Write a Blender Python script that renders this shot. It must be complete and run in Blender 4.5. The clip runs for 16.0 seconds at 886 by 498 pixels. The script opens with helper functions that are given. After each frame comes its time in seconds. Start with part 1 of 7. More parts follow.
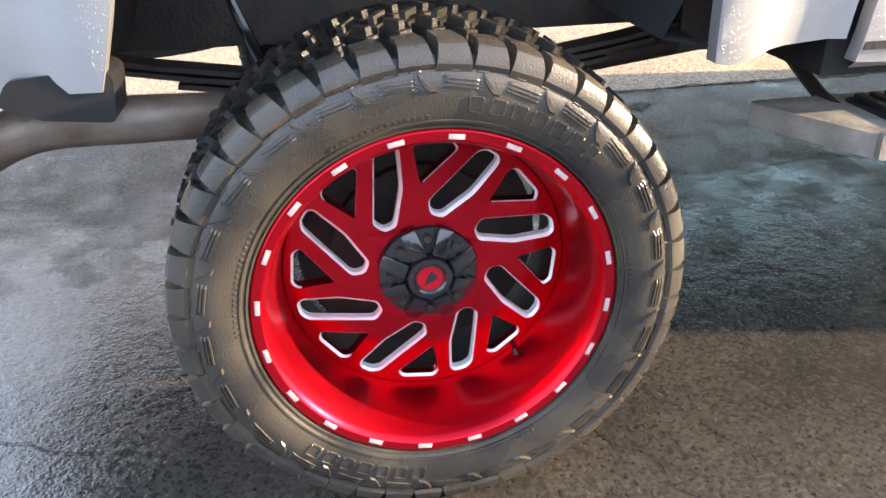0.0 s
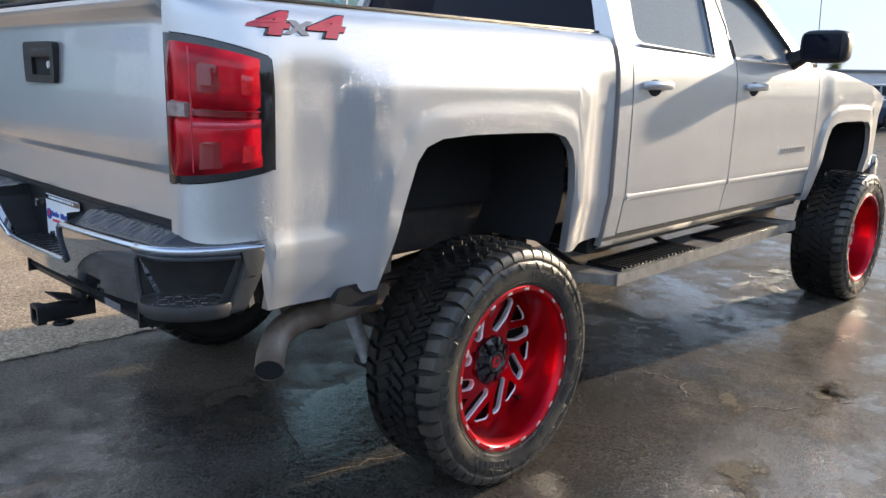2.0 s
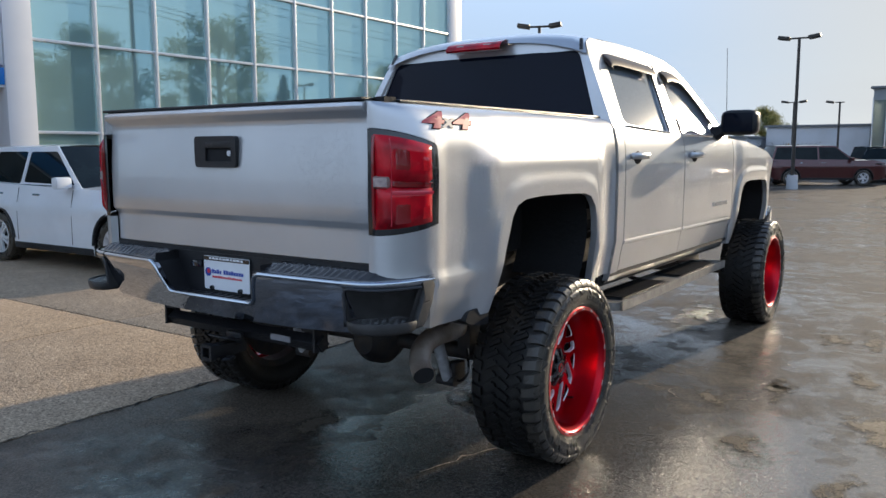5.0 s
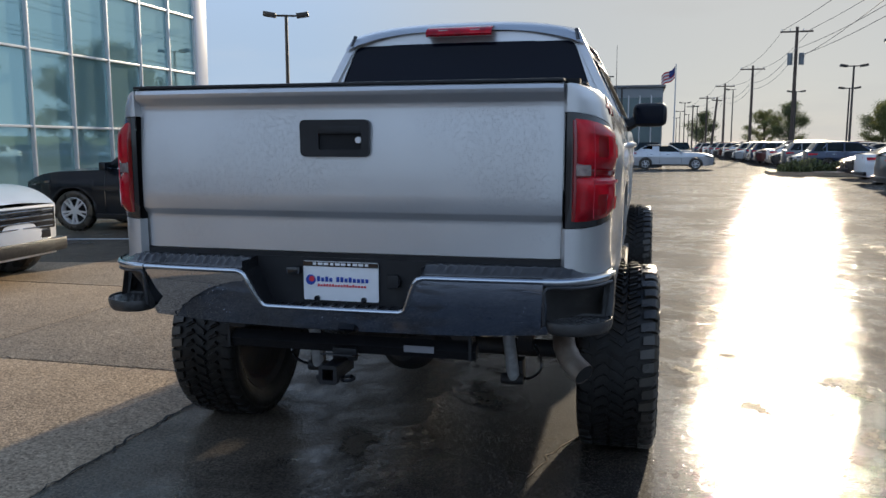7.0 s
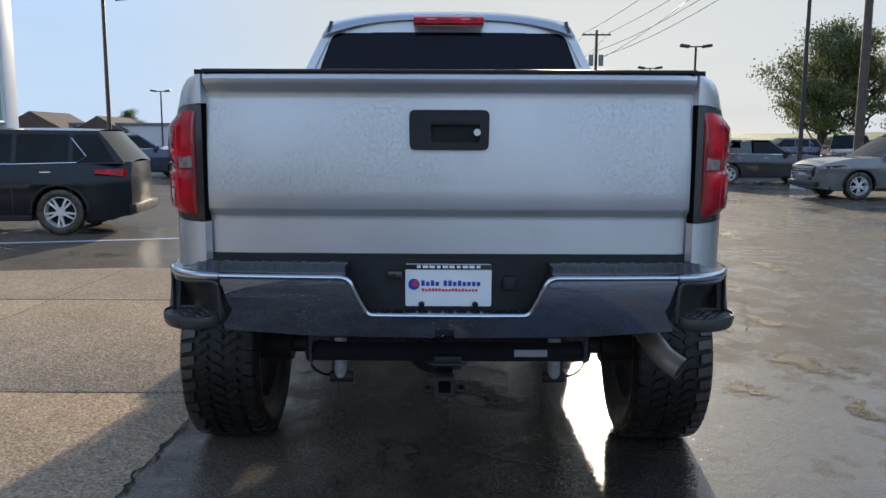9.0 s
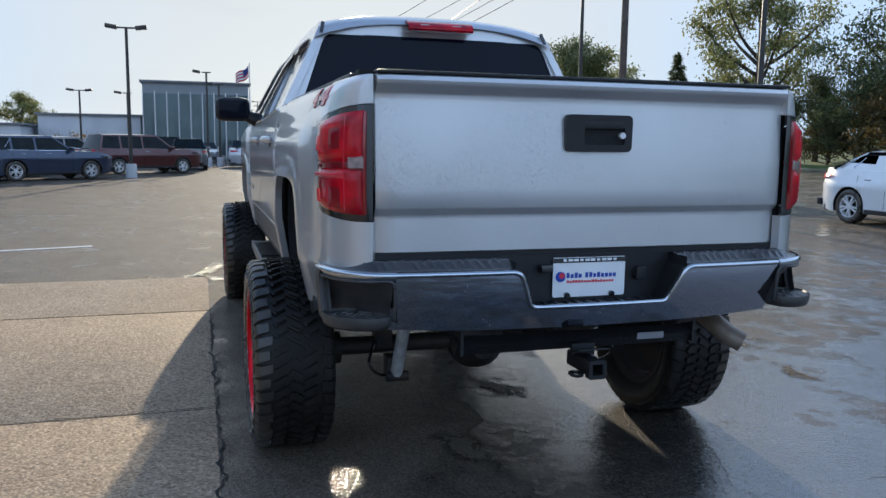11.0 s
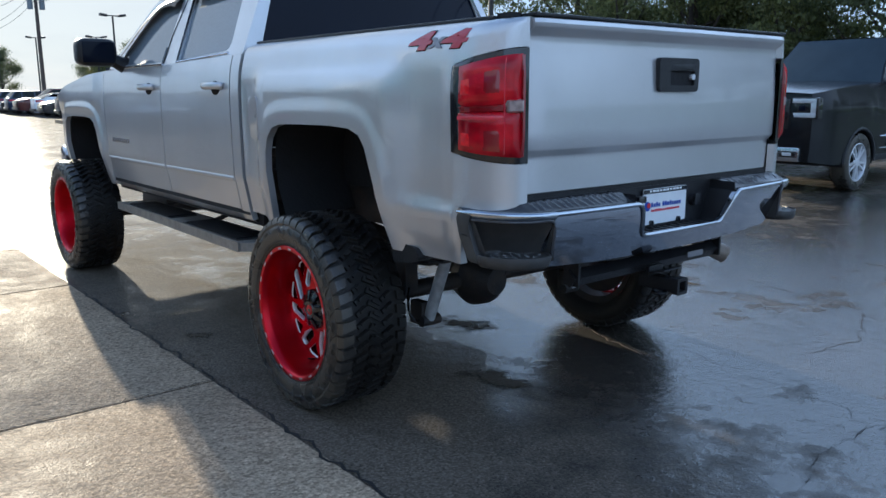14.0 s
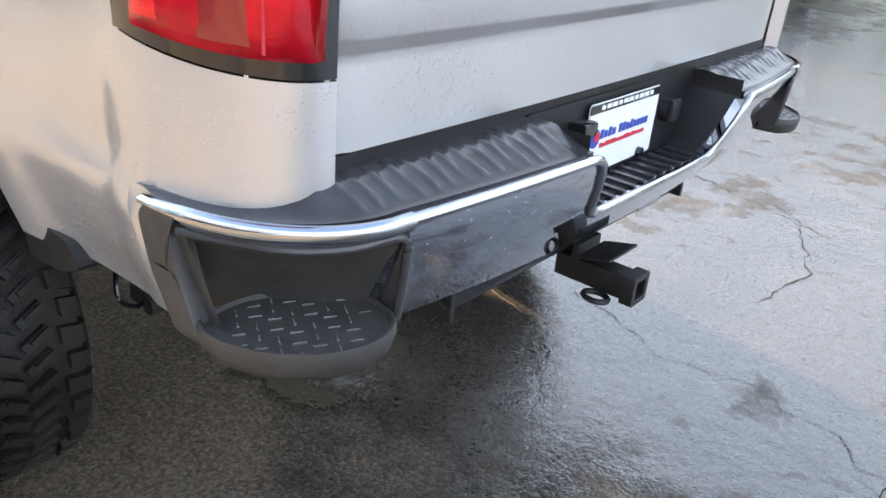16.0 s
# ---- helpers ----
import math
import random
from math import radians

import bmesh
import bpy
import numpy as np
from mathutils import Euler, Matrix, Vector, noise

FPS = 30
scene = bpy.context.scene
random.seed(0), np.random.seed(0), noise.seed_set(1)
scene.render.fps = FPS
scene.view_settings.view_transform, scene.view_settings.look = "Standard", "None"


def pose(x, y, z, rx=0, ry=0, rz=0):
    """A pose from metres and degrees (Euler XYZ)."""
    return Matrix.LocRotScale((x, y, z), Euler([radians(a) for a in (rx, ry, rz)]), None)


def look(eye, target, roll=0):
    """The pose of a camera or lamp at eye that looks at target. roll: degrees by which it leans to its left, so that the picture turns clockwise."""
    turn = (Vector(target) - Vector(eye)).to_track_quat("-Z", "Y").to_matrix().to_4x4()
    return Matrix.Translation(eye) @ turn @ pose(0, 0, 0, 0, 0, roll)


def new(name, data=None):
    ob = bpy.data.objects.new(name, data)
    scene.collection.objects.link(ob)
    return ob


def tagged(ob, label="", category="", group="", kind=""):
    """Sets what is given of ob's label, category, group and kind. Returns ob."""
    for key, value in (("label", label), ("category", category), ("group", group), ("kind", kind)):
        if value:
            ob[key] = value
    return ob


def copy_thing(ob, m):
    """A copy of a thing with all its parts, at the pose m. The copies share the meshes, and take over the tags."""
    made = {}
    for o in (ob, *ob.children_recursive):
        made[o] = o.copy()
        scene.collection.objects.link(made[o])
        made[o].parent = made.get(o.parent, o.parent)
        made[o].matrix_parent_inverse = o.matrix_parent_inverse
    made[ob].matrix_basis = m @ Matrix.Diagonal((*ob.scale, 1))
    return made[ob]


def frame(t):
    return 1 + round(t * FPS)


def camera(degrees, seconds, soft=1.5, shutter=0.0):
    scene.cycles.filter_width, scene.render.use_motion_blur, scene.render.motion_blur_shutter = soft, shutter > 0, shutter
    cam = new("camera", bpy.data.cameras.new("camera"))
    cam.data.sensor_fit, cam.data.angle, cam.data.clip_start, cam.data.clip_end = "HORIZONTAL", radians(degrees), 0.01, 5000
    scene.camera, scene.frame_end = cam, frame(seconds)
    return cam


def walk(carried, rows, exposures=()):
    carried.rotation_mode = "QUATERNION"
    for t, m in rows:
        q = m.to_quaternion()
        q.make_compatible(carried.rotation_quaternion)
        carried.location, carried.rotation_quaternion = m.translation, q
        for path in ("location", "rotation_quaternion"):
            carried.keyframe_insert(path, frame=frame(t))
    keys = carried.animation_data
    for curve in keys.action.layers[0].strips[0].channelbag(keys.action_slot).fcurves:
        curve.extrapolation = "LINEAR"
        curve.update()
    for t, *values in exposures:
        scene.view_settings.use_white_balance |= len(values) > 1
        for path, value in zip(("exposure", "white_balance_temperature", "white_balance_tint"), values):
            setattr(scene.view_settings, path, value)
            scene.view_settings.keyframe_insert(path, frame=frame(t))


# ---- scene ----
# --- the camera and its walk: seconds, place, turn
cam = camera(58.42, 16.0)
ROWS = [
    (0.0, -0.183, -2.328, 1.154, 62.58, 1.24, -10.02),
    (0.5, -0.679, -2.356, 1.206, 64.78, -0.73, -27.14),
    (1.0, -1.178, -2.575, 1.332, 68.74, -1.28, -37.42),
    (1.5, -1.721, -2.77, 1.448, 73.44, -1.74, -42.55),
    (2.0, -2.177, -2.907, 1.497, 77.61, -1.48, -45.54),
    (2.5, -2.516, -3.059, 1.518, 80.26, -1.09, -46.98),
    (3.0, -2.784, -3.159, 1.529, 81.65, -0.61, -47.57),
    (3.5, -2.998, -3.236, 1.531, 82.22, -0.2, -47.94),
    (6.0, -3.721, -2.076, 1.465, 82.98, -0.07, -64.18),
    (6.5, -3.882, -1.598, 1.451, 82.72, -0.18, -70.11),
    (7.0, -3.938, -1.106, 1.482, 82.46, 0.06, -75.97),
    (7.5, -3.977, -0.647, 1.482, 82.25, 0.06, -80.7),
    (8.0, -3.936, -0.357, 1.475, 82.09, 0.08, -84.33),
    (8.5, -3.906, -0.186, 1.477, 82.03, -0.01, -86.96),
    (11.0, -3.836, 1.421, 1.455, 82.51, -0.74, -107.0),
    (11.5, -3.738, 1.91, 1.458, 82.38, -0.47, -112.95),
    (12.0, -3.525, 2.32, 1.461, 82.3, -0.44, -118.18),
    (12.5, -3.365, 2.744, 1.455, 82.3, -0.35, -122.23),
    (13.0, -3.307, 2.997, 1.446, 82.05, -0.25, -125.13),
    (13.5, -3.284, 3.018, 1.45, 81.02, -0.08, -127.05),
    (14.0, -3.147, 2.863, 1.439, 78.78, 0.16, -129.11),
    (14.5, -2.813, 2.457, 1.464, 75.3, -0.23, -131.68),
    (15.0, -2.41, 2.097, 1.446, 70.98, -1.27, -134.84),
    (15.5, -2.09, 1.754, 1.436, 67.11, -2.91, -137.88),
    (16.0, -1.856, 1.524, 1.433, 64.26, -4.64, -140.07),
]
EXPOSURES = [(0, 2.3, 6600, 14.0), (0.5, 2.25, 6467, 13.0), (1, 2.02, 6450, 12.0), (1.5, 1.25, 5980, 11.0), (2, 0.88, 6050, 10.9), (2.5, 0.58, 6050, 10.8), (3, 0.43, 6020, 10.7), (3.5, 0.35, 5930, 10.6), (6, 0.33, 5880, 10.0), (7, 0.02, 5840, 10.0), (8.5, 0.25, 5820, 10.0), (11, 0.45, 5560, 9.0), (12.5, 0.46, 5360, 8.0), (13.5, 0.52, 5260, 7.5), (14, 0.53, 5350, 7.0), (14.5, 0.47, 5450, 8.5), (15, 1.55, 6750, 10.5), (15.5, 1.95, 7100, 13.0), (16, 2.1, 7150, 13.5)]
walk(cam, [(t, pose(x, y, z, rx, ry, rz)) for t, x, y, z, rx, ry, rz in ROWS], EXPOSURES)

# --- world, sun
SUN_AZ, SUN_EL = -9.5, 14.5
sa, se = radians(SUN_AZ), radians(SUN_EL)
SUN_DIR = Vector((math.cos(se) * math.cos(sa), math.cos(se) * math.sin(sa), math.sin(se)))
world = bpy.data.worlds.new("sky")
scene.world = world
world.use_nodes = True
wn, wl = world.node_tree.nodes, world.node_tree.links
sky = wn.new("ShaderNodeTexSky")
sky.sky_type, sky.sun_disc = "NISHITA", False
sky.sun_elevation, sky.sun_rotation = radians(SUN_EL), radians(90.0 - SUN_AZ)
sky.air_density, sky.dust_density, sky.ozone_density = 1.0, 0.25, 2.0
wn["Background"].inputs["Strength"].default_value = 0.165
tc, mp = wn.new("ShaderNodeTexCoord"), wn.new("ShaderNodeMapping")
mp.inputs["Scale"].default_value = (1.6, 1.6, 7.0)
cn, cr, cm = wn.new("ShaderNodeTexNoise"), wn.new("ShaderNodeValToRGB"), wn.new("ShaderNodeMixRGB")
cn.inputs["Scale"].default_value, cn.inputs["Detail"].default_value, cn.inputs["Roughness"].default_value = 1.7, 7.0, 0.6
cr.color_ramp.elements[0].position, cr.color_ramp.elements[1].position = 0.47, 0.75
cr.color_ramp.elements[0].color = (0.96, 0.96, 0.96, 1)
cr.color_ramp.elements[1].color = (0.99, 0.99, 0.99, 1)
wl.new(tc.outputs["Generated"], mp.inputs["Vector"])
wl.new(mp.outputs["Vector"], cn.inputs["Vector"])
wl.new(cn.outputs["Fac"], cr.inputs["Fac"])
sep_z, high, cf = wn.new("ShaderNodeSeparateXYZ"), wn.new("ShaderNodeMapRange"), wn.new("ShaderNodeMath")
wl.new(tc.outputs["Generated"], sep_z.inputs[0])
wl.new(sep_z.outputs["Z"], high.inputs[0])
high.inputs[1].default_value, high.inputs[2].default_value, high.inputs[3].default_value, high.inputs[4].default_value = 0.40, 1.0, 1.0, 0.6
cf.operation = "MULTIPLY"
wl.new(cr.outputs["Color"], cf.inputs[0])
wl.new(high.outputs[0], cf.inputs[1])
wl.new(cf.outputs[0], cm.inputs[0])
mid, glow = wn.new("ShaderNodeMapRange"), wn.new("ShaderNodeMixRGB")
mid.interpolation_type = "SMOOTHSTEP"
wl.new(sep_z.outputs["Z"], mid.inputs[0])
mid.inputs[1].default_value, mid.inputs[2].default_value = 0.10, 0.42
glow.inputs[1].default_value, glow.inputs[2].default_value = (2.65, 3.2, 3.85, 1), (4.0, 5.0, 6.5, 1)
wl.new(mid.outputs[0], glow.inputs[0])
# thin streaks of cloud, and the bright haze round the sun
streak, haze, near_sun, dot = wn.new("ShaderNodeMixRGB"), wn.new("ShaderNodeMixRGB"), wn.new("ShaderNodeMapRange"), wn.new("ShaderNodeVectorMath")
veil = wn.new("ShaderNodeMapRange")
veil.inputs[1].default_value, veil.inputs[2].default_value, veil.inputs[3].default_value, veil.inputs[4].default_value = 0.46, 0.72, 0.0, 0.55
wl.new(cn.outputs["Fac"], veil.inputs[0])
wl.new(veil.outputs[0], streak.inputs[0])
wl.new(glow.outputs[0], streak.inputs[1])
streak.inputs[2].default_value = (3.5, 3.75, 4.0, 1)
dot.operation = "DOT_PRODUCT"
wl.new(tc.outputs["Generated"], dot.inputs[0])
dot.inputs[1].default_value = SUN_DIR
near_sun.interpolation_type = "SMOOTHERSTEP"
near_sun.inputs[1].default_value, near_sun.inputs[2].default_value = 0.80, 1.02
wl.new(dot.outputs["Value"], near_sun.inputs[0])
wl.new(near_sun.outputs[0], haze.inputs[0])
wl.new(streak.outputs[0], haze.inputs[1])
haze.inputs[2].default_value = (3.45, 3.25, 2.85, 1)
zen, deep = wn.new("ShaderNodeMapRange"), wn.new("ShaderNodeMixRGB")
zen.interpolation_type = "SMOOTHSTEP"
zen.inputs[1].default_value, zen.inputs[2].default_value = 0.58, 0.88
wl.new(sep_z.outputs["Z"], zen.inputs[0])
wl.new(zen.outputs[0], deep.inputs[0])
wl.new(haze.outputs[0], deep.inputs[1])
deep.inputs[2].default_value = (1.3, 1.9, 3.1, 1)
wl.new(deep.outputs[0], cm.inputs[2])
wl.new(sky.outputs["Color"], cm.inputs[1])
wl.new(cm.outputs[0], wn["Background"].inputs["Color"])

sun = new("sun", bpy.data.lights.new("sun", "SUN"))
sun.data.energy, sun.data.angle, sun.data.color = 5.0, radians(0.8), (1.0, 0.79, 0.52)
sun.matrix_world = look(SUN_DIR * 60, (0, 0, 0))


# --- materials
def mat(name, base, rough=0.5, metal=0.0, vary=0.0, scale=8.0, bump=0.0, bump_scale=60.0, rough_vary=0.0, coat=0.0, dark=None, spec=0.5, per_object=0.0, detail=6.0, alpha=1.0):
    """A surface with stains at one scale, and grain as relief at another."""
    m = bpy.data.materials.new(name)
    m.use_nodes = True
    n, l = m.node_tree.nodes, m.node_tree.links
    b = n["Principled BSDF"]
    b.inputs["Base Color"].default_value = (*base, 1)
    b.inputs["Roughness"].default_value, b.inputs["Metallic"].default_value = rough, metal
    b.inputs["Coat Weight"].default_value, b.inputs["Coat Roughness"].default_value = coat, 0.04
    b.inputs["Specular IOR Level"].default_value = spec
    co = n.new("ShaderNodeTexCoord")
    if vary or rough_vary:
        t = n.new("ShaderNodeTexNoise")
        t.inputs["Scale"].default_value, t.inputs["Detail"].default_value = scale, detail
        l.new(co.outputs["Object"], t.inputs["Vector"])
        if vary:
            mix = n.new("ShaderNodeMixRGB")
            d = dark or tuple(c * (1 - vary) for c in base)
            mix.inputs[1].default_value, mix.inputs[2].default_value = (*base, 1), (*d, 1)
            ramp = n.new("ShaderNodeMapRange")
            ramp.inputs[1].default_value, ramp.inputs[2].default_value = 0.35, 0.7
            l.new(t.outputs["Fac"], ramp.inputs[0])
            l.new(ramp.outputs[0], mix.inputs[0])
            out = mix.outputs[0]
            if per_object:
                oi, hs = n.new("ShaderNodeObjectInfo"), n.new("ShaderNodeHueSaturation")
                mr = n.new("ShaderNodeMapRange")
                mr.inputs[3].default_value, mr.inputs[4].default_value = 1 - per_object, 1 + per_object
                l.new(oi.outputs["Random"], mr.inputs[0])
                l.new(mr.outputs[0], hs.inputs["Value"])
                l.new(out, hs.inputs["Color"])
                out = hs.outputs["Color"]
            l.new(out, b.inputs["Base Color"])
        if rough_vary:
            rr = n.new("ShaderNodeMapRange")
            rr.inputs[1].default_value, rr.inputs[2].default_value = 0.35, 0.68
            rr.inputs[3].default_value, rr.inputs[4].default_value = max(0.02, rough - rough_vary), min(1, rough + rough_vary)
            l.new(t.outputs["Fac"], rr.inputs[0])
            l.new(rr.outputs[0], b.inputs["Roughness"])
    if bump:
        t2, bp = n.new("ShaderNodeTexNoise"), n.new("ShaderNodeBump")
        t2.inputs["Scale"].default_value, t2.inputs["Detail"].default_value = bump_scale, 3.0
        bp.inputs["Strength"].default_value, bp.inputs["Distance"].default_value = bump, 0.01
        l.new(co.outputs["Object"], t2.inputs["Vector"])
        l.new(t2.outputs["Fac"], bp.inputs["Height"])
        l.new(bp.outputs["Normal"], b.inputs["Normal"])
    return m


def glass(name, colour, rough=0.02, ior=1.45):
    m = bpy.data.materials.new(name)
    m.use_nodes = True
    b = m.node_tree.nodes["Principled BSDF"]
    b.inputs["Base Color"].default_value = (*colour, 1)
    b.inputs["Roughness"].default_value, b.inputs["IOR"].default_value = rough, ior
    b.inputs["Transmission Weight"].default_value = 1.0
    return m


def wet_ground(name, base, dark, rough_dry, rough_wet, wet_low, wet_high, grain, seed, film, film_dry, film_wet, stones=105.0, spec=0.1, ior=1.6, mottle=0.55, wet_light_gain=0.0):
    """Wet paving of small stones: a film of water lies over it, smoother where water stands, and the stones show through as relief."""
    m = bpy.data.materials.new(name)
    m.use_nodes = True
    n, l = m.node_tree.nodes, m.node_tree.links
    b = n["Principled BSDF"]
    b.inputs["Specular IOR Level"].default_value = spec
    co = n.new("ShaderNodeTexCoord")
    mpp = n.new("ShaderNodeMapping")
    mpp.inputs["Location"].default_value = (seed, seed * 1.7, 0)
    l.new(co.outputs["Object"], mpp.inputs["Vector"])

    def tex(scale, detail=5.0, rough=0.55):
        t = n.new("ShaderNodeTexNoise")
        t.inputs["Scale"].default_value, t.inputs["Detail"].default_value, t.inputs["Roughness"].default_value = scale, detail, rough
        l.new(mpp.outputs["Vector"], t.inputs["Vector"])
        return t.outputs["Fac"]

    def cells(scale):
        v = n.new("ShaderNodeTexVoronoi")
        v.inputs["Scale"].default_value = scale
        l.new(mpp.outputs["Vector"], v.inputs["Vector"])
        return v

    def ramp(src, a, bb, lo, hi):
        r = n.new("ShaderNodeMapRange")
        r.inputs[1].default_value, r.inputs[2].default_value, r.inputs[3].default_value, r.inputs[4].default_value = a, bb, lo, hi
        l.new(src, r.inputs[0])
        return r.outputs[0]

    def math2(op, a, bb):
        r = n.new("ShaderNodeMath")
        r.operation = op
        for i, v in enumerate((a, bb)):
            if isinstance(v, (int, float)):
                r.inputs[i].default_value = v
            else:
                l.new(v, r.inputs[i])
        return r.outputs[0]

    # most water stands behind the truck; it is drier where the sun reaches ahead
    across = n.new("ShaderNodeSeparateXYZ")
    l.new(co.outputs["Object"], across.inputs[0])
    # paler towards the slabs: light from the low sky put into the colour
    wet_light_shift = math2("MULTIPLY", math2("MINIMUM", ramp(across.outputs["X"], 0.2, 2.0, 1.0, -0.5), ramp(across.outputs["Y"], -0.35, 0.65, 1.0, -1.3)), wet_light_gain)
    wet = ramp(math2("ADD", wet_light_shift, math2("ADD", math2("MULTIPLY", tex(0.55), 0.55), math2("MULTIPLY", tex(3.4, 7.0, 0.62), 0.45))), wet_low, wet_high, 0.0, 1.0)
    big, small = cells(stones), cells(stones * 2.3)
    blotch = ramp(tex(1.3, 8.0, 0.65), 0.35, 0.7, 0.0, 1.0)
    mix = n.new("ShaderNodeMixRGB")
    mix.inputs[1].default_value, mix.inputs[2].default_value = (*base, 1), (*dark, 1)
    l.new(math2("ADD", math2("MULTIPLY", wet, 0.65), math2("MULTIPLY", blotch, 0.35)), mix.inputs[0])
    # each stone has a shade of its own
    tone = n.new("ShaderNodeRGBToBW")
    l.new(big.outputs["Color"], tone.inputs[0])
    hs = n.new("ShaderNodeHueSaturation")
    l.new(math2("MULTIPLY", ramp(tone.outputs[0], 0.1, 0.9, 1 - mottle, 1 + mottle), ramp(tex(70.0, 3.0), 0.3, 0.7, 0.7, 1.3)), hs.inputs["Value"])
    l.new(mix.outputs[0], hs.inputs["Color"])
    l.new(hs.outputs["Color"], b.inputs["Base Color"])
    l.new(ramp(wet, 0.0, 1.0, rough_dry, rough_wet), b.inputs["Roughness"])
    drying = ramp(tex(4.2, 6.0, 0.7), 0.40, 0.60, 0.22, 1.0)
    l.new(math2("MULTIPLY", ramp(wet, 0.0, 0.8, film * 0.30, film), math2("MAXIMUM", drying, math2("POWER", wet, 3.0))), b.inputs["Coat Weight"])
    b.inputs["Coat IOR"].default_value = ior
    l.new(ramp(wet, 0.0, 1.0, film_dry, film_wet), b.inputs["Coat Roughness"])
    lump = math2("ADD", math2("MULTIPLY", ramp(big.outputs["Distance"], 0.0, 0.75, 1.0, 0.0), ramp(tone.outputs[0], 0.2, 0.8, 0.4, 1.2)), math2("MULTIPLY", small.outputs["Distance"], -0.35))
    rise = math2("ADD", lump, math2("MULTIPLY", tex(26.0, 4.0), 1.6))
    bp = n.new("ShaderNodeBump")
    bp.inputs["Distance"].default_value = 0.0019 * grain * 105.0 / stones
    l.new(ramp(wet, 0.0, 1.0, 1.0, 0.30), bp.inputs["Strength"])
    l.new(rise, bp.inputs["Height"])
    bp2 = n.new("ShaderNodeBump")
    bp2.inputs["Distance"].default_value, bp2.inputs["Strength"].default_value = 0.02, 0.32
    l.new(tex(6.5, 5.0, 0.6), bp2.inputs["Height"])
    l.new(bp.outputs["Normal"], bp2.inputs["Normal"])
    l.new(bp2.outputs["Normal"], b.inputs["Normal"])
    # the film lies flatter than the stones under it
    skin = n.new("ShaderNodeBump")
    skin.inputs["Distance"].default_value = bp.inputs["Distance"].default_value
    l.new(ramp(wet, 0.0, 1.0, 0.32, 0.34), skin.inputs["Strength"])
    l.new(rise, skin.inputs["Height"])
    swell = n.new("ShaderNodeBump")
    swell.inputs["Distance"].default_value, swell.inputs["Strength"].default_value = 0.02, 0.30
    l.new(bp2.inputs["Height"].links[0].from_socket, swell.inputs["Height"])
    l.new(skin.outputs["Normal"], swell.inputs["Normal"])
    l.new(swell.outputs["Normal"], b.inputs["Coat Normal"])
    return m


def paint(name, base, metal=0.6, rough=0.28, drops=0.22, few=0.50, grid=230.0):
    """Car paint under a clear coat, with beads of rain on it."""
    m = mat(name, base, rough, metal, coat=0.9, vary=0.08, scale=2.5)
    n, l = m.node_tree.nodes, m.node_tree.links
    b = n["Principled BSDF"]
    co = n.new("ShaderNodeTexCoord")
    v = n.new("ShaderNodeTexVoronoi")
    v.inputs["Scale"].default_value = grid
    l.new(co.outputs["Object"], v.inputs["Vector"])
    r = n.new("ShaderNodeMapRange")
    r.inputs[1].default_value, r.inputs[2].default_value, r.inputs[3].default_value, r.inputs[4].default_value = 0.12, 0.3, 1.0, 0.0
    l.new(v.outputs["Distance"], r.inputs[0])
    gate, gr = n.new("ShaderNodeTexNoise"), n.new("ShaderNodeMapRange")
    gate.inputs["Scale"].default_value, gate.inputs["Detail"].default_value = 2.6, 5.0
    l.new(co.outputs["Object"], gate.inputs["Vector"])
    gr.inputs[1].default_value, gr.inputs[2].default_value = 0.44, 0.62
    l.new(gate.outputs["Fac"], gr.inputs[0])
    cell, pick, some = n.new("ShaderNodeRGBToBW"), n.new("ShaderNodeMapRange"), n.new("ShaderNodeMath")
    l.new(v.outputs["Color"], cell.inputs[0])
    l.new(cell.outputs[0], pick.inputs[0])
    pick.inputs[1].default_value, pick.inputs[2].default_value = few, few + 0.12
    some.operation = "MULTIPLY"
    l.new(r.outputs[0], some.inputs[0])
    l.new(pick.outputs[0], some.inputs[1])
    mu = n.new("ShaderNodeMath")
    mu.operation = "MULTIPLY"
    l.new(some.outputs[0], mu.inputs[0])
    l.new(gr.outputs[0], mu.inputs[1])
    bp = n.new("ShaderNodeBump")
    bp.inputs["Strength"].default_value, bp.inputs["Distance"].default_value = drops, 0.006
    l.new(mu.outputs[0], bp.inputs["Height"])
    l.new(bp.outputs["Normal"], b.inputs["Normal"])
    l.new(bp.outputs["Normal"], b.inputs["Coat Normal"])
    return m


M = {}
M["silver"] = paint("silver_paint", (0.60, 0.60, 0.605), 0.62, 0.32, 0.9)
M["black_plastic"] = mat("black_plastic", (0.017, 0.017, 0.019), 0.36, vary=0.3, scale=12, bump=0.25, bump_scale=500, spec=0.35)
M["gloss_black"] = mat("gloss_black", (0.01, 0.01, 0.012), 0.12, coat=0.6)
M["chrome"] = paint("chrome", (0.50, 0.53, 0.60), 1.0, 0.03, 0.7, 0.76, 150.0)
M["bright_edge"] = mat("bright_chrome_edge", (0.50, 0.53, 0.57), 0.12, 1.0, rough_vary=0.04, scale=6)
M["rubber"] = mat("tyre_rubber", (0.025, 0.023, 0.021), 0.31, vary=0.45, scale=7, bump=0.16, bump_scale=300, rough_vary=0.12, dark=(0.070, 0.058, 0.042), detail=9.0, spec=0.55)
M["tread"] = mat("tread_rubber", (0.011, 0.0105, 0.010), 0.4, vary=0.4, scale=9, bump=0.3, bump_scale=260, rough_vary=0.12, dark=(0.022, 0.019, 0.016), spec=0.3)
M["red_barrel"] = mat("candy_red_barrel", (0.58, 0.004, 0.017), 0.34, 0.92, coat=0.2, vary=0.15, scale=5)
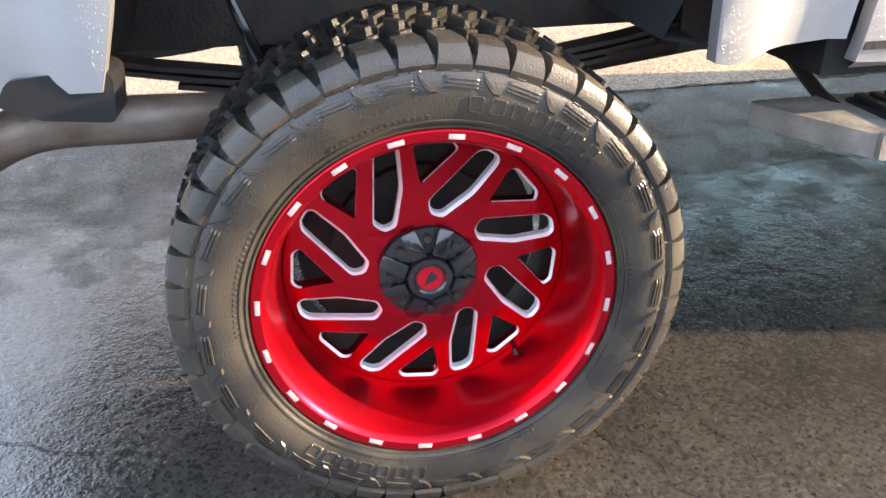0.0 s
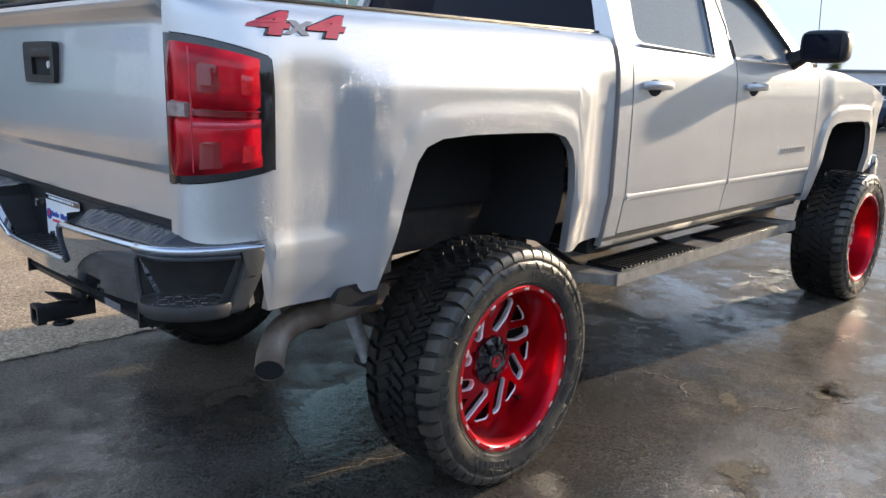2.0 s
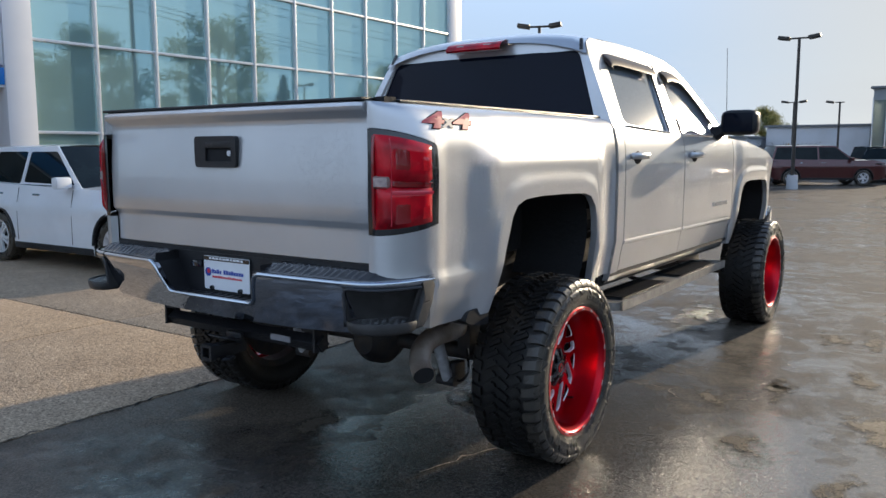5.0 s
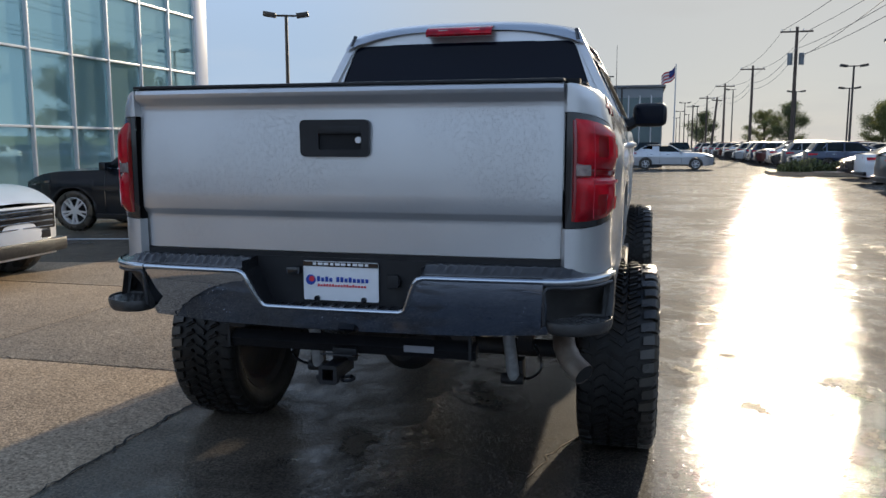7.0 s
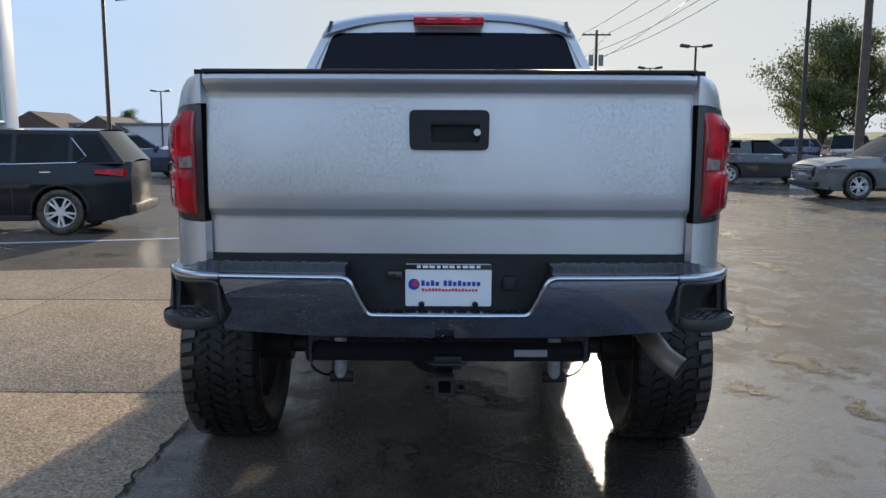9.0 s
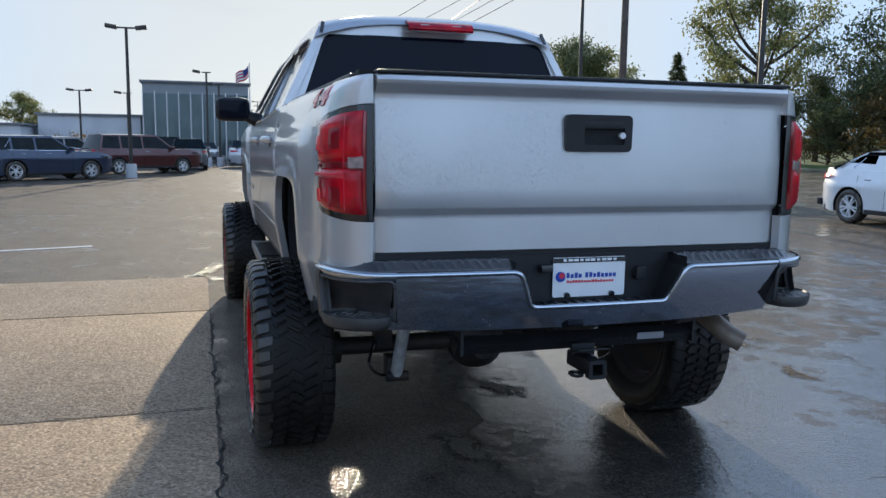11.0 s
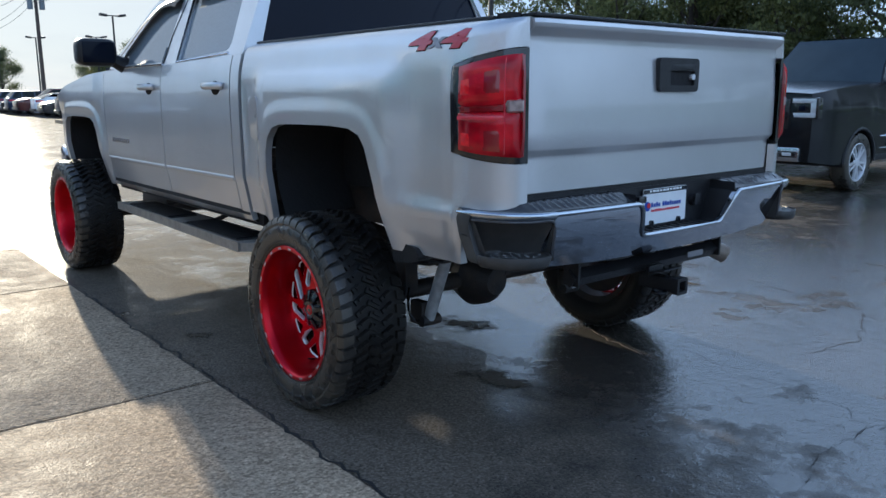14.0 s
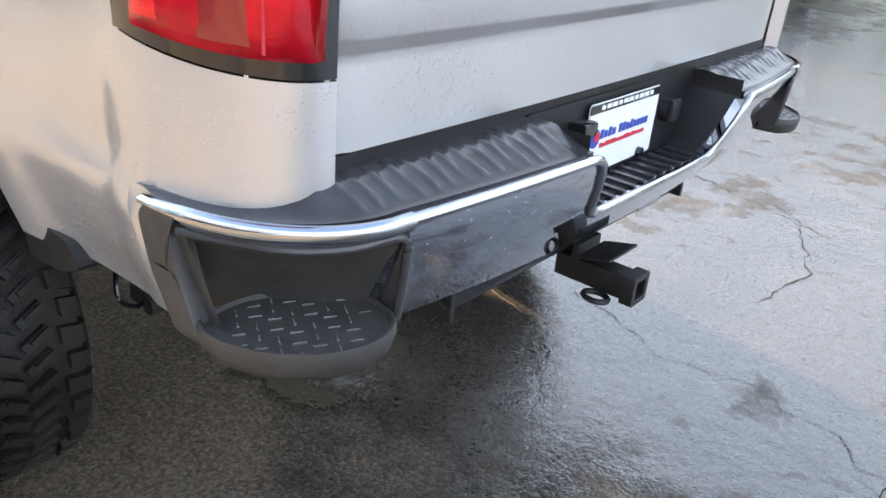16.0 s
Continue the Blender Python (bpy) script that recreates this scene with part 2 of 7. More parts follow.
M["red"] = mat("candy_red_metal", (0.56, 0.004, 0.017), 0.22, 0.92, coat=0.15, vary=0.15, scale=5)
M["milled_dull"] = mat("dull_milled_mark", (0.55, 0.46, 0.46), 0.4, 0.3, bump=0.1, bump_scale=300)
M["milled"] = mat("milled_aluminium", (0.72, 0.72, 0.73), 0.40, 0.3, bump=0.1, bump_scale=300)
M["tint"] = mat("tinted_glass", (0.004, 0.006, 0.014), 0.03, spec=0.13)
# opaque panes; the pale blue-grey base stands in for mirrored sky
M["side_glass"] = mat("side_glass", (0.20, 0.235, 0.265), 0.08, spec=0.7, vary=0.2, scale=120)
M["lens_red"] = mat("red_lens", (0.62, 0.004, 0.016), 0.14, coat=0.35, spec=0.2, vary=0.6, scale=11, dark=(0.20, 0.0, 0.006), bump=0.10, bump_scale=90)
M["lens_glow"] = mat("bright_red_cell", (0.85, 0.012, 0.02), 0.12, coat=0.6, vary=0.3, scale=60)
# paler red for highlights painted on the tail lamp's lens
M["lens_highlight"] = mat("pale_red_highlight", (0.70, 0.03, 0.06), 0.14, coat=0.6, vary=0.3, scale=25)
M["lens_deep"] = mat("dark_red_lens", (0.24, 0.002, 0.006), 0.1, coat=1.0)
M["lens_clear"] = mat("clear_lens", (0.42, 0.32, 0.30), 0.1, 0.3, coat=1.0, vary=0.4, scale=60)
M["steel_dark"] = mat("dark_steel", (0.03, 0.03, 0.032), 0.55, 0.3, vary=0.5, scale=14, bump=0.3, bump_scale=120, dark=(0.06, 0.045, 0.035))
M["exhaust"] = mat("exhaust_steel", (0.30, 0.255, 0.21), 0.45, 0.3, vary=0.5, scale=9, bump=0.2, bump_scale=80, dark=(0.16, 0.11, 0.08))
M["shock"] = mat("shock_grey", (0.62, 0.62, 0.62), 0.4, 0.3, vary=0.3, scale=30)
M["wet_plastic"] = mat("wet_black_plastic", (0.05, 0.05, 0.054), 0.22, vary=0.3, scale=20)
M["step_grey"] = mat("weathered_grey_plastic", (0.052, 0.050, 0.048), 0.42, vary=0.35, scale=14, bump=0.25, bump_scale=500, rough_vary=0.1)
# worn bars; the sky's glint on them is also in the pale grey
M["tread_bar"] = mat("worn_tread_bar_glint", (0.16, 0.16, 0.165), 0.22, 0.2, vary=0.3, scale=40)
# near-black for liners and for hollows, whose shade is in the colour
M["dark_void"] = mat("liner_and_void", (0.012, 0.012, 0.013), 0.85, vary=0.3, scale=6, bump=0.4, bump_scale=40)
M["plate_white"] = mat("plate_white", (0.82, 0.83, 0.84), 0.35, vary=0.05, scale=20)
M["ink_blue"] = mat("ink_blue", (0.02, 0.06, 0.36), 0.4)
M["ink_red"] = mat("ink_red", (0.62, 0.03, 0.05), 0.4)
M["decal_red"] = mat("decal_red", (0.42, 0.02, 0.04), 0.3, coat=0.4)
M["decal_grey"] = mat("decal_grey", (0.22, 0.22, 0.24), 0.3, coat=0.4)
M["visor"] = mat("smoked_visor", (0.035, 0.016, 0.010), 0.3, spec=0.25, vary=0.3, scale=9)
M["asphalt"] = wet_ground("wet_asphalt", (0.130, 0.107, 0.082), (0.015, 0.014, 0.013), 0.85, 0.7, 0.39, 0.54, 1.4, 0.0, 1.0, 0.11, 0.045, 118.0, 0.1, 1.75, 0.42, wet_light_gain=0.10)
M["concrete"] = wet_ground("damp_concrete", (0.42, 0.325, 0.225), (0.25, 0.19, 0.13), 0.9, 0.75, 0.42, 0.70, 1.35, 4.3, 0.10, 0.45, 0.25, 80.0, 0.05, 1.4, 0.38)
M["white_panel"] = mat("white_cladding", (0.72, 0.73, 0.76), 0.35, vary=0.06, scale=1.5)
M["blue_panel"] = mat("blue_cladding", (0.02, 0.2, 0.6), 0.3, vary=0.08, scale=2)
M["mullion"] = mat("mullion_white", (0.7, 0.71, 0.72), 0.35, 0.3, vary=0.06, scale=3)
M["facade_glass"] = mat("facade_glass", (0.05, 0.095, 0.10), 0.02, 0.55, spec=1.0)
M["facade_glass"].node_tree.nodes["Principled BSDF"].inputs["Base Color"].default_value = (0.38, 0.58, 0.58, 1)
M["clear_glass"] = glass("clear_glass", (0.75, 0.9, 0.88))


# --- building blocks for meshes
def box(bm, c, s, rot=None, bevel=0.0):
    r = bmesh.ops.create_cube(bm, size=1.0)
    m = Matrix.Translation(c) @ (rot or Matrix.Identity(4)) @ Matrix.Diagonal((*s, 1))
    bmesh.ops.transform(bm, matrix=m, verts=r["verts"])
    if bevel:
        es = list({e for v in r["verts"] for e in v.link_edges})
        bmesh.ops.bevel(bm, geom=es, offset=bevel, segments=2, affect="EDGES", profile=0.6)


def rod(bm, p0, p1, r0, r1=None, seg=12):
    p0, p1 = Vector(p0), Vector(p1)
    d = p1 - p0
    q = d.to_track_quat("Z", "Y").to_matrix().to_4x4()
    bmesh.ops.create_cone(bm, cap_ends=True, segments=seg, radius1=r0, radius2=r0 if r1 is None else r1, depth=d.length, matrix=Matrix.Translation((p0 + p1) / 2) @ q)


def tube(bm, pts, r, seg=10, caps=True):
    """A pipe along the points, with a radius or one radius a point."""
    pts = [Vector(p) for p in pts]
    rings, up = [], Vector((0.13, 0.21, 0.97))
    for i, p in enumerate(pts):
        d = (pts[min(i + 1, len(pts) - 1)] - pts[max(i - 1, 0)]).normalized()
        a = d.cross(up).normalized()
        b = d.cross(a)
        rr = r[i] if isinstance(r, (list, tuple)) else r
        rings.append([bm.verts.new(p + (a * math.cos(2 * math.pi * k / seg) + b * math.sin(2 * math.pi * k / seg)) * rr) for k in range(seg)])
    for q0, q1 in zip(rings, rings[1:]):
        for k in range(seg):
            bm.faces.new((q0[k], q0[(k + 1) % seg], q1[(k + 1) % seg], q1[k]))
    if caps:
        bm.faces.new(rings[0][::-1])
        bm.faces.new(rings[-1])


def curve_pts(pts, n=6):
    """Points of a smooth line through the given ones."""
    pts = [Vector(p) for p in pts]
    out = []
    for i in range(len(pts) - 1):
        a, b, c, d = pts[max(i - 1, 0)], pts[i], pts[i + 1], pts[min(i + 2, len(pts) - 1)]
        for k in range(n):
            t = k / n
            out.append(0.5 * ((2 * b) + (c - a) * t + (2 * a - 5 * b + 4 * c - d) * t * t + (3 * b - a - 3 * c + d) * t ** 3))
    return out + [pts[-1]]


def sheet(bm, nu, nv, f):
    """A grid of faces over f(i, j)."""
    vs = [[bm.verts.new(f(i, j)) for j in range(nv + 1)] for i in range(nu + 1)]
    for i in range(nu):
        for j in range(nv):
            try:
                bm.faces.new((vs[i][j], vs[i + 1][j], vs[i + 1][j + 1], vs[i][j + 1]))
            except ValueError:
                pass
    return vs


def spin(bm, profile, seg=48, m=None, a0=0.0, a1=2 * math.pi):
    """Turns a profile of (radius, along y) about the y axis."""
    m = m or Matrix.Identity(4)
    full = abs(a1 - a0 - 2 * math.pi) < 1e-6
    n = seg if full else seg + 1
    rings = []
    for k in range(n):
        a = a0 + (a1 - a0) * k / seg
        rings.append([bm.verts.new(m @ Vector((r * math.cos(a), y, r * math.sin(a)))) for r, y in profile])
    for k in range(seg):
        q0, q1 = rings[k], rings[(k + 1) % n]
        for i in range(len(profile) - 1):
            bm.faces.new((q0[i], q0[i + 1], q1[i + 1], q1[i]))


def plate(bm, outline, holes, place, depth):
    """A panel of a given outline with holes; place(u, v, d) puts it into space, d from 0 to depth."""
    loops = [outline] + list(holes)
    front, edges = [], []
    for lp in loops:
        vs = [bm.verts.new(place(u, v, 0.0)) for u, v in lp]
        front.append(vs)
        edges += [bm.edges.new((vs[i], vs[(i + 1) % len(vs)])) for i in range(len(vs))]
    res = bmesh.ops.triangle_fill(bm, edges=edges, use_beauty=True)
    faces = [g for g in res["geom"] if isinstance(g, bmesh.types.BMFace)]
    if depth:
        index = {}
        for lp, vs in zip(loops, front):
            for (u, v), w in zip(lp, vs):
                index[w] = bm.verts.new(place(u, v, depth))
        for f in faces:
            bm.faces.new([index[v] for v in f.verts][::-1])
        for vs in front:
            for i in range(len(vs)):
                a, b = vs[i], vs[(i + 1) % len(vs)]
                bm.faces.new((a, b, index[b], index[a]))


def rounded(pts, r, n=4):
    """The polygon with its corners rounded; r is one radius or one a corner."""
    out, k = [], len(pts)
    for i in range(k):
        p, a, b = Vector(pts[i]), Vector(pts[i - 1]), Vector(pts[(i + 1) % k])
        rr = r[i] if isinstance(r, (list, tuple)) else r
        if rr <= 0:
            out.append(tuple(p))
            continue
        da, db = a - p, b - p
        c = min(rr, da.length * 0.45, db.length * 0.45)
        pa, pb = p + da.normalized() * c, p + db.normalized() * c
        for j in range(n + 1):
            t = j / n
            out.append(tuple(pa * (1 - t) ** 2 + p * 2 * t * (1 - t) + pb * t * t))
    return out


def part(name, bm, material, parent=None, label="", angle=32, m=None):
    """Links a bmesh as one mesh object, under a thing or a part where one is given."""
    bmesh.ops.recalc_face_normals(bm, faces=bm.faces[:])
    me = bpy.data.meshes.new(name)
    bm.to_mesh(me)
    bm.free()
    me.materials.append(material)
    for p in me.polygons:
        p.use_smooth = True
    me.set_sharp_from_angle(angle=radians(angle))
    ob = new(name, me)
    if parent is not None:
        ob.parent = parent
    if m is not None:
        ob.matrix_basis = m
    if label:
        tagged(ob, label)
    return ob


def thing(name, label, category, m=None, group="", kind=""):
    ob = tagged(new(name), label, category, group, kind)
    ob.empty_display_size = 0.1
    if m is not None:
        ob.matrix_basis = m
    return ob


def lerp(x, table):
    """Straight-line reading of a table of (x, value)."""
    if x <= table[0][0]:
        return table[0][1]
    for (a, va), (b, vb) in zip(table, table[1:]):
        if x <= b:
            return va + (vb - va) * (x - a) / (b - a)
    return table[-1][1]


def smooth(t):
    t = max(0.0, min(1.0, t))
    return t * t * (3 - 2 * t)


# --- the ground
def ground_sheet():
    bm = bmesh.new()
    sheet(bm, 2, 2, lambda i, j: (-900 + i * 900, -900 + j * 900, 0.0))
    ob = part("ground", bm, M["asphalt"])
    tagged(ob, "wet dark asphalt car park reaching to the horizon", "ground", kind="structure")
    # concrete slabs along the asphalt's edge, with open joints
    xs, ys = [-12.7, -10.05, -7.4, -4.75, -2.1, 0.55, 3.2], [1.36, 3.62, 7.6, 11.6]
    root = tagged(new("pavement"), "damp tan concrete slabs with dark joints", "pavement", kind="structure")
    rnd = random.Random(5)
    for i in range(len(xs) - 1):
        for j in range(len(ys) - 1):
            b2 = bmesh.new()
            x0, x1, y0, y1 = xs[i] + 0.008, xs[i + 1] - 0.008, ys[j] + 0.008, ys[j + 1] - 0.008
            box(b2, ((x0 + x1) / 2, (y0 + y1) / 2, -0.045), (x1 - x0, y1 - y0, 0.1 + rnd.uniform(-0.002, 0.002)), bevel=0.006)
            part("slab", b2, M["concrete"], root)


ground_sheet()
apron = bpy.data.objects["pavement"]
for y0, y1 in ((1.368, 3.612), (3.628, 7.592), (7.608, 11.592)):
    bm = bmesh.new()
    plate(bm, [(3.208, y0), (min(5.0, 5.83 - 0.216 * y0), y0), (min(5.0, 5.83 - 0.216 * y1), y1), (3.208, y1)], [], lambda u, v, d: (u, v, 0.006 - d), 0.1)
    part("slab", bm, M["concrete"], apron)

# --- the lifted pickup: rear axle at x = 0, nose towards +x
AXLE_F, R_TYRE = 3.85, 0.4485
truck = thing("pickup_truck", "lifted silver crew-cab pickup truck, wet with rain, standing on the asphalt", "pickup truck")

# half width of the body by height, and the arches as closed lines in the side view
WIDTH = [(0.72, 0.945), (0.80, 0.968), (0.90, 0.985), (0.972, 0.998), (0.985, 1.002), (1.10, 1.004), (1.30, 1.006), (1.45, 1.004), (1.53, 0.998), (1.565, 0.992), (1.60, 0.983), (1.64, 0.972), (1.67, 0.955), (1.685, 0.935), (1.69, 0.905)]
ARCH_R = [(-0.515, 0.80), (-0.475, 0.92), (-0.435, 1.06), (-0.375, 1.215), (-0.335, 1.262), (-0.26, 1.287), (-0.1, 1.295), (0.15, 1.293), (0.36, 1.287), (0.44, 1.268), (0.495, 1.215), (0.518, 1.15), (0.525, 1.05), (0.505, 0.95), (0.47, 0.87), (0.435, 0.80)]
ARCH_F = [(3.30, 0.74), (3.335, 0.86), (3.375, 1.0), (3.43, 1.155), (3.48, 1.215), (3.56, 1.243), (3.70, 1.252), (4.05, 1.25), (4.22, 1.238), (4.29, 1.20), (4.325, 1.12), (4.335, 1.02), (4.335, 0.88)]


def near_arch(x, z, arch):
    best = 9.0
    for (ax, az), (bx, bz) in zip(arch, arch[1:]):
        dx, dz = bx - ax, bz - az
        t = max(0.0, min(1.0, ((x - ax) * dx + (z - az) * dz) / (dx * dx + dz * dz)))
        best = min(best, math.hypot(x - ax - t * dx, z - az - t * dz))
    return best


def tail_round(x):
    """How far the bed's corner has turned in, seen from above."""
    if x > -0.86:
        return 0.0
    t = min(1.0, (-0.86 - x) / 0.285)
    return 0.165 * (1 - math.sqrt(max(0.0, 1 - t ** 2.2)))


def side_y(x, z, front=False):
    w = lerp(z, WIDTH)
    w += 0.007 * smooth(1 - (near_arch(x, z, ARCH_R) - 0.055) / 0.07) + 0.017 * smooth(1 - (near_arch(x, z, ARCH_F) - 0.07) / 0.06)
    if x < 0.8:
        # the long crease that runs from the tail lamp to the cab, and the swelling before the bumper
        w += 0.004 * smooth((1.545 - z) / 0.03) * smooth((z - 1.25) / 0.2)
        w += 0.015 * smooth((1.045 - z) / 0.065) * smooth((z - 0.80) / 0.10) * smooth((-0.52 - x) / 0.22)
        # the broad haunch over the wheel: it rises from the set-back panel behind and falls off before the cab
        haunch = smooth((x + 0.735) / 0.27) * smooth((0.72 - x) / 0.13)
        w += (0.034 * haunch - 0.012 * smooth((x + 0.90) / 0.06)) * smooth((1.575 - z) / 0.13)
    if x > 3.2:
        w -= 0.05 * smooth((x - 4.2) / 0.6) + 0.0
        w += 0.02 * smooth((z - 1.25) / 0.15) * smooth((x - 3.25) / 0.2)
    return w - tail_round(x)


def arch_limit(x, low):
    """The lower edge of a side panel at x."""
    z = low
    for arch in (ARCH_R, ARCH_F):
        if arch[0][0] <= x <= arch[-1][0] or (arch is ARCH_R and -0.516 < x < 0.527):
            tops = [az + (bz - az) * (x - ax) / (bx - ax) for (ax, az), (bx, bz) in zip(arch, arch[1:]) if bx != ax and min(ax, bx) <= x <= max(ax, bx)]
            if tops:
                z = max(z, max(tops))
    return z


def side_panel(name, xs, low, high, s, parent, label="", rows=26):
    """A pressed side panel between stations xs, cut out at the wheel arches, with its edges turned in."""
    bm = bmesh.new()

    def f(i, j):
        x = xs[i]
        a, b = arch_limit(x, low(x)), high(x)
        t = j / rows
        z = a + (b - a) * t
        return (x, s * side_y(x, z), z)

    vs = sheet(bm, len(xs) - 1, rows, f)
    for line in ([r[0] for r in vs], vs[0], vs[-1]):
        inner = [bm.verts.new(v.co + Vector((0, -s * 0.035, 0))) for v in line]
        for k in range(len(line) - 1):
            bm.faces.new((line[k], line[k + 1], inner[k + 1], inner[k]))
    return part(name, bm, M["silver"], parent, label, angle=40)


def stations(a, b, step, extra=()):
    n = max(2, int(round((b - a) / step)))
    xs = {round(a + (b - a) * i / n, 4) for i in range(n + 1)}
    for e in extra:
        if a < e < b:
            xs.add(round(e, 4))
    return sorted(xs)


def arch_xs(arch):
    out = []
    for (ax, az), (bx, bz) in zip(arch, arch[1:]):
        out += [ax + (bx - ax) * k / 3 for k in range(3)]
    return out + [arch[-1][0] + 0.002, arch[0][0] - 0.002]


# the rear panel reaches round the corner, and stops short of the tail lamp there
LAMP_LOW, LAMP_TOP = 1.185, 1.592
RAIL = 1.69


def bed_low(x):
    return lerp(x, [(-1.14, 0.985), (-0.96, 0.975), (-0.93, 0.80), (-0.72, 0.795), (-0.515, 0.80), (0.435, 0.80), (0.60, 0.765), (0.68, 0.79), (0.80, 0.80)])


def lamp_low(t):
    return LAMP_LOW + 0.034 * min(1.0, t) ** 2.2


def lamp_top(t):
    return LAMP_TOP - 0.056 * min(1.0, t) ** 2.0


def bed_side(s):
    xs = stations(-0.915, 0.825, 0.03, arch_xs(ARCH_R))
    side_panel("bed_side", xs, bed_low, lambda x: RAIL, s, truck, rows=34)
    # the corner below and above the lamp
    for name, lower in (("corner_panel", True), ("corner_cap", False)):
        bm = bmesh.new()

        def f(i, j):
            t = 1 - i / 14
            x = -0.915 - 0.232 * math.cos(math.pi / 2 * t)
            a, b = (bed_low(x), lamp_low(t)) if lower else (lamp_top(t), RAIL)
            z = a + (b - a) * j / 10
            return (x, s * (0.85 + (side_y(-0.915, z) - 0.85) * math.sin(math.pi / 2 * t)), z)

        vs = sheet(bm, 14, 10, f)
        inner = [bm.verts.new((v.co.x + 0.03, v.co.y - s * 0.015, v.co.z)) for v in vs[-1]]
        for k in range(10):
            bm.faces.new((vs[-1][k], vs[-1][k + 1], inner[k + 1], inner[k]))
        part(name, bm, M["silver"], truck, angle=40)
    # black rail cap and the bed's inner wall
    bm = bmesh.new()
    box(bm, (-0.10, s * 0.872, RAIL + 0.004), (1.84, 0.07, 0.016), bevel=0.006)
    part("rail_cap", bm, M["black_plastic"], truck)
    bm = bmesh.new()
    box(bm, (-0.16, s * 0.83, 1.50), (1.90, 0.02, 0.36))
    part("bed_wall", bm, M["silver"], truck)


for s in (1, -1):
    bed_side(s)


def tail_lamp(s):
    """Wrap-round lamp: black surround, two red halves and a clear reversing lens."""
    def surf(t, z, d):
        # t from 0 at the tailgate to 1 at the outer edge
        x = -1.147 + 0.232 * (1 - math.cos(math.pi / 2 * t)) if t < 1 else -0.915 + (t - 1) * 0.2
        y = 0.85 + (side_y(-0.915, z) - 0.85) * math.sin(math.pi / 2 * min(t, 1.0))
        nx, ny = -math.cos(math.pi / 2 * min(t, 1)), math.sin(math.pi / 2 * min(t, 1))
        return Vector((x + nx * d, s * (y + ny * d), z))

    def zlow(t):
        return lamp_low(t) + 0.003

    def ztop(t):
        return lamp_top(t) - 0.003

    def patch(t0, t1, v0, v1, d0, d1, nu=14, nv=10):
        bm = bmesh.new()

        def f(i, j):
            t = t0 + (t1 - t0) * i / nu
            v = v0 + (v1 - v0) * j / nv
            z = zlow(t) + (ztop(t) - zlow(t)) * v
            e = min(i / nu, 1 - i / nu, 0.5) * 2
            g = min(j / nv, 1 - j / nv, 0.5) * 2
            return surf(t, z, d0 + (d1 - d0) * min(1, 3 * min(e, g)))

        sheet(bm, nu, nv, f)
        return bm

    lamp = part("tail_lamp", patch(0, 1.06, 0, 1, 0.0, 0.006, 18, 12), M["gloss_black"], truck, "black-edged wrap-round tail lamp with a red lens")
    part("brake_lens", patch(0.13, 0.91, 0.515, 0.95, 0.004, 0.022), M["lens_red"], lamp, "bright red lens")
    part("turn_lens", patch(0.13, 0.91, 0.055, 0.465, 0.004, 0.022), M["lens_red"], lamp, "bright red lens")
    part("middle_lens", patch(0.30, 0.88, 0.455, 0.525, 0.006, 0.016), M["lens_deep"], lamp, "dark red strip")
    part("reversing_lens", patch(0.10, 0.36, 0.44, 0.57, 0.004, 0.024, 6, 6), M["lens_clear"], lamp, "small clear reversing lens")
    for v0, v1 in ((0.62, 0.84), (0.10, 0.30)):
        part("bulb_window", patch(0.42, 0.60, v0, v1, 0.0215, 0.0228, 6, 6), M["lens_deep"], lamp)
        part("reflector_cell", patch(0.74, 0.84, v0 + 0.02, v1 - 0.05, 0.0215, 0.0232, 4, 4), M["lens_glow"], lamp)
    # dark strip: shade under the upper half, painted over the lens
    part("shelf_shade", patch(0.37, 0.89, 0.502, 0.522, 0.010, 0.0235, 10, 3), M["lens_deep"], lamp)
    # paler strips: highlights on the lower half's edge and the ridge, as colour
    part("edge_highlight", patch(0.37, 0.88, 0.385, 0.425, 0.0215, 0.0236, 10, 3), M["lens_highlight"], lamp)
    part("ridge_highlight", patch(0.365, 0.378, 0.08, 0.93, 0.0215, 0.0245, 3, 10), M["lens_highlight"], lamp)
    bm = patch(0.09, 0.155, 0.06, 0.94, 0.004, 0.016, 4, 10)
    part("lens_edge", bm, M["lens_deep"], lamp)


for s in (1, -1):
    tail_lamp(s)

# tailgate: a lip at the top, a flat face, a step near the bottom
GATE = [(1.068, -1.122), (1.074, -1.132), (1.19, -1.134), (1.203, -1.134), (1.208, -1.136), (1.228, -1.156), (1.234, -1.159), (1.30, -1.160), (1.42, -1.158), (1.56, -1.150), (1.605, -1.146), (1.626, -1.146), (1.634, -1.149), (1.655, -1.176), (1.663, -1.182), (1.674, -1.184), (1.688, -1.178), (1.696, -1.155), (1.698, -1.10)]


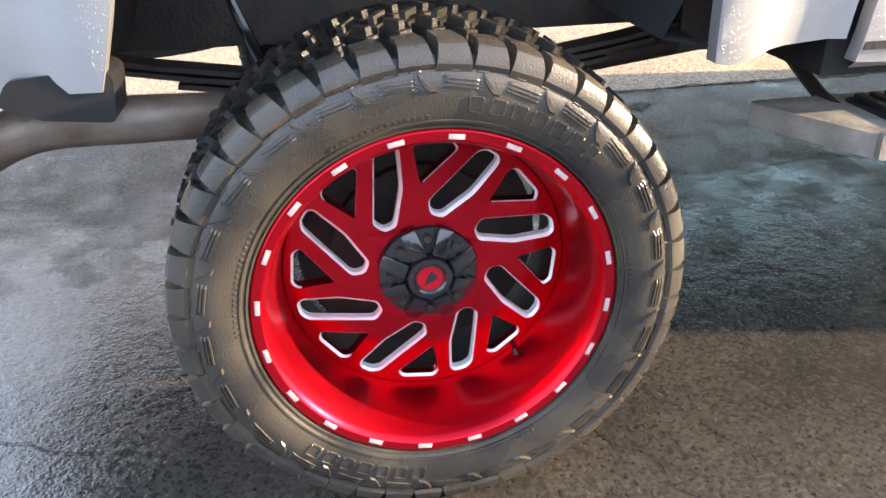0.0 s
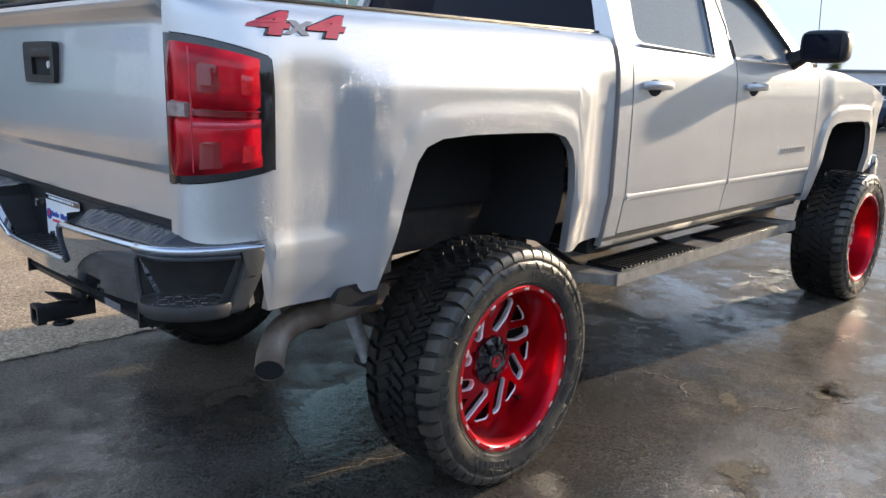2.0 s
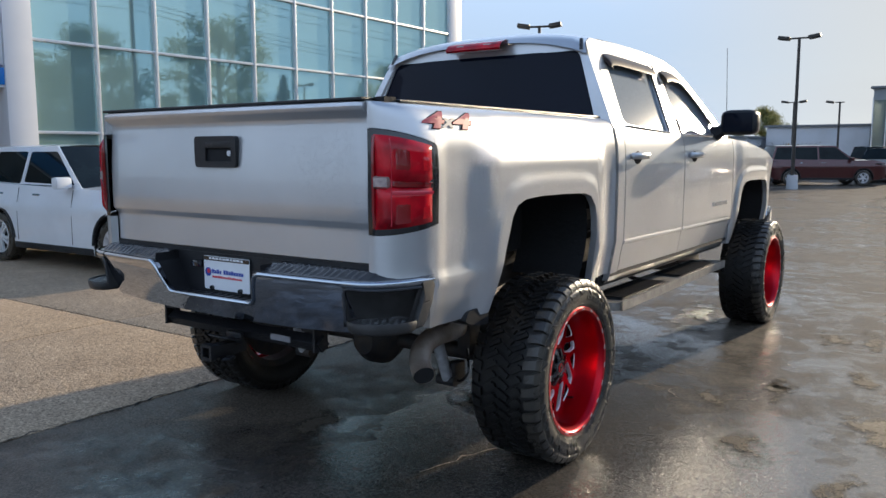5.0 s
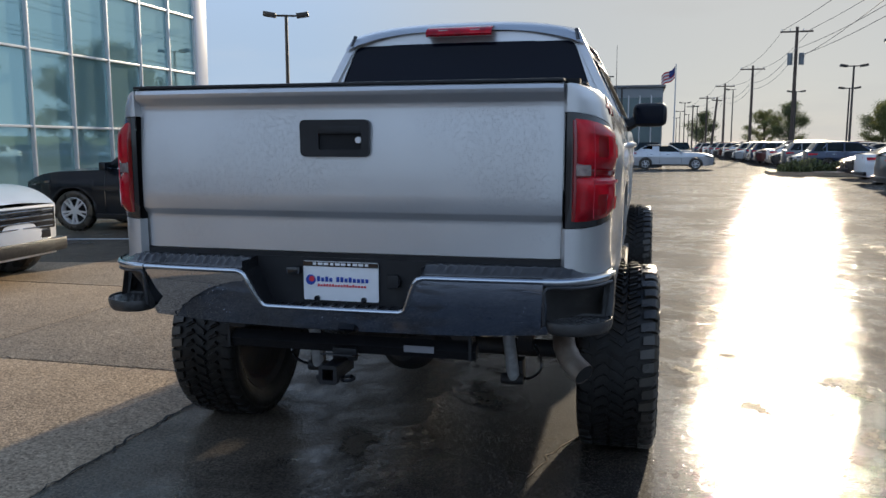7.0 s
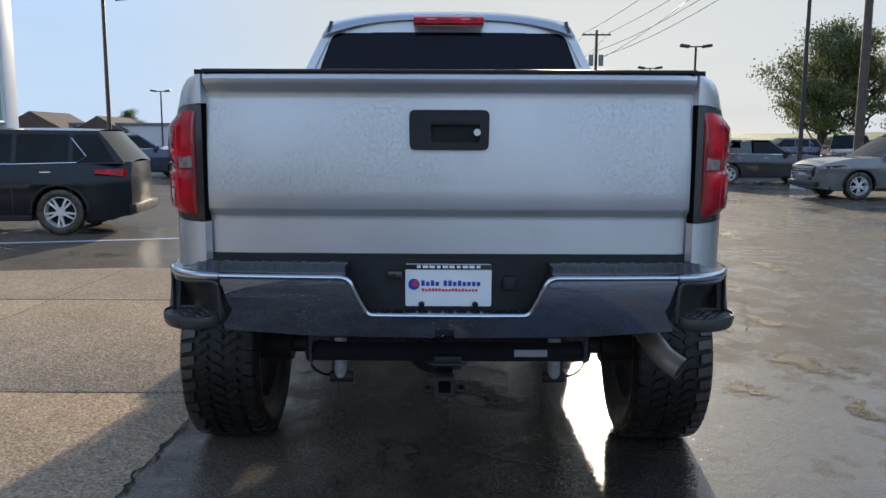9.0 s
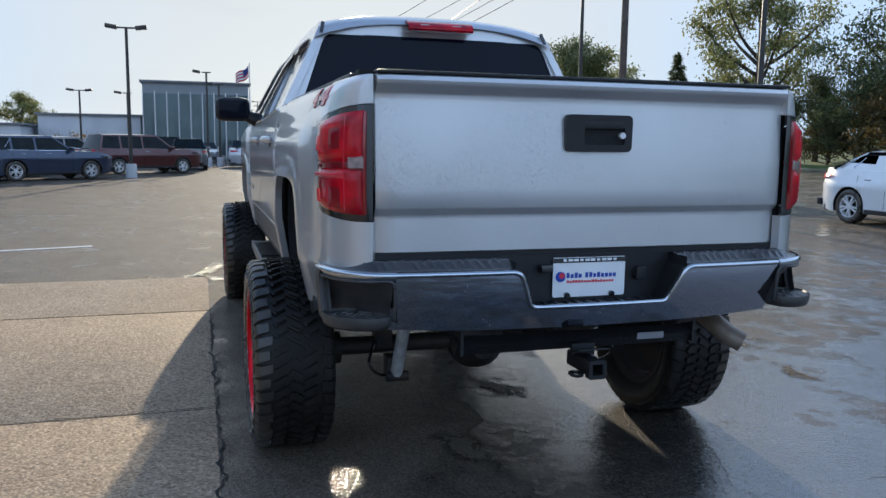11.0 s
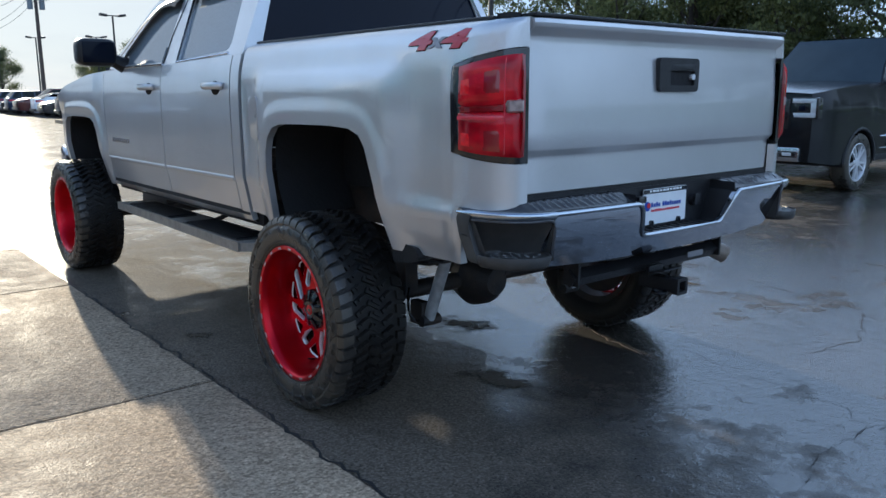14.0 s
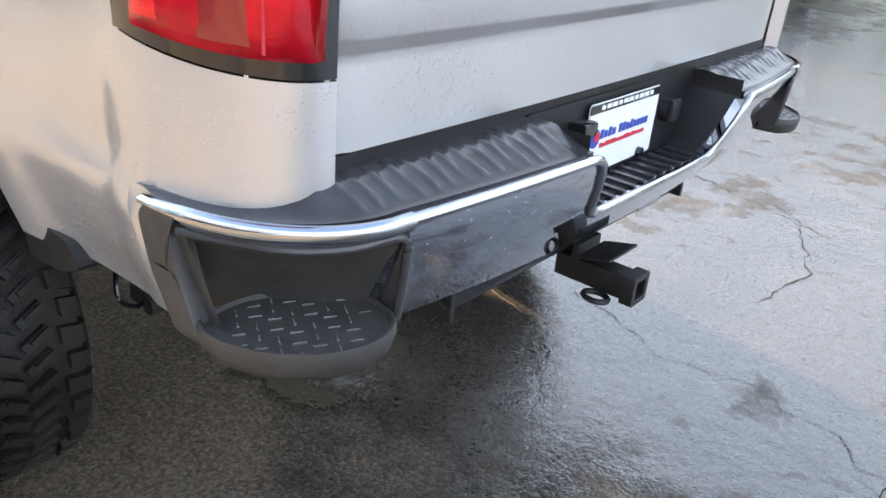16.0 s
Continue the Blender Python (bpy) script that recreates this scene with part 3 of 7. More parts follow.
def tailgate():
    bm = bmesh.new()
    nu = 40

    def f(i, j):
        u = -1 + 2 * i / nu
        z, x = GATE[j]
        edge = smooth((abs(u) - 0.985) / 0.015)
        return (x + 0.012 * u * u + 0.012 * edge, 0.838 * u, z)

    vs = sheet(bm, nu, len(GATE) - 1, f)
    for row in (vs[0], vs[-1]):
        inner = [bm.verts.new((-1.08, v.co.y, v.co.z)) for v in row]
        for k in range(len(row) - 1):
            bm.faces.new((row[k], row[k + 1], inner[k + 1], inner[k]))
    g = part("tailgate", bm, M["silver"], truck, "silver tailgate with a lip along the top")
    bm = bmesh.new()
    box(bm, (-1.125, 0, 1.701), (0.085, 1.68, 0.012), bevel=0.005)
    part("gate_cap", bm, M["black_plastic"], g, "black plastic cap")
    # latch handle
    bm = bmesh.new()
    out = rounded([(-0.135, 1.436), (0.135, 1.436), (0.137, 1.572), (-0.137, 1.572)], 0.022)
    hole = rounded([(-0.105, 1.462), (0.062, 1.462), (0.062, 1.528), (-0.105, 1.528)], 0.01)
    plate(bm, out, [hole], lambda u, v, d: (-1.172 + d, u, v), 0.022)
    h = part("handle_bezel", bm, M["black_plastic"], g, "black plastic tailgate handle")
    bm = bmesh.new()
    box(bm, (-1.157, 0, 1.50), (0.004, 0.25, 0.12))
    part("handle_recess", bm, M["dark_void"], h)
    bm = bmesh.new()
    box(bm, (-1.166, -0.02, 1.535), (0.014, 0.165, 0.03), bevel=0.005)
    part("handle_lever", bm, M["black_plastic"], h)
    bm = bmesh.new()
    rod(bm, (-1.160, -0.095, 1.497), (-1.175, -0.095, 1.497), 0.012, seg=16)
    part("lock", bm, M["milled"], h, "small metal lock")
    bm = bmesh.new()
    box(bm, (-1.085, 0, 1.05), (0.06, 1.70, 0.04))
    part("gate_sill", bm, M["black_plastic"], truck)


tailgate()
bm = bmesh.new()
box(bm, (-0.14, 0, 1.33), (1.93, 1.70, 0.05))
part("bed_floor", bm, M["steel_dark"], truck)
bm = bmesh.new()
box(bm, (0.80, 0, 1.50), (0.03, 1.80, 0.36))
part("bed_front", bm, M["silver"], truck)


# cab: the lower sides, door by door
def cab_low(x):
    return lerp(x, [(0.85, 0.75), (0.95, 0.745), (3.2, 0.745), (3.30, 0.742), (4.34, 0.86), (4.7, 0.86)])


def cab_high(x):
    return lerp(x, [(0.85, 1.64), (2.0, 1.615), (2.75, 1.605), (3.2, 1.60), (3.6, 1.575), (4.2, 1.50), (4.6, 1.42)])


def door(name, x0, x1, s):
    low = lambda x: 0.80
    d = side_panel(name, stations(x0, x1, 0.06), low, cab_high, s, truck)
    # moulding
    bm = bmesh.new()

    def f(i, j):
        x = x0 + 0.01 + (x1 - x0 - 0.02) * i / 12
        a = math.pi * j / 6
        z = 0.972 - (x - 1.0) * 0.006
        return (x, s * (side_y(x, z) - 0.002 + 0.007 * math.sin(a)), z - 0.016 * math.cos(a))

    vs = sheet(bm, 12, 6, f)
    bm.faces.new(vs[0])
    bm.faces.new(vs[-1][::-1])
    part("moulding", bm, M["silver"], d)
    # handle
    xc = (1.165 if x0 < 1.5 else 2.235)
    zc = 1.473
    y = side_y(xc, zc)
    bm = bmesh.new()
    tube(bm, curve_pts([(xc - 0.115, s * (y + 0.002), zc), (xc - 0.08, s * (y + 0.03), zc + 0.002), (xc, s * (y + 0.042), zc + 0.003), (xc + 0.07, s * (y + 0.034), zc + 0.002), (xc + 0.105, s * (y + 0.002), zc)], 4), [0.013] + [0.02] * 15 + [0.013], 10)
    h = part("door_handle", bm, M["silver"], d, "silver pull handle")
    # dark disc behind the handle, painted shade in place of a hollow
    bm = bmesh.new()
    spin(bm, [(0.0, 0.004), (0.045, 0.003), (0.055, 0.0)], 20, Matrix.Translation((xc - 0.01, s * y, zc - 0.012)) @ Matrix.Diagonal((1.2, s, 0.75, 1)))
    part("handle_cup_shade", bm, M["dark_void"], h)
    return d


def cab_side(s):
    side_panel("cab_corner", stations(0.865, 0.965, 0.03), cab_low, cab_high, s, truck)
    door("rear_door", 0.975, 2.008, s)
    door("front_door", 2.018, 3.205, s)
    side_panel("front_fender", stations(3.215, 4.62, 0.03, arch_xs(ARCH_F)), cab_low, cab_high, s, truck, rows=30)
    bm = bmesh.new()
    sheet(bm, 20, 5, lambda i, j: (0.88 + 2.36 * i / 20, s * (0.915 + 0.05 * (j / 5) ** 0.7), 0.728 + 0.066 * j / 5))
    part("rocker_panel", bm, M["silver"], truck)
    bm = bmesh.new()
    box(bm, (2.05, s * 0.955, 1.2), (2.36, 0.02, 0.85))
    part("door_core", bm, M["dark_void"], truck)


for s in (1, -1):
    cab_side(s)


# greenhouse: sloping sides with window openings, roof, rear window
def green_y(z):
    return 0.985 - 0.48 * (z - 1.6)


def greenhouse(s):
    top = [(0.865, 1.63), (0.90, 1.80), (0.955, 2.05), (1.0, 2.15), (1.08, 2.182), (1.5, 2.19), (2.0, 2.182), (2.32, 2.155), (2.50, 2.11), (2.66, 2.02), (2.80, 1.895), (2.95, 1.755), (3.10, 1.61)]
    outline = top + [(2.9, 1.60), (2.0, 1.61), (1.2, 1.63)]
    rear = rounded([(1.045, 1.665), (1.765, 1.632), (1.905, 2.062), (1.19, 2.078)], [0.07, 0.02, 0.02, 0.03])
    front = [(2.012, 1.628), (2.09, 2.052), (2.30, 2.05), (2.46, 2.02), (2.60, 1.945), (2.72, 1.835), (2.84, 1.715), (2.90, 1.632)]
    bm = bmesh.new()
    plate(bm, outline, [rear, front], lambda u, v, d: (u, s * (green_y(v) - d), v), 0.05)
    frame_ = part("window_frame", bm, M["silver"], truck)
    for name, hole in (("rear_window", rear), ("front_window", front)):
        bm = bmesh.new()
        plate(bm, hole, [], lambda u, v, d: (u, s * (green_y(v) - 0.012 - d), v), 0.006)
        part(name, bm, M["side_glass"], frame_, "rain-speckled side window")
    # black seals and rain visors
    bm = bmesh.new()
    for a, b in (((1.05, 1.652), (1.775, 1.624)), ((2.0, 1.615), (2.93, 1.612))):
        tube(bm, [(a[0], s * (green_y(a[1]) + 0.004), a[1]), (b[0], s * (green_y(b[1]) + 0.004), b[1])], 0.007, 8)
    part("belt_seal", bm, M["chrome"], frame_)
    bm = bmesh.new()
    for pts in ([(1.773, 1.632), (1.912, 2.065)], [(2.01, 1.62), (2.03, 1.72)]):
        tube(bm, [(u, s * (green_y(v) + 0.002), v) for u, v in pts], 0.008, 8)
    part("pillar_seal", bm, M["gloss_black"], frame_)
    for pts in ([(1.15, 2.03), (1.19, 2.085), (1.5, 2.085), (1.915, 2.07)], [(2.09, 2.045), (2.2, 2.062), (2.36, 2.052), (2.48, 2.018), (2.62, 1.94), (2.74, 1.835), (2.87, 1.71)]):
        bm = bmesh.new()
        line = curve_pts([(u, v, 0) for u, v in pts], 6)

        def f(i, j):
            p = line[i]
            t = j / 3
            v = p.y + 0.012 - 0.075 * t
            u = p.x - 0.03 * t * smooth((p.x - 2.3) / 0.4)
            return (u, s * (green_y(v) + 0.006 + 0.035 * math.sin(t * 1.9)), v)

        sheet(bm, len(line) - 1, 3, f)
        part("rain_visor", bm, M["visor"], frame_, "smoked brown rain visor")
    # door seam up the pillar
    bm = bmesh.new()
    tube(bm, [(1.99, s * (green_y(1.62) + 0.001), 1.62), (2.03, s * (green_y(1.8) + 0.001), 1.8), (2.0, s * (green_y(2.1) + 0.001), 2.10)], 0.0035, 6)
    part("pillar_seam", bm, M["dark_void"], frame_)


for s in (1, -1):
    greenhouse(s)

bm = bmesh.new()


def roof_f(i, j):
    xs_ = [0.945, 0.975, 1.05, 1.2, 1.5, 1.9, 2.25, 2.48, 2.66]
    zs_ = [2.175, 2.205, 2.235, 2.262, 2.278, 2.268, 2.23, 2.16, 2.05]
    t = -1 + 2 * j / 16
    edge = [2.075, 2.135, 2.175, 2.188, 2.192, 2.184, 2.16, 2.112, 2.02][i]
    w = green_y(edge) - 0.002
    return (xs_[i], w * t, edge + (zs_[i] + 0.0 - edge) * (1 - abs(t) ** 3))


sheet(bm, 8, 16, roof_f)
part("roof", bm, M["silver"], truck)

# rear wall of the cab with its window
bm = bmesh.new()
back = [(-0.905, 1.62), (0.905, 1.62), (0.835, 1.88), (0.755, 2.075), (0.68, 2.15), (0.4, 2.168), (-0.4, 2.168), (-0.68, 2.15), (-0.755, 2.075), (-0.835, 1.88)]
hole = rounded([(-0.855, 1.64), (0.855, 1.64), (0.69, 2.10), (-0.69, 2.10)], 0.05)


def back_place(u, v, d):
    return (0.835 + (v - 1.62) * 0.235 + 0.05 * (u / 0.9) ** 2 + d, u, v)


plate(bm, back, [hole], back_place, 0.03)
bw = part("cab_rear_wall", bm, M["silver"], truck)
bm = bmesh.new()
sheet(bm, 12, 6, lambda i, j: back_place((-1 + i / 6) * (0.862 - 0.17 * j / 6), 1.635 + 0.468 * j / 6, 0.012))
part("rear_window", bm, M["tint"], bw, "dark tinted rear window")
for s in (1, -1):
    bm = bmesh.new()
    tube(bm, [(0.955, s * 0.715, 2.10), (0.985, s * 0.70, 2.165)], 0.012, 8)
    part("roof_ditch", bm, M["gloss_black"], bw)
bm = bmesh.new()
def lamp_point(i, j):
    k = min(6, max(0, j - 1))
    x = 0.97 if j in (0, 8) else 0.881 + 0.010 * (k - 3) + 0.03 * (abs(k - 3) / 3) ** 3
    return (x, (-0.208 + 0.416 * i / 10) * (1 if 0 < i < 10 else 0.985), 2.134 + 0.0105 * k)


sheet(bm, 10, 8, lamp_point)
hs = part("high_brake_lamp", bm, M["lens_red"], truck, "red high-level brake lamp")
for y in (0.10, -0.10):
    bm = bmesh.new()
    box(bm, (0.888, y, 2.158), (0.012, 0.06, 0.03), bevel=0.004)
    part("cargo_lens", bm, M["lens_clear"], hs, "clear cargo lens")

# bonnet, windscreen, nose
bm = bmesh.new()
sheet(bm, 12, 14, lambda i, j: (3.0 + 1.72 * i / 12, (-1 + j / 7) * (0.95 - 0.05 * i / 12), lerp(3.0 + 1.72 * i / 12, [(3.0, 1.60), (3.4, 1.60), (4.2, 1.53), (4.55, 1.46), (4.72, 1.36)]) + 0.05 * (1 - abs(-1 + j / 7) ** 2.5)))
part("bonnet", bm, M["silver"], truck)
bm = bmesh.new()
sheet(bm, 4, 10, lambda i, j: (3.08 - 0.46 * i / 4 + 0.12 * (1 - abs(-1 + j / 5) ** 2), (-1 + j / 5) * (0.96 - 0.2 * i / 4), 1.60 + 0.42 * i / 4))
part("windscreen", bm, M["side_glass"], truck)
bm = bmesh.new()
box(bm, (4.70, 0, 1.13), (0.10, 1.80, 0.48), bevel=0.03)
part("grille", bm, M["gloss_black"], truck)
bm = bmesh.new()
box(bm, (4.75, 0, 0.86), (0.20, 1.92, 0.22), bevel=0.05)
part("front_bumper", bm, M["chrome"], truck)
bm = bmesh.new()
tube(bm, [(3.50, -0.86, 1.56), (3.42, -0.86, 2.35)], [0.004, 0.002], 6)
part("aerial", bm, M["gloss_black"], truck)


def mirror(s):
    bm = bmesh.new()
    c = Vector((2.80, s * 1.155, 1.715))
    n = 12

    def f(i, j):
        a, b = 2 * math.pi * i / 20, -math.pi / 2 + math.pi * j / n
        sq = lambda v: math.copysign(abs(v) ** 0.45, v)
        return c + Vector((0.075 * sq(math.cos(b)) * sq(math.cos(a)), s * 0.135 * sq(math.cos(b)) * sq(math.sin(a)), 0.095 * sq(math.sin(b))))

    sheet(bm, 20, n, f)
    bmesh.ops.remove_doubles(bm, verts=bm.verts[:], dist=0.0005)
    m_ = part("door_mirror", bm, M["black_plastic"], truck, "black plastic door mirror", angle=60)
    bm = bmesh.new()
    tube(bm, [(2.80, s * 0.96, 1.63), (2.79, s * 1.0, 1.645), (2.79, s * 1.06, 1.675)], [0.06, 0.05, 0.045], 10)
    part("mirror_arm", bm, M["black_plastic"], m_)
    bm = bmesh.new()
    box(bm, (2.728, s * 1.155, 1.715), (0.006, 0.21, 0.14), bevel=0.002)
    part("mirror_glass", bm, M["tint"], m_)


for s in (1, -1):
    mirror(s)

# dark jambs between the tailgate and the bed sides
for s in (1, -1):
    bm = bmesh.new()
    box(bm, (-1.055, s * 0.862, 1.38), (0.07, 0.05, 0.66))
    part("gate_jamb", bm, M["dark_void"], truck)


# --- rear bumper
def bump_plan(w):
    """The bumper's rear face seen from above, by distance from the middle."""
    w = abs(w)
    return -1.275 + 0.05 * (w / 0.8) ** 2 if w < 0.8 else -1.225 + 0.27 * (1 - math.sqrt(max(0.0, 1 - ((w - 0.8) / 0.215) ** 2)))


def bumper():
    b = new("rear_bumper")
    b.parent = truck
    tagged(b, "chrome rear bumper with black step pads")
    notch = [(0.262, 0.872), (0.276, 0.876), (0.287, 0.887), (0.297, 0.908), (0.326, 0.978), (0.334, 0.994), (0.345, 1.004), (0.36, 1.009)]
    top = lambda w: lerp(abs(w), [(0.0, 0.872)] + notch + [(0.37, 1.010), (1.0, 1.006)])
    bot = lambda w: lerp(abs(w), [(0.0, 0.782), (0.5, 0.785), (0.8, 0.80), (1.0, 0.84)])
    def face_x(w, z):
        return bump_plan(w) + 0.085 * (max(0.0, 1.005 - z) / 0.21) ** 1.45

    ws = sorted({round(v, 4) for v in [-0.795 + 1.59 * k / 60 for k in range(61)] + [q * e for q in (1, -1) for e, _ in notch]})
    bm = bmesh.new()
    rows = 10

    def f(i, j):
        w = ws[i]
        z = bot(w) + (top(w) - bot(w)) * j / rows
        return (face_x(w, z), w, z)

    vs = sheet(bm, len(ws) - 1, rows, f)
    for row, dx, dz in (([r[-1] for r in vs], 0.03, -0.004), ([r[0] for r in vs], 0.05, 0.004), (vs[0], 0.03, 0), (vs[-1], 0.03, 0)):
        inner = [bm.verts.new(v.co + Vector((dx, 0, dz))) for v in row]
        for k in range(len(row) - 1):
            bm.faces.new((row[k], row[k + 1], inner[k + 1], inner[k]))
    part("chrome_face", bm, M["chrome"], b, "polished chrome bumper face", angle=50)
    # bright edge strip along the top, round both corners
    bm = bmesh.new()
    line = [Vector((face_x(w, top(w)) - 0.002, w, top(w))) for w in ws]

    def lip(i, j):
        d = line[min(i + 1, len(line) - 1)] - line[max(i - 1, 0)]
        side = Vector((0, -d.z, d.y)).normalized()
        a = 2 * math.pi * j / 10
        return line[i] + Vector((-0.008 * math.cos(a), 0, 0)) + side * 0.0095 * math.sin(a)

    sheet(bm, len(line) - 1, 10, lip)
    part("edge_strip", bm, M["bright_edge"], b, angle=60)
    for s in (1, -1):
        band = [Vector((bump_plan(s * w) - 0.003, s * w, 1.007)) for w in (0.785, 0.793)]
        for k in range(29):
            a = math.pi / 2 * k / 28
            band.append(Vector((-1.228 + 0.27 * (1 - math.cos(a)), s * (0.80 + 0.215 * math.sin(a)), 1.007 + 0.004 * k / 28)))
        cut = [(-0.018, -0.001), (-0.014, 0.004), (-0.008, 0.008), (-0.001, 0.010), (0.005, 0.009), (0.010, 0.005), (0.012, -0.002)]
        last = len(band) - 1

        def strip(i, j):
            d = (band[min(i + 1, last)] - band[max(i - 1, 0)]).normalized()
            nrm = Vector((-abs(d.y), s * abs(d.x), 0)).normalized()
            dz, dn = cut[j]
            return band[i] + nrm * dn + Vector((0, 0, dz * (1 - 0.5 * smooth((i - last + 6) / 6))))

        bm = bmesh.new()
        sheet(bm, last, 6, strip)
        part("corner_strip", bm, M["bright_edge"], b, angle=70)
    # step pads on top, ribbed
    for s in (1, -1):
        bm = bmesh.new()
        n = 170

        def g(i, j):
            w = 0.35 + (1.012 - 0.35) * i / n
            x0 = bump_plan(w) + 0.012
            x1 = -1.10 if w < 0.86 else -1.10 + 0.16 * smooth((w - 0.86) / 0.13)
            x1 = max(x1, x0 + 0.012)
            t = j / 18
            wave = max(0.0, math.cos(2 * math.pi * (w + 0.030 * abs(t - 0.5) + 0.003 * math.sin(37 * w)) / 0.034)) ** 0.7
            ridge = (0.0026 + 0.0014 * math.sin(53 * w + 9 * t)) * wave * smooth((t - 0.10) / 0.12) * (1 - smooth((t - 0.78) / 0.10)) * smooth((w - 0.365) / 0.02) * (1 - smooth((w - 0.86) / 0.06))
            return (x0 + (x1 - x0) * t, s * w, 1.018 + ridge + 0.03 * smooth(t * 1.6) * (1 - 0.75 * smooth((w - 0.84) / 0.15)))

        vs = sheet(bm, n, 18, g)
        skirt = [bm.verts.new(v.co + Vector((0.004, 0, -0.03))) for v in [r[0] for r in vs]]
        for k in range(n):
            bm.faces.new((vs[k][0], vs[k + 1][0], skirt[k + 1], skirt[k]))
        part("step_pad", bm, M["wet_plastic"], b, "ribbed black step pad")
        # corner step: recessed black wall and a tread plate that sticks out
        bm = bmesh.new()
        ring = [(0.785 + 0.225 * math.sin(math.pi / 2 * k / 14)) for k in range(15)]

        def wall(i, j):
            w = ring[i]
            x = bump_plan(min(w, 1.0124))
            inn = 0.085 * math.sin(math.pi * i / 14) ** 0.5 * (1 - 0.92 * (j / 8) ** 1.6)
            z = 0.835 + 0.163 * j / 8
            return (x + inn + 0.012 * (1 - j / 8), s * (w - inn * 0.55 - 0.008 * (1 - j / 8)), z)

        sheet(bm, 14, 8, wall)
        well = part("corner_step", bm, M["step_grey"], b, "black plastic corner step")
        bm = bmesh.new()
        sheet(bm, 6, 8, lambda i, j: (-1.10 + 0.07 * j / 8 + (0.055 + 0.03 * j / 8) * i / 6, s * (1.012 - 0.004 * i / 6 - 0.02 * (1 - j / 8)), 0.845 + 0.165 * j / 8))
        part("corner_end", bm, M["step_grey"], well)
        bm = bmesh.new()
        cap = rounded([(-1.035, 1.012), (-0.978, 1.020), (-0.952, 0.998), (-0.972, 0.925), (-1.022, 0.832), (-1.075, 0.828), (-1.04, 0.91), (-1.018, 0.985)], [0.012, 0.04, 0.04, 0.02, 0.012, 0.01, 0.01, 0.01], 4)
        shell = [(1.0, 0.036), (1.0, 0.014), (0.975, 0.005), (0.92, 0.001), (0.80, 0.0), (0.02, 0.0)]
        nc = len(cap)

        def trim(i, j):
            k, d = shell[i]
            u, v = -1.005 + (cap[j % nc][0] + 1.005) * (0.35 + 0.65 * k), 0.93 + (cap[j % nc][1] - 0.93) * k
            return (u, s * (1.024 + 0.10 * min(0.0, u + 0.99) - d), v)

        sheet(bm, len(shell) - 1, nc, trim)
        bmesh.ops.remove_doubles(bm, verts=bm.verts, dist=0.0002)
        bmesh.ops.recalc_face_normals(bm, faces=bm.faces)
        part("end_trim", bm, M["step_grey"], well, "grained black plastic end trim")
        # tread plate: a tray with a rounded lip and a chin under it
        foot = rounded([(-1.15, 0.785), (-1.235, 0.80), (-1.262, 0.86), (-1.242, 0.935), (-1.185, 0.995), (-1.11, 1.025), (-1.05, 1.015), (-1.04, 0.93), (-1.08, 0.85)], 0.03, 4)
        mid = (-1.135, 0.905)
        rings = [(0.72, 0.818), (0.90, 0.822), (0.965, 0.832), (0.995, 0.846), (1.0, 0.858), (0.985, 0.866), (0.955, 0.866), (0.93, 0.859), (0.5, 0.858), (0.02, 0.858)]
        bm = bmesh.new()
        nf = len(foot)
        sheet(bm, len(rings) - 1, nf, lambda i, j: (mid[0] + (foot[j % nf][0] - mid[0]) * rings[i][0], s * (mid[1] + (foot[j % nf][1] - mid[1]) * rings[i][0]), rings[i][1]))
        bmesh.ops.remove_doubles(bm, verts=bm.verts, dist=0.0002)
        bmesh.ops.recalc_face_normals(bm, faces=bm.faces)
        tread = part("tread_plate", bm, M["step_grey"], well, "diamond tread plate", angle=60)
        for a in range(9):
            for c in range(9):
                u, v = -1.045 - 0.023 * a, 0.79 + 0.030 * c + 0.015 * (a % 2)
                if (u + 1.142) ** 2 / 0.0085 + (v - 0.905) ** 2 / 0.0092 > 1:
                    continue
                bm = bmesh.new()
                box(bm, (u, s * v, 0.8588), (0.0185, 0.0034, 0.0036), Matrix.Rotation(radians(62 if (a + c) % 2 else -32), 4, "Z"), bevel=0.0014)
                part("tread_bar", bm, M["tread_bar"], tread)
        bm = bmesh.new()
        tube(bm, curve_pts([(-1.214, s * 0.789, 0.85), (-1.225, s * 0.788, 0.93), (bump_plan(0.80) - 0.002, s * 0.80, 0.984), (bump_plan(0.88) - 0.002, s * 0.88, 0.986), (bump_plan(0.95) - 0.002, s * 0.95, 0.986), (-1.03, s * 1.012, 0.988)], 4), 0.0065, 8)
        part("pocket_edge", bm, M["wet_plastic"], well)
    # recess for the plate
    bm = bmesh.new()
    box(bm, (-1.105, 0, 0.955), (0.03, 0.72, 0.19))
    box(bm, (-1.150, 0, 0.860), (0.104, 0.56, 0.018))
    part("plate_recess", bm, M["black_plastic"], b, "black plastic plate recess")
    edge = [(0.264, 0.862), (0.278, 0.868), (0.291, 0.884), (0.301, 0.906), (0.330, 0.976), (0.340, 0.994), (0.350, 1.006), (0.352, 1.022), (0.352, 1.044)]
    for s in (1, -1):
        bm = bmesh.new()
        sheet(bm, len(edge) - 1, 3, lambda i, j: (lerp(j / 3, [(0, face_x(edge[i][0], min(edge[i][1], 1.0)) + (0.008 if i < 6 else 0.02)), (1, -1.092)]), s * edge[i][0], edge[i][1]))
        part("recess_side", bm, M["black_plastic"], b)
    bm = bmesh.new()
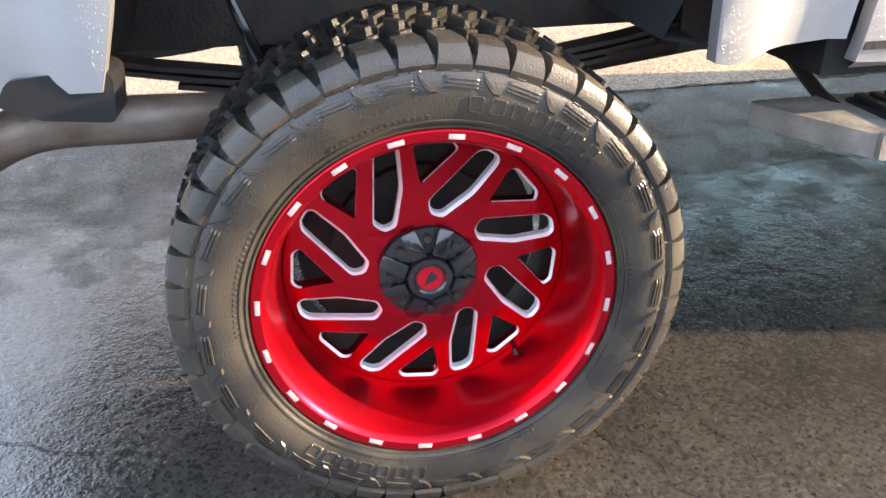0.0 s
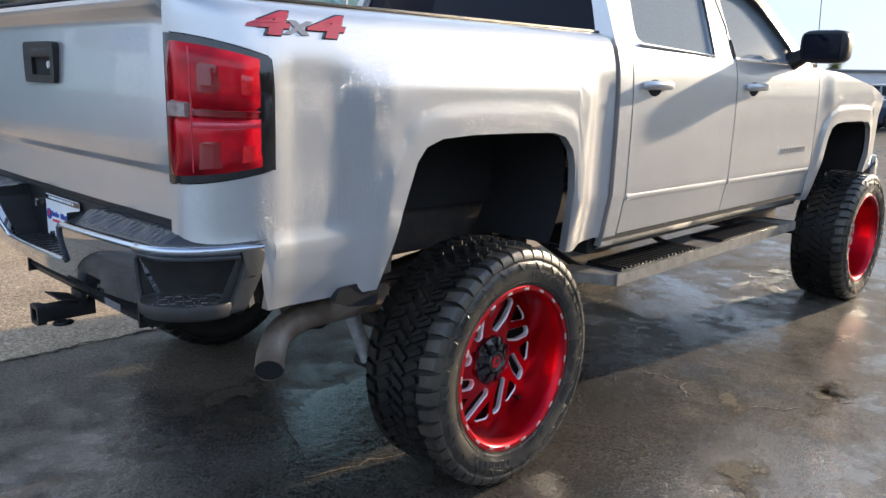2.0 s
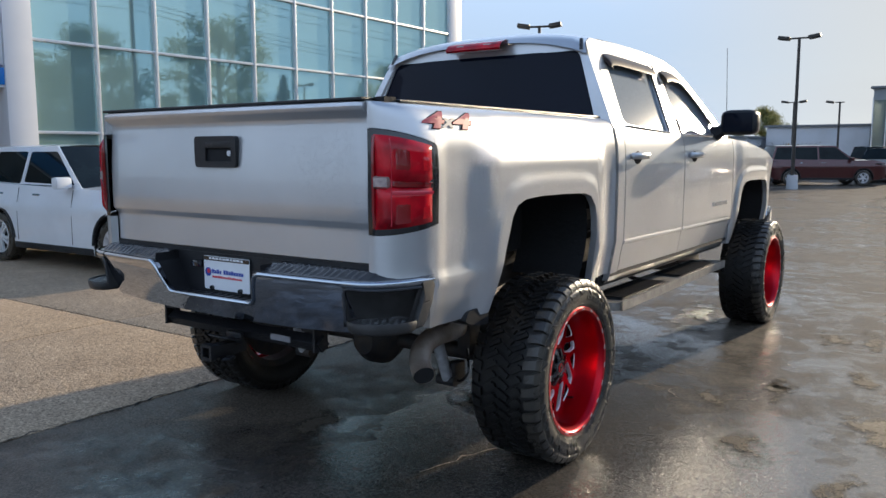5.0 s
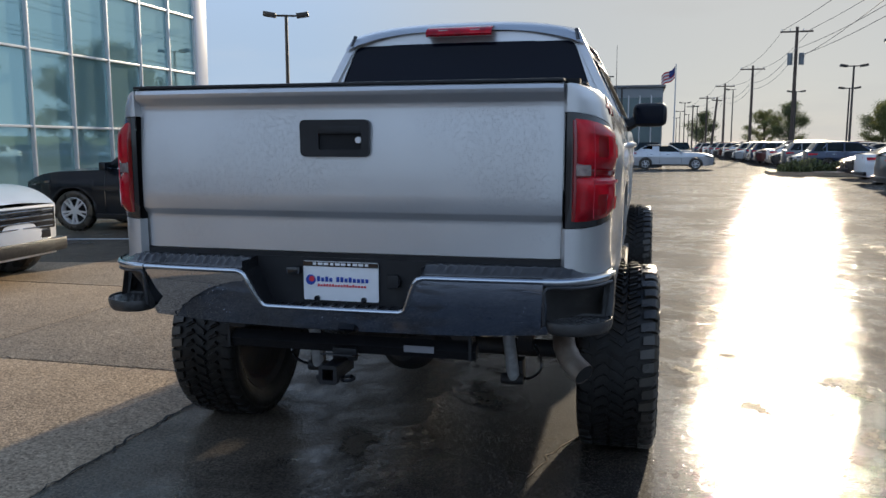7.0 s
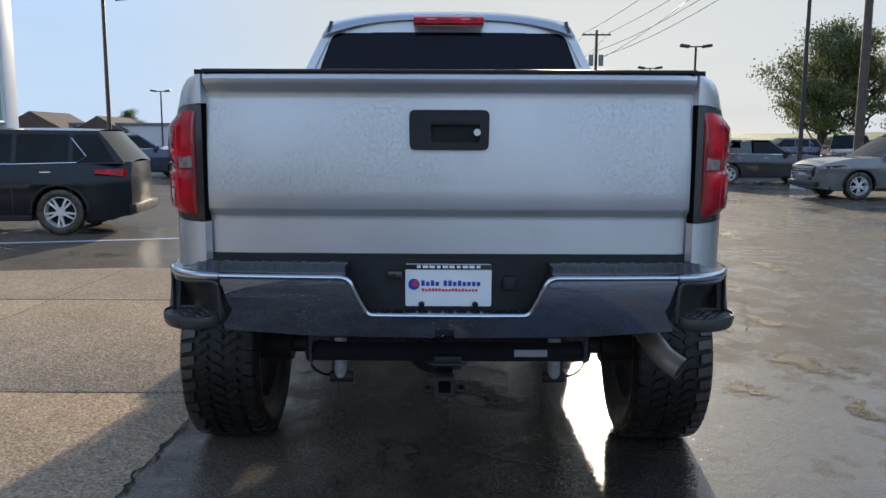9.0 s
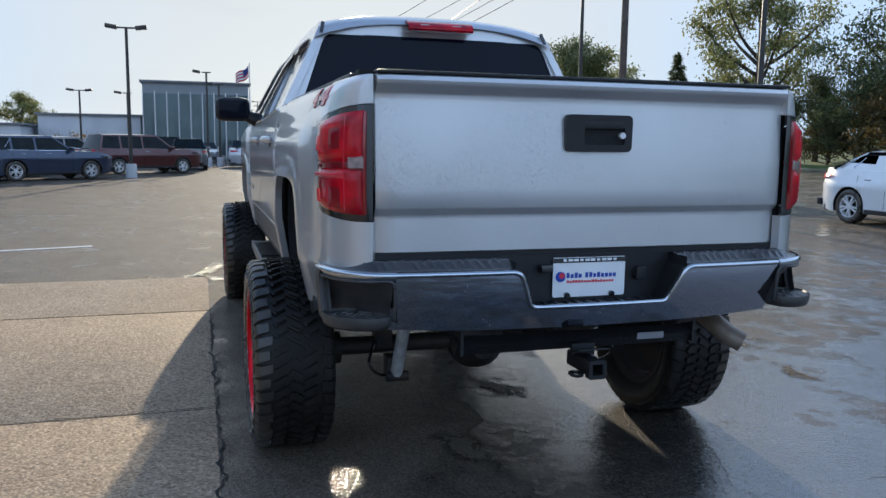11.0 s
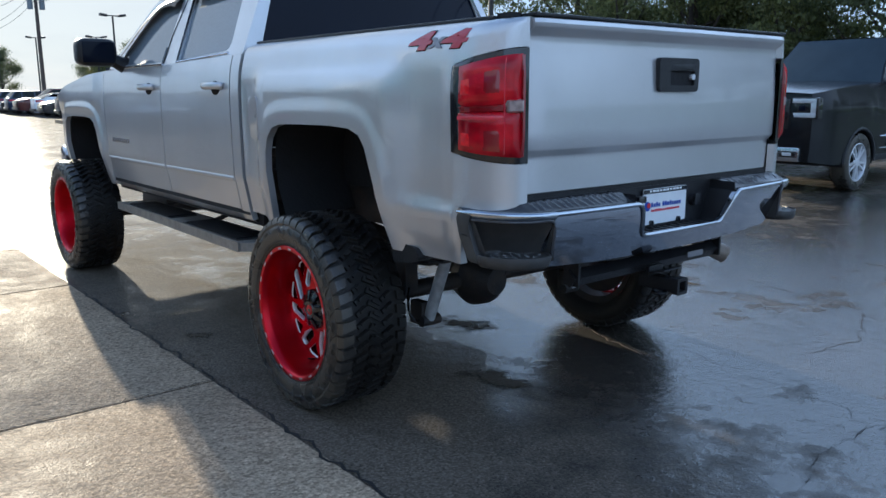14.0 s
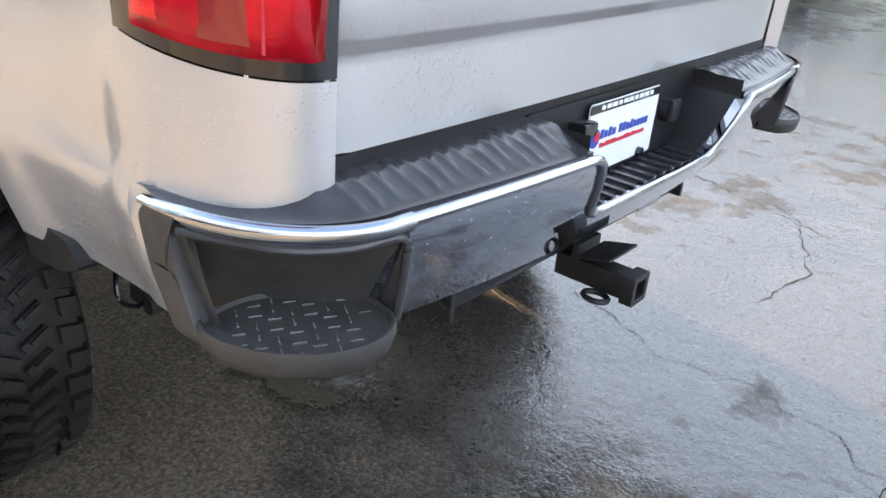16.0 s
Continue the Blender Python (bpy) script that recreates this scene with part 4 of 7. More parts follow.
    rod(bm, (-1.115, -0.215, 0.968), (-1.142, -0.215, 0.968), 0.028, 0.026, seg=20)
    sock = part("trailer_socket", bm, M["black_plastic"], b, "round black trailer socket")
    bm = bmesh.new()
    box(bm, (-1.148, -0.215, 0.972), (0.014, 0.046, 0.052), bevel=0.008)
    part("socket_flap", bm, M["black_plastic"], sock)
    bm = bmesh.new()
    box(bm, (-1.135, 0.188, 1.0), (0.05, 0.05, 0.03), bevel=0.008)
    part("plate_lamp", bm, M["gloss_black"], b)
    for k in range(12):
        bm = bmesh.new()
        box(bm, (-1.172, -0.25 + 0.045 * k, 0.872), (0.085, 0.012, 0.005))
        part("rib", bm, M["wet_plastic"], b)


bumper()


def letters(name, text, size, m, material, parent, width=None, depth=0.0008, bold=0.0):
    """Raised lettering in the built-in font, turned into a mesh."""
    cu = bpy.data.curves.new(name, "FONT")
    cu.body, cu.size, cu.extrude, cu.align_x, cu.align_y = text, size, depth, "CENTER", "CENTER"
    cu.offset = bold
    tmp = new(name + "_line", cu)
    bpy.context.view_layer.update()
    me = bpy.data.meshes.new_from_object(tmp.evaluated_get(bpy.context.evaluated_depsgraph_get()))
    bpy.data.objects.remove(tmp)
    if width:
        xs_ = [v.co.x for v in me.vertices]
        k = width / (max(xs_) - min(xs_))
        for v in me.vertices:
            v.co.x *= k
    me.materials.clear()
    me.materials.append(material)
    ob = new(name, me)
    ob.parent = parent
    ob.matrix_basis = m
    return ob


def rear_plate():
    pl = new("licence_plate")
    pl.parent = truck
    tagged(pl, "white dealer plate with dark bars for its lettering")
    bm = bmesh.new()
    plate(bm, rounded([(-0.1525, 0.885), (0.1525, 0.885), (0.1525, 1.037), (-0.1525, 1.037)], 0.008), [], lambda u, v, d: (-1.128 - d, u, v), 0.003)
    part("sheet", bm, M["plate_white"], pl)
    bm = bmesh.new()
    box(bm, (-1.132, 0.0, 1.026), (0.002, 0.305, 0.018))
    part("web_bar", bm, M["gloss_black"], pl)
    rnd = random.Random(8)
    y = 0.090
    for count, key, z, tall, pitch in ((4, "ink_blue", 0.966, 0.015, 0.0168), (8, "ink_blue", 0.966, 0.015, 0.0168), (17, "ink_red", 0.943, 0.008, 0.0118)):
        if key == "ink_red":
            y = 0.090
        for k in range(count):
            bm = bmesh.new()
            h = tall * (1.3 if rnd.random() < 0.3 else 1.0)
            box(bm, (-1.132, y, z + (h - tall) / 2), (0.002, pitch * 0.72, h), bevel=0.0005)
            part("letter_bar", bm, M[key], pl)
            y -= pitch
        y -= pitch * 0.7
    for k in range(10):
        bm = bmesh.new()
        box(bm, (-1.1335, 0.105 - 0.0235 * k, 1.027), (0.001, 0.019 if k % 3 else 0.013, 0.009))
        part("letter_bar", bm, M["plate_white"], pl)
    bm = bmesh.new()
    rod(bm, (-1.131, 0.122, 0.964), (-1.134, 0.122, 0.964), 0.02, seg=20)
    part("emblem", bm, M["ink_blue"], pl)
    bm = bmesh.new()
    rod(bm, (-1.133, 0.117, 0.968), (-1.1355, 0.117, 0.968), 0.011, seg=16)
    part("emblem_dot", bm, M["ink_red"], pl)
    for y in (0.095, -0.095):
        bm = bmesh.new()
        rod(bm, (-1.13, y, 0.893), (-1.142, y, 0.893), 0.011, seg=14)
        part("bolt", bm, M["gloss_black"], pl)


rear_plate()

# badges on the sides
for s in (1, -1):
    xc, zc = -0.80, 1.622
    lean = math.degrees(math.atan2(0.06, side_y(xc, zc - 0.03) - side_y(xc, zc + 0.03)))
    yaw = math.degrees(math.atan2(side_y(xc + 0.15, zc) - side_y(xc - 0.15, zc), 0.30))
    for text, u, size, key, wd, bold, proud in (("4", -0.098, 0.118, "gloss_black", 0.142, 0.0085, 0.002), ("4", 0.098, 0.118, "gloss_black", 0.142, 0.0085, 0.002), ("4", -0.098, 0.118, "decal_red", 0.134, 0.0045, 0.006), ("x", 0.0, 0.105, "decal_grey", 0.092, 0.003, 0.0045), ("4", 0.098, 0.118, "decal_red", 0.134, 0.0045, 0.006)):
        m_ = Matrix.Translation((xc, s * (side_y(xc, zc) + 0.007), zc)) @ Matrix.Rotation(radians((180 if s > 0 else 0) + s * yaw), 4, "Z") @ Matrix.Rotation(radians(lean), 4, "X")
        m_ = m_ @ Matrix.Translation((u, 0, 0)) @ Matrix(((1, 0.45, 0, 0), (0, 0.78, 0, 0), (0, 0, 1, 0), (0, 0, 0, 1)))
        ob = letters("badge_letter" if key != "gloss_black" else "badge_backing", text, size, m_, M[key], truck, width=wd, depth=0.003, bold=bold)
        bm = bmesh.new()
        bm.from_mesh(ob.data)
        bmesh.ops.subdivide_edges(bm, edges=bm.edges, cuts=2, use_grid_fill=True)
        bmesh.ops.triangulate(bm, faces=bm.faces)
        for v in bm.verts:
            p, rise = m_ @ v.co, proud if v.co.z > 0 else 0.0
            v.co = (p.x, s * (side_y(p.x, p.z) + rise), p.z)
        bm.to_mesh(ob.data)
        bm.free()
        ob.matrix_basis = Matrix.Identity(4)
    for k in range(9):
        bm = bmesh.new()
        x = 2.70 + 0.043 * k
        box(bm, (x, s * (side_y(x, 1.095) + 0.003), 1.098), (0.028, 0.006, 0.03))
        part("name_letter_bar", bm, M["chrome"], truck)

# fuel cap on the driver's side
bm = bmesh.new()
plate(bm, rounded([(0.60, 1.20), (0.76, 1.20), (0.76, 1.42), (0.60, 1.42)], 0.03), [], lambda u, v, d: (u, side_y(u, v) + 0.003 - d, v), 0.004)
part("fuel_door", bm, M["silver"], truck)
bm = bmesh.new()
rod(bm, (0.62, 1.0, 1.32), (0.62, 1.026, 1.32), 0.014, seg=12)
part("fuel_door_plug", bm, M["gloss_black"], truck)


# --- wheels
TYRE_W = 0.335


def tyre_mesh(outer):
    """Carcass; the axle lies along y, the outer side towards -y, the lip at y = 0."""
    bm = bmesh.new()
    w = TYRE_W
    prof = [(0.302, 0.008), (0.310, -0.001), (0.319, -0.008), (0.330, -0.0140), (0.348, -0.0195), (0.370, -0.0210), (0.390, -0.0180), (0.408, -0.0095), (0.424, 0.006), (0.431, 0.018), (0.433, 0.10), (0.434, w / 2), (0.433, w - 0.10), (0.431, w - 0.02), (0.415, w - 0.006), (0.395, w + 0.004), (0.36, w + 0.002), (0.32, w - 0.02), (0.30, w - 0.035)]
    spin(bm, prof[:9] if outer else prof[8:], 96)
    return bm


LUGS = 46


def lug(bm, k, inner):
    """A shoulder block that wraps from the tread down the side wall, narrower towards the tread."""
    a = 2 * math.pi * (k + (0.5 if inner else 0.0)) / LUGS
    run = 0.060 if k % 2 else 0.048
    low = 0.401 if k % 2 else 0.408
    cut = [(low, -0.0115, 0.0280), (0.415, -0.0145, 0.0265), (0.430, -0.0105, 0.0240), (0.4420, -0.0010, 0.0220), (R_TYRE - 0.001, 0.012, 0.0205), (R_TYRE, run, 0.019), (0.431, run, 0.019), (0.420, 0.010, 0.0215), (0.408, -0.006, 0.026)]
    rows = []
    for q in (-1, 1):
        row = []
        for r, y, half in cut:
            t = a + q * half / r + 0.02 * (y - 0.01) / 0.05
            yy = TYRE_W - 0.012 - y * 0.85 if inner else y
            row.append(bm.verts.new((r * math.cos(t), yy, r * math.sin(t))))
        rows.append(row)
    n = len(cut)
    for i in range(n):
        bm.faces.new((rows[0][i], rows[0][(i + 1) % n], rows[1][(i + 1) % n], rows[1][i]))
    bm.faces.new(rows[0])
    bm.faces.new(rows[1][::-1])


def shoulder_lugs():
    bm = bmesh.new()
    for k in range(LUGS):
        lug(bm, k, False)
    return bm


def tyre_tread():
    bm = bmesh.new()
    for k in range(LUGS):
        lug(bm, k, True)
    n = 54
    for k in range(n):
        a = 2 * math.pi * k / n
        for y0, y1, da, tw, width in ((0.066, 0.124, 0.30, 0.5, 0.036), (0.129, 0.190, 0.7, -0.55, 0.037), (0.195, 0.256, 0.2, 0.5, 0.036)):
            m = Matrix.Rotation(-a - da * 2 * math.pi / n, 4, "Y") @ Matrix.Translation((R_TYRE - 0.009, (y0 + y1) / 2, 0)) @ Matrix.Rotation(tw, 4, "X")
            box(bm, (0, 0.0, 0), (0.017, y1 - y0, width * 0.62), m)
            box(bm, (-0.001, 0.006, width * 0.36), (0.017, (y1 - y0) * 0.72, width * 0.30), m)
    return bm


def tyre_marks():
    """Raised rings, claws with ridges between them, and illegible lettering on the side wall."""
    bm = bmesh.new()
    for r, y, h in ((0.318, -0.0075, 0.003), (0.3285, -0.0135, 0.002)):
        spin(bm, [(r - 0.003, y + 0.004), (r - 0.0015, y - h), (r + 0.0015, y - h - 0.001), (r + 0.003, y + 0.001)], 96)
    rnd = random.Random(3)

    def on_wall(r, a, rise):
        y = lerp(r, [(0.310, -0.001), (0.319, -0.008), (0.330, -0.0140), (0.348, -0.0195), (0.370, -0.0210), (0.390, -0.0180), (0.408, -0.0095)])
        return bm.verts.new((r * math.cos(a), y - rise, r * math.sin(a)))

    def leaf(points, rise):
        """A raised flat shape on the side wall, with sloping flanks; points of (radius, angle)."""
        cr = sum(p[0] for p in points) / len(points)
        ca = sum(p[1] for p in points) / len(points)
        base = [on_wall(r, a, -0.001) for r, a in points]
        top = [on_wall(cr + (r - cr) * 0.72, ca + (a - ca) * 0.72, rise) for r, a in points]
        k = len(points)
        for i in range(k):
            bm.faces.new((base[i], base[(i + 1) % k], top[(i + 1) % k], top[i]))
        bm.faces.new(top)

    count = 25
    for k in range(count):
        a = 2 * math.pi * (k + 0.3) / count
        leaf([(0.373, a - 0.030), (0.379, a - 0.004), (0.392, a + 0.024), (0.404, a + 0.052), (0.396, a + 0.050), (0.384, a + 0.030), (0.374, a + 0.002)], 0.0048)
        for q in range(3):
            r0 = 0.380 + 0.0058 * q
            leaf([(r0, a + 0.052), (r0 + 0.0034, a + 0.052), (r0 + 0.0074, a + 0.205), (r0 + 0.0040, a + 0.215)], 0.0032)
        for q in range(2):
            t = a + 0.10 * q + 0.03
            leaf([(0.404, t), (0.4065, t), (0.4065, t + 0.045), (0.404, t + 0.05)], 0.002)
    for a0, count, size in ((80, 7, 0.028), (262, 7, 0.028), (118, 16, 0.010), (20, 16, 0.008), (182, 20, 0.009), (300, 14, 0.009)):
        for k in range(count):
            if size > 0.02:
                a, r0, r1, half = radians(a0 - k * 5.6), 0.3435, 0.3705, radians(2.3) * rnd.uniform(0.75, 1.0)
                # an outlined bar for each big letter
                for q0, q1, b0, b1 in ((r0, r0 + 0.003, -1, 1), (r1 - 0.003, r1, -1, 1), (r0, r1, -1, -0.72), (r0, r1, 0.72, 1)):
                    leaf([(q0, a + b0 * half), (q1, a + b0 * half), (q1, a + b1 * half), (q0, a + b1 * half)], 0.0022)
            else:
                a = radians(a0 - k * 1.75)
                half = radians(rnd.uniform(0.3, 0.65))
                leaf([(0.3325, a - half), (0.3325 + size * 0.8, a - half), (0.3325 + size * 0.8, a + half), (0.3325, a + half)], 0.0016)
    return bm


def rim_barrel():
    bm = bmesh.new()
    prof = [(0.306, 0.008), (0.314, 0.002), (0.3145, -0.006), (0.310, -0.0095), (0.296, -0.0085), (0.290, -0.003), (0.2875, 0.005), (0.284, 0.012), (0.280, 0.03), (0.2735, 0.075), (0.267, 0.118), (0.2625, 0.138), (0.2610, 0.146), (0.2610, 0.175)]
    spin(bm, prof, 96)
    return bm


SLOT = [(0.108, 0.036), (0.130, 0.049), (0.242, -0.007), (0.250, -0.025), (0.244, -0.048), (0.231, -0.053), (0.166, -0.028), (0.108, 0.012)]
TRI = [(0.169, 0.007), (0.238, 0.0175), (0.2495, 0.006), (0.243, -0.055), (0.227, -0.065)]


def inset(pts, d):
    """The convex outline, moved inwards by d (one value, or one for each edge)."""
    n = len(pts)
    area = sum(pts[i][0] * pts[(i + 1) % n][1] - pts[(i + 1) % n][0] * pts[i][1] for i in range(n))
    sign = 1 if area > 0 else -1
    lines = []
    for i in range(n):
        (ax, ay), (bx, by) = pts[i], pts[(i + 1) % n]
        ln = math.hypot(bx - ax, by - ay)
        nx, ny = -(by - ay) / ln * sign, (bx - ax) / ln * sign
        dd = d[i] if isinstance(d, (list, tuple)) else d
        lines.append((nx, ny, nx * ax + ny * ay + dd))
    out = []
    for i in range(n):
        (a, b, c), (e, f, g) = lines[i - 1], lines[i]
        det = a * f - b * e
        out.append(((c * f - b * g) / det, (a * g - c * e) / det))
    return out


def slot_poly(k, d=0.0):
    """The k-th long window of the wheel face, leaning against the radius."""
    a = 2 * math.pi * (k + 0.5) / 8
    return [(x * math.cos(a) - y * math.sin(a), x * math.sin(a) + y * math.cos(a)) for x, y in rounded(inset(SLOT, d), 0.007, 2)]


def tri_poly(k, d=0.0):
    a = 2 * math.pi * k / 8
    return [(x * math.cos(a) - y * math.sin(a), x * math.sin(a) + y * math.cos(a)) for x, y in rounded(inset(TRI, d), 0.006, 2)]


def face_y(u, v):
    r = math.hypot(u, v)
    return 0.115 + 0.019 * (r / 0.24) ** 2


def build_wheel(m):
    w = new("wheel")
    w.matrix_basis = m
    w.parent = truck
    tagged(w, "deep candy-red alloy wheel in a chunky wet tyre")
    t = part("tyre", tyre_mesh(True), M["rubber"], w, "black all-terrain tyre")
    part("carcass", tyre_mesh(False), M["tread"], t)
    part("tread", tyre_tread(), M["tread"], t)
    tagged(part("shoulder", shoulder_lugs(), M["rubber"], t, angle=25), kind="stuff")
    tagged(part("side_wall_mark", tyre_marks(), M["rubber"], t, angle=20), kind="stuff")
    rim = part("rim", rim_barrel(), M["red_barrel"], w, "candy-red deep rim")
    bm = bmesh.new()
    circle = [(0.2612 * math.cos(2 * math.pi * k / 72), 0.2612 * math.sin(2 * math.pi * k / 72)) for k in range(72)]
    plate(bm, circle, [slot_poly(k) for k in range(8)] + [tri_poly(k) for k in range(8)], lambda u, v, d: (u, face_y(u, v) + d, v), 0.028)
    part("spoke_face", bm, M["red"], w, "red spoked wheel face", angle=25)
    wide = [0.0035, 0.0032, 0.0040, 0.0048, 0.0052, 0.0058, 0.0058, 0.0045]
    for k in range(8):
        # bare chamfer round the long window, broader on its trailing side
        for outer, inner, far_only in ((slot_poly(k), slot_poly(k, wide), False), (tri_poly(k), tri_poly(k, [0.0004, 0.0030, 0.0050, 0.0040, 0.0004]), True)):
            bm = bmesh.new()
            n = len(outer)
            loops = [[bm.verts.new((u, face_y(u, v) + dy, v)) for u, v in lp] for lp, dy in ((outer, -0.0006), (inner, 0.0045), (inner, 0.020))]
            for q0, q1 in zip(loops, loops[1:]):
                for i in range(n):
                    if far_only and (q1 is loops[2] or math.hypot(*outer[i]) < 0.222):
                        continue
                    bm.faces.new((q0[i], q0[(i + 1) % n], q1[(i + 1) % n], q1[i]))
            bmesh.ops.delete(bm, geom=[v for v in bm.verts if not v.link_faces], context="VERTS")
            part("milled_edge", bm, M["milled"], rim, "bare milled window edge")
    for k in range(20):
        a = radians(83.5 - 18 * k)
        bm = bmesh.new()
        box(bm, (0, 0, 0), (0.0085, 0.003, 0.026), Matrix.Rotation(-a, 4, "Y") @ Matrix.Translation((0.3015, -0.0092, 0)), bevel=0.001)
        part("lip_mark", bm, M["milled_dull"], rim, "bare milled dash")
    bm = bmesh.new()
    spin(bm, [(0.261, 0.174), (0.256, 0.22), (0.262, 0.29), (0.30, 0.305)], 48)
    part("inner_barrel", bm, M["steel_dark"], rim, "dark inner barrel")
    # hub, cap and bolts
    bm = bmesh.new()
    spin(bm, [(0.0, 0.090), (0.027, 0.090), (0.031, 0.086), (0.040, 0.087), (0.043, 0.092), (0.045, 0.106), (0.052, 0.108), (0.090, 0.113), (0.095, 0.122)], 32)
    cap = part("centre_cap", bm, M["gloss_black"], w, "gloss black centre cap", angle=20)
    for k in range(8):
        a = 2 * math.pi * (k + 0.5) / 8
        bm = bmesh.new()
        mm = Matrix.Rotation(-a, 4, "Y") @ Matrix.Translation((0.067, 0.1035, 0)) @ Matrix.Rotation(0.33, 4, "Z")
        box(bm, (0, 0, 0), (0.052, 0.020, 0.030), mm, bevel=0.005)
        part("cap_ridge", bm, M["gloss_black"], cap)
        bm = bmesh.new()
        a = 2 * math.pi * k / 8
        rod(bm, (0.072 * math.cos(a), 0.118, 0.072 * math.sin(a)), (0.072 * math.cos(a), 0.103, 0.072 * math.sin(a)), 0.0075, seg=8)
        part("bolt", bm, M["steel_dark"], cap)
    bm = bmesh.new()
    spin(bm, [(0.0, 0.0880), (0.0235, 0.0880), (0.0245, 0.091)], 20)
    part("cap_emblem", bm, M["lens_red"], cap, "red emblem disc")
    bm = bmesh.new()
    plate(bm, [(-0.012, -0.014), (0.014, 0.0), (0.004, 0.016), (-0.004, 0.006)], [], lambda u, v, d: (u, 0.0870 + d, v), 0.002)
    part("emblem_mark", bm, M["gloss_black"], cap)
    bm = bmesh.new()
    rod(bm, (0.172, 0.135, -0.200), (0.166, 0.100, -0.194), 0.005, seg=8)
    part("valve", bm, M["gloss_black"], rim)
    # brake disc and hub behind
    bm = bmesh.new()
    spin(bm, [(0.0, 0.215), (0.17, 0.215), (0.17, 0.24), (0.236, 0.245), (0.236, 0.252), (0.0, 0.252)], 40)
    spin(bm, [(0.0, 0.20), (0.07, 0.20), (0.08, 0.42), (0.0, 0.42)], 24)
    part("brake_disc", bm, M["steel_dark"], w)
    return w


def seat(x, s, roll, lip):
    """Wheel pose: the outer side turned out, rolled about its axle."""
    return Matrix.Translation((x, s * lip, R_TYRE)) @ Matrix.Rotation(0 if s < 0 else math.pi, 4, "Z") @ Matrix.Rotation(radians(roll), 4, "Y")


wheel = build_wheel(seat(-0.004, -1, 0, 1.184))
for x, s, roll, lip in ((0.0, 1, 51, 1.197), (AXLE_F, -1, 36, 1.195), (AXLE_F, 1, 64, 1.197)):
    copy_thing(wheel, seat(x, s, roll, lip))

# --- chassis
M["board_edge"] = mat("board_edge", (0.33, 0.305, 0.27), 0.4, 0.3, vary=0.4, scale=18, bump=0.3, bump_scale=90)
under = M["steel_dark"]


def add(name, fn, material=under, label=""):
    bm = bmesh.new()
    fn(bm)
    return part(name, bm, material, truck, label)


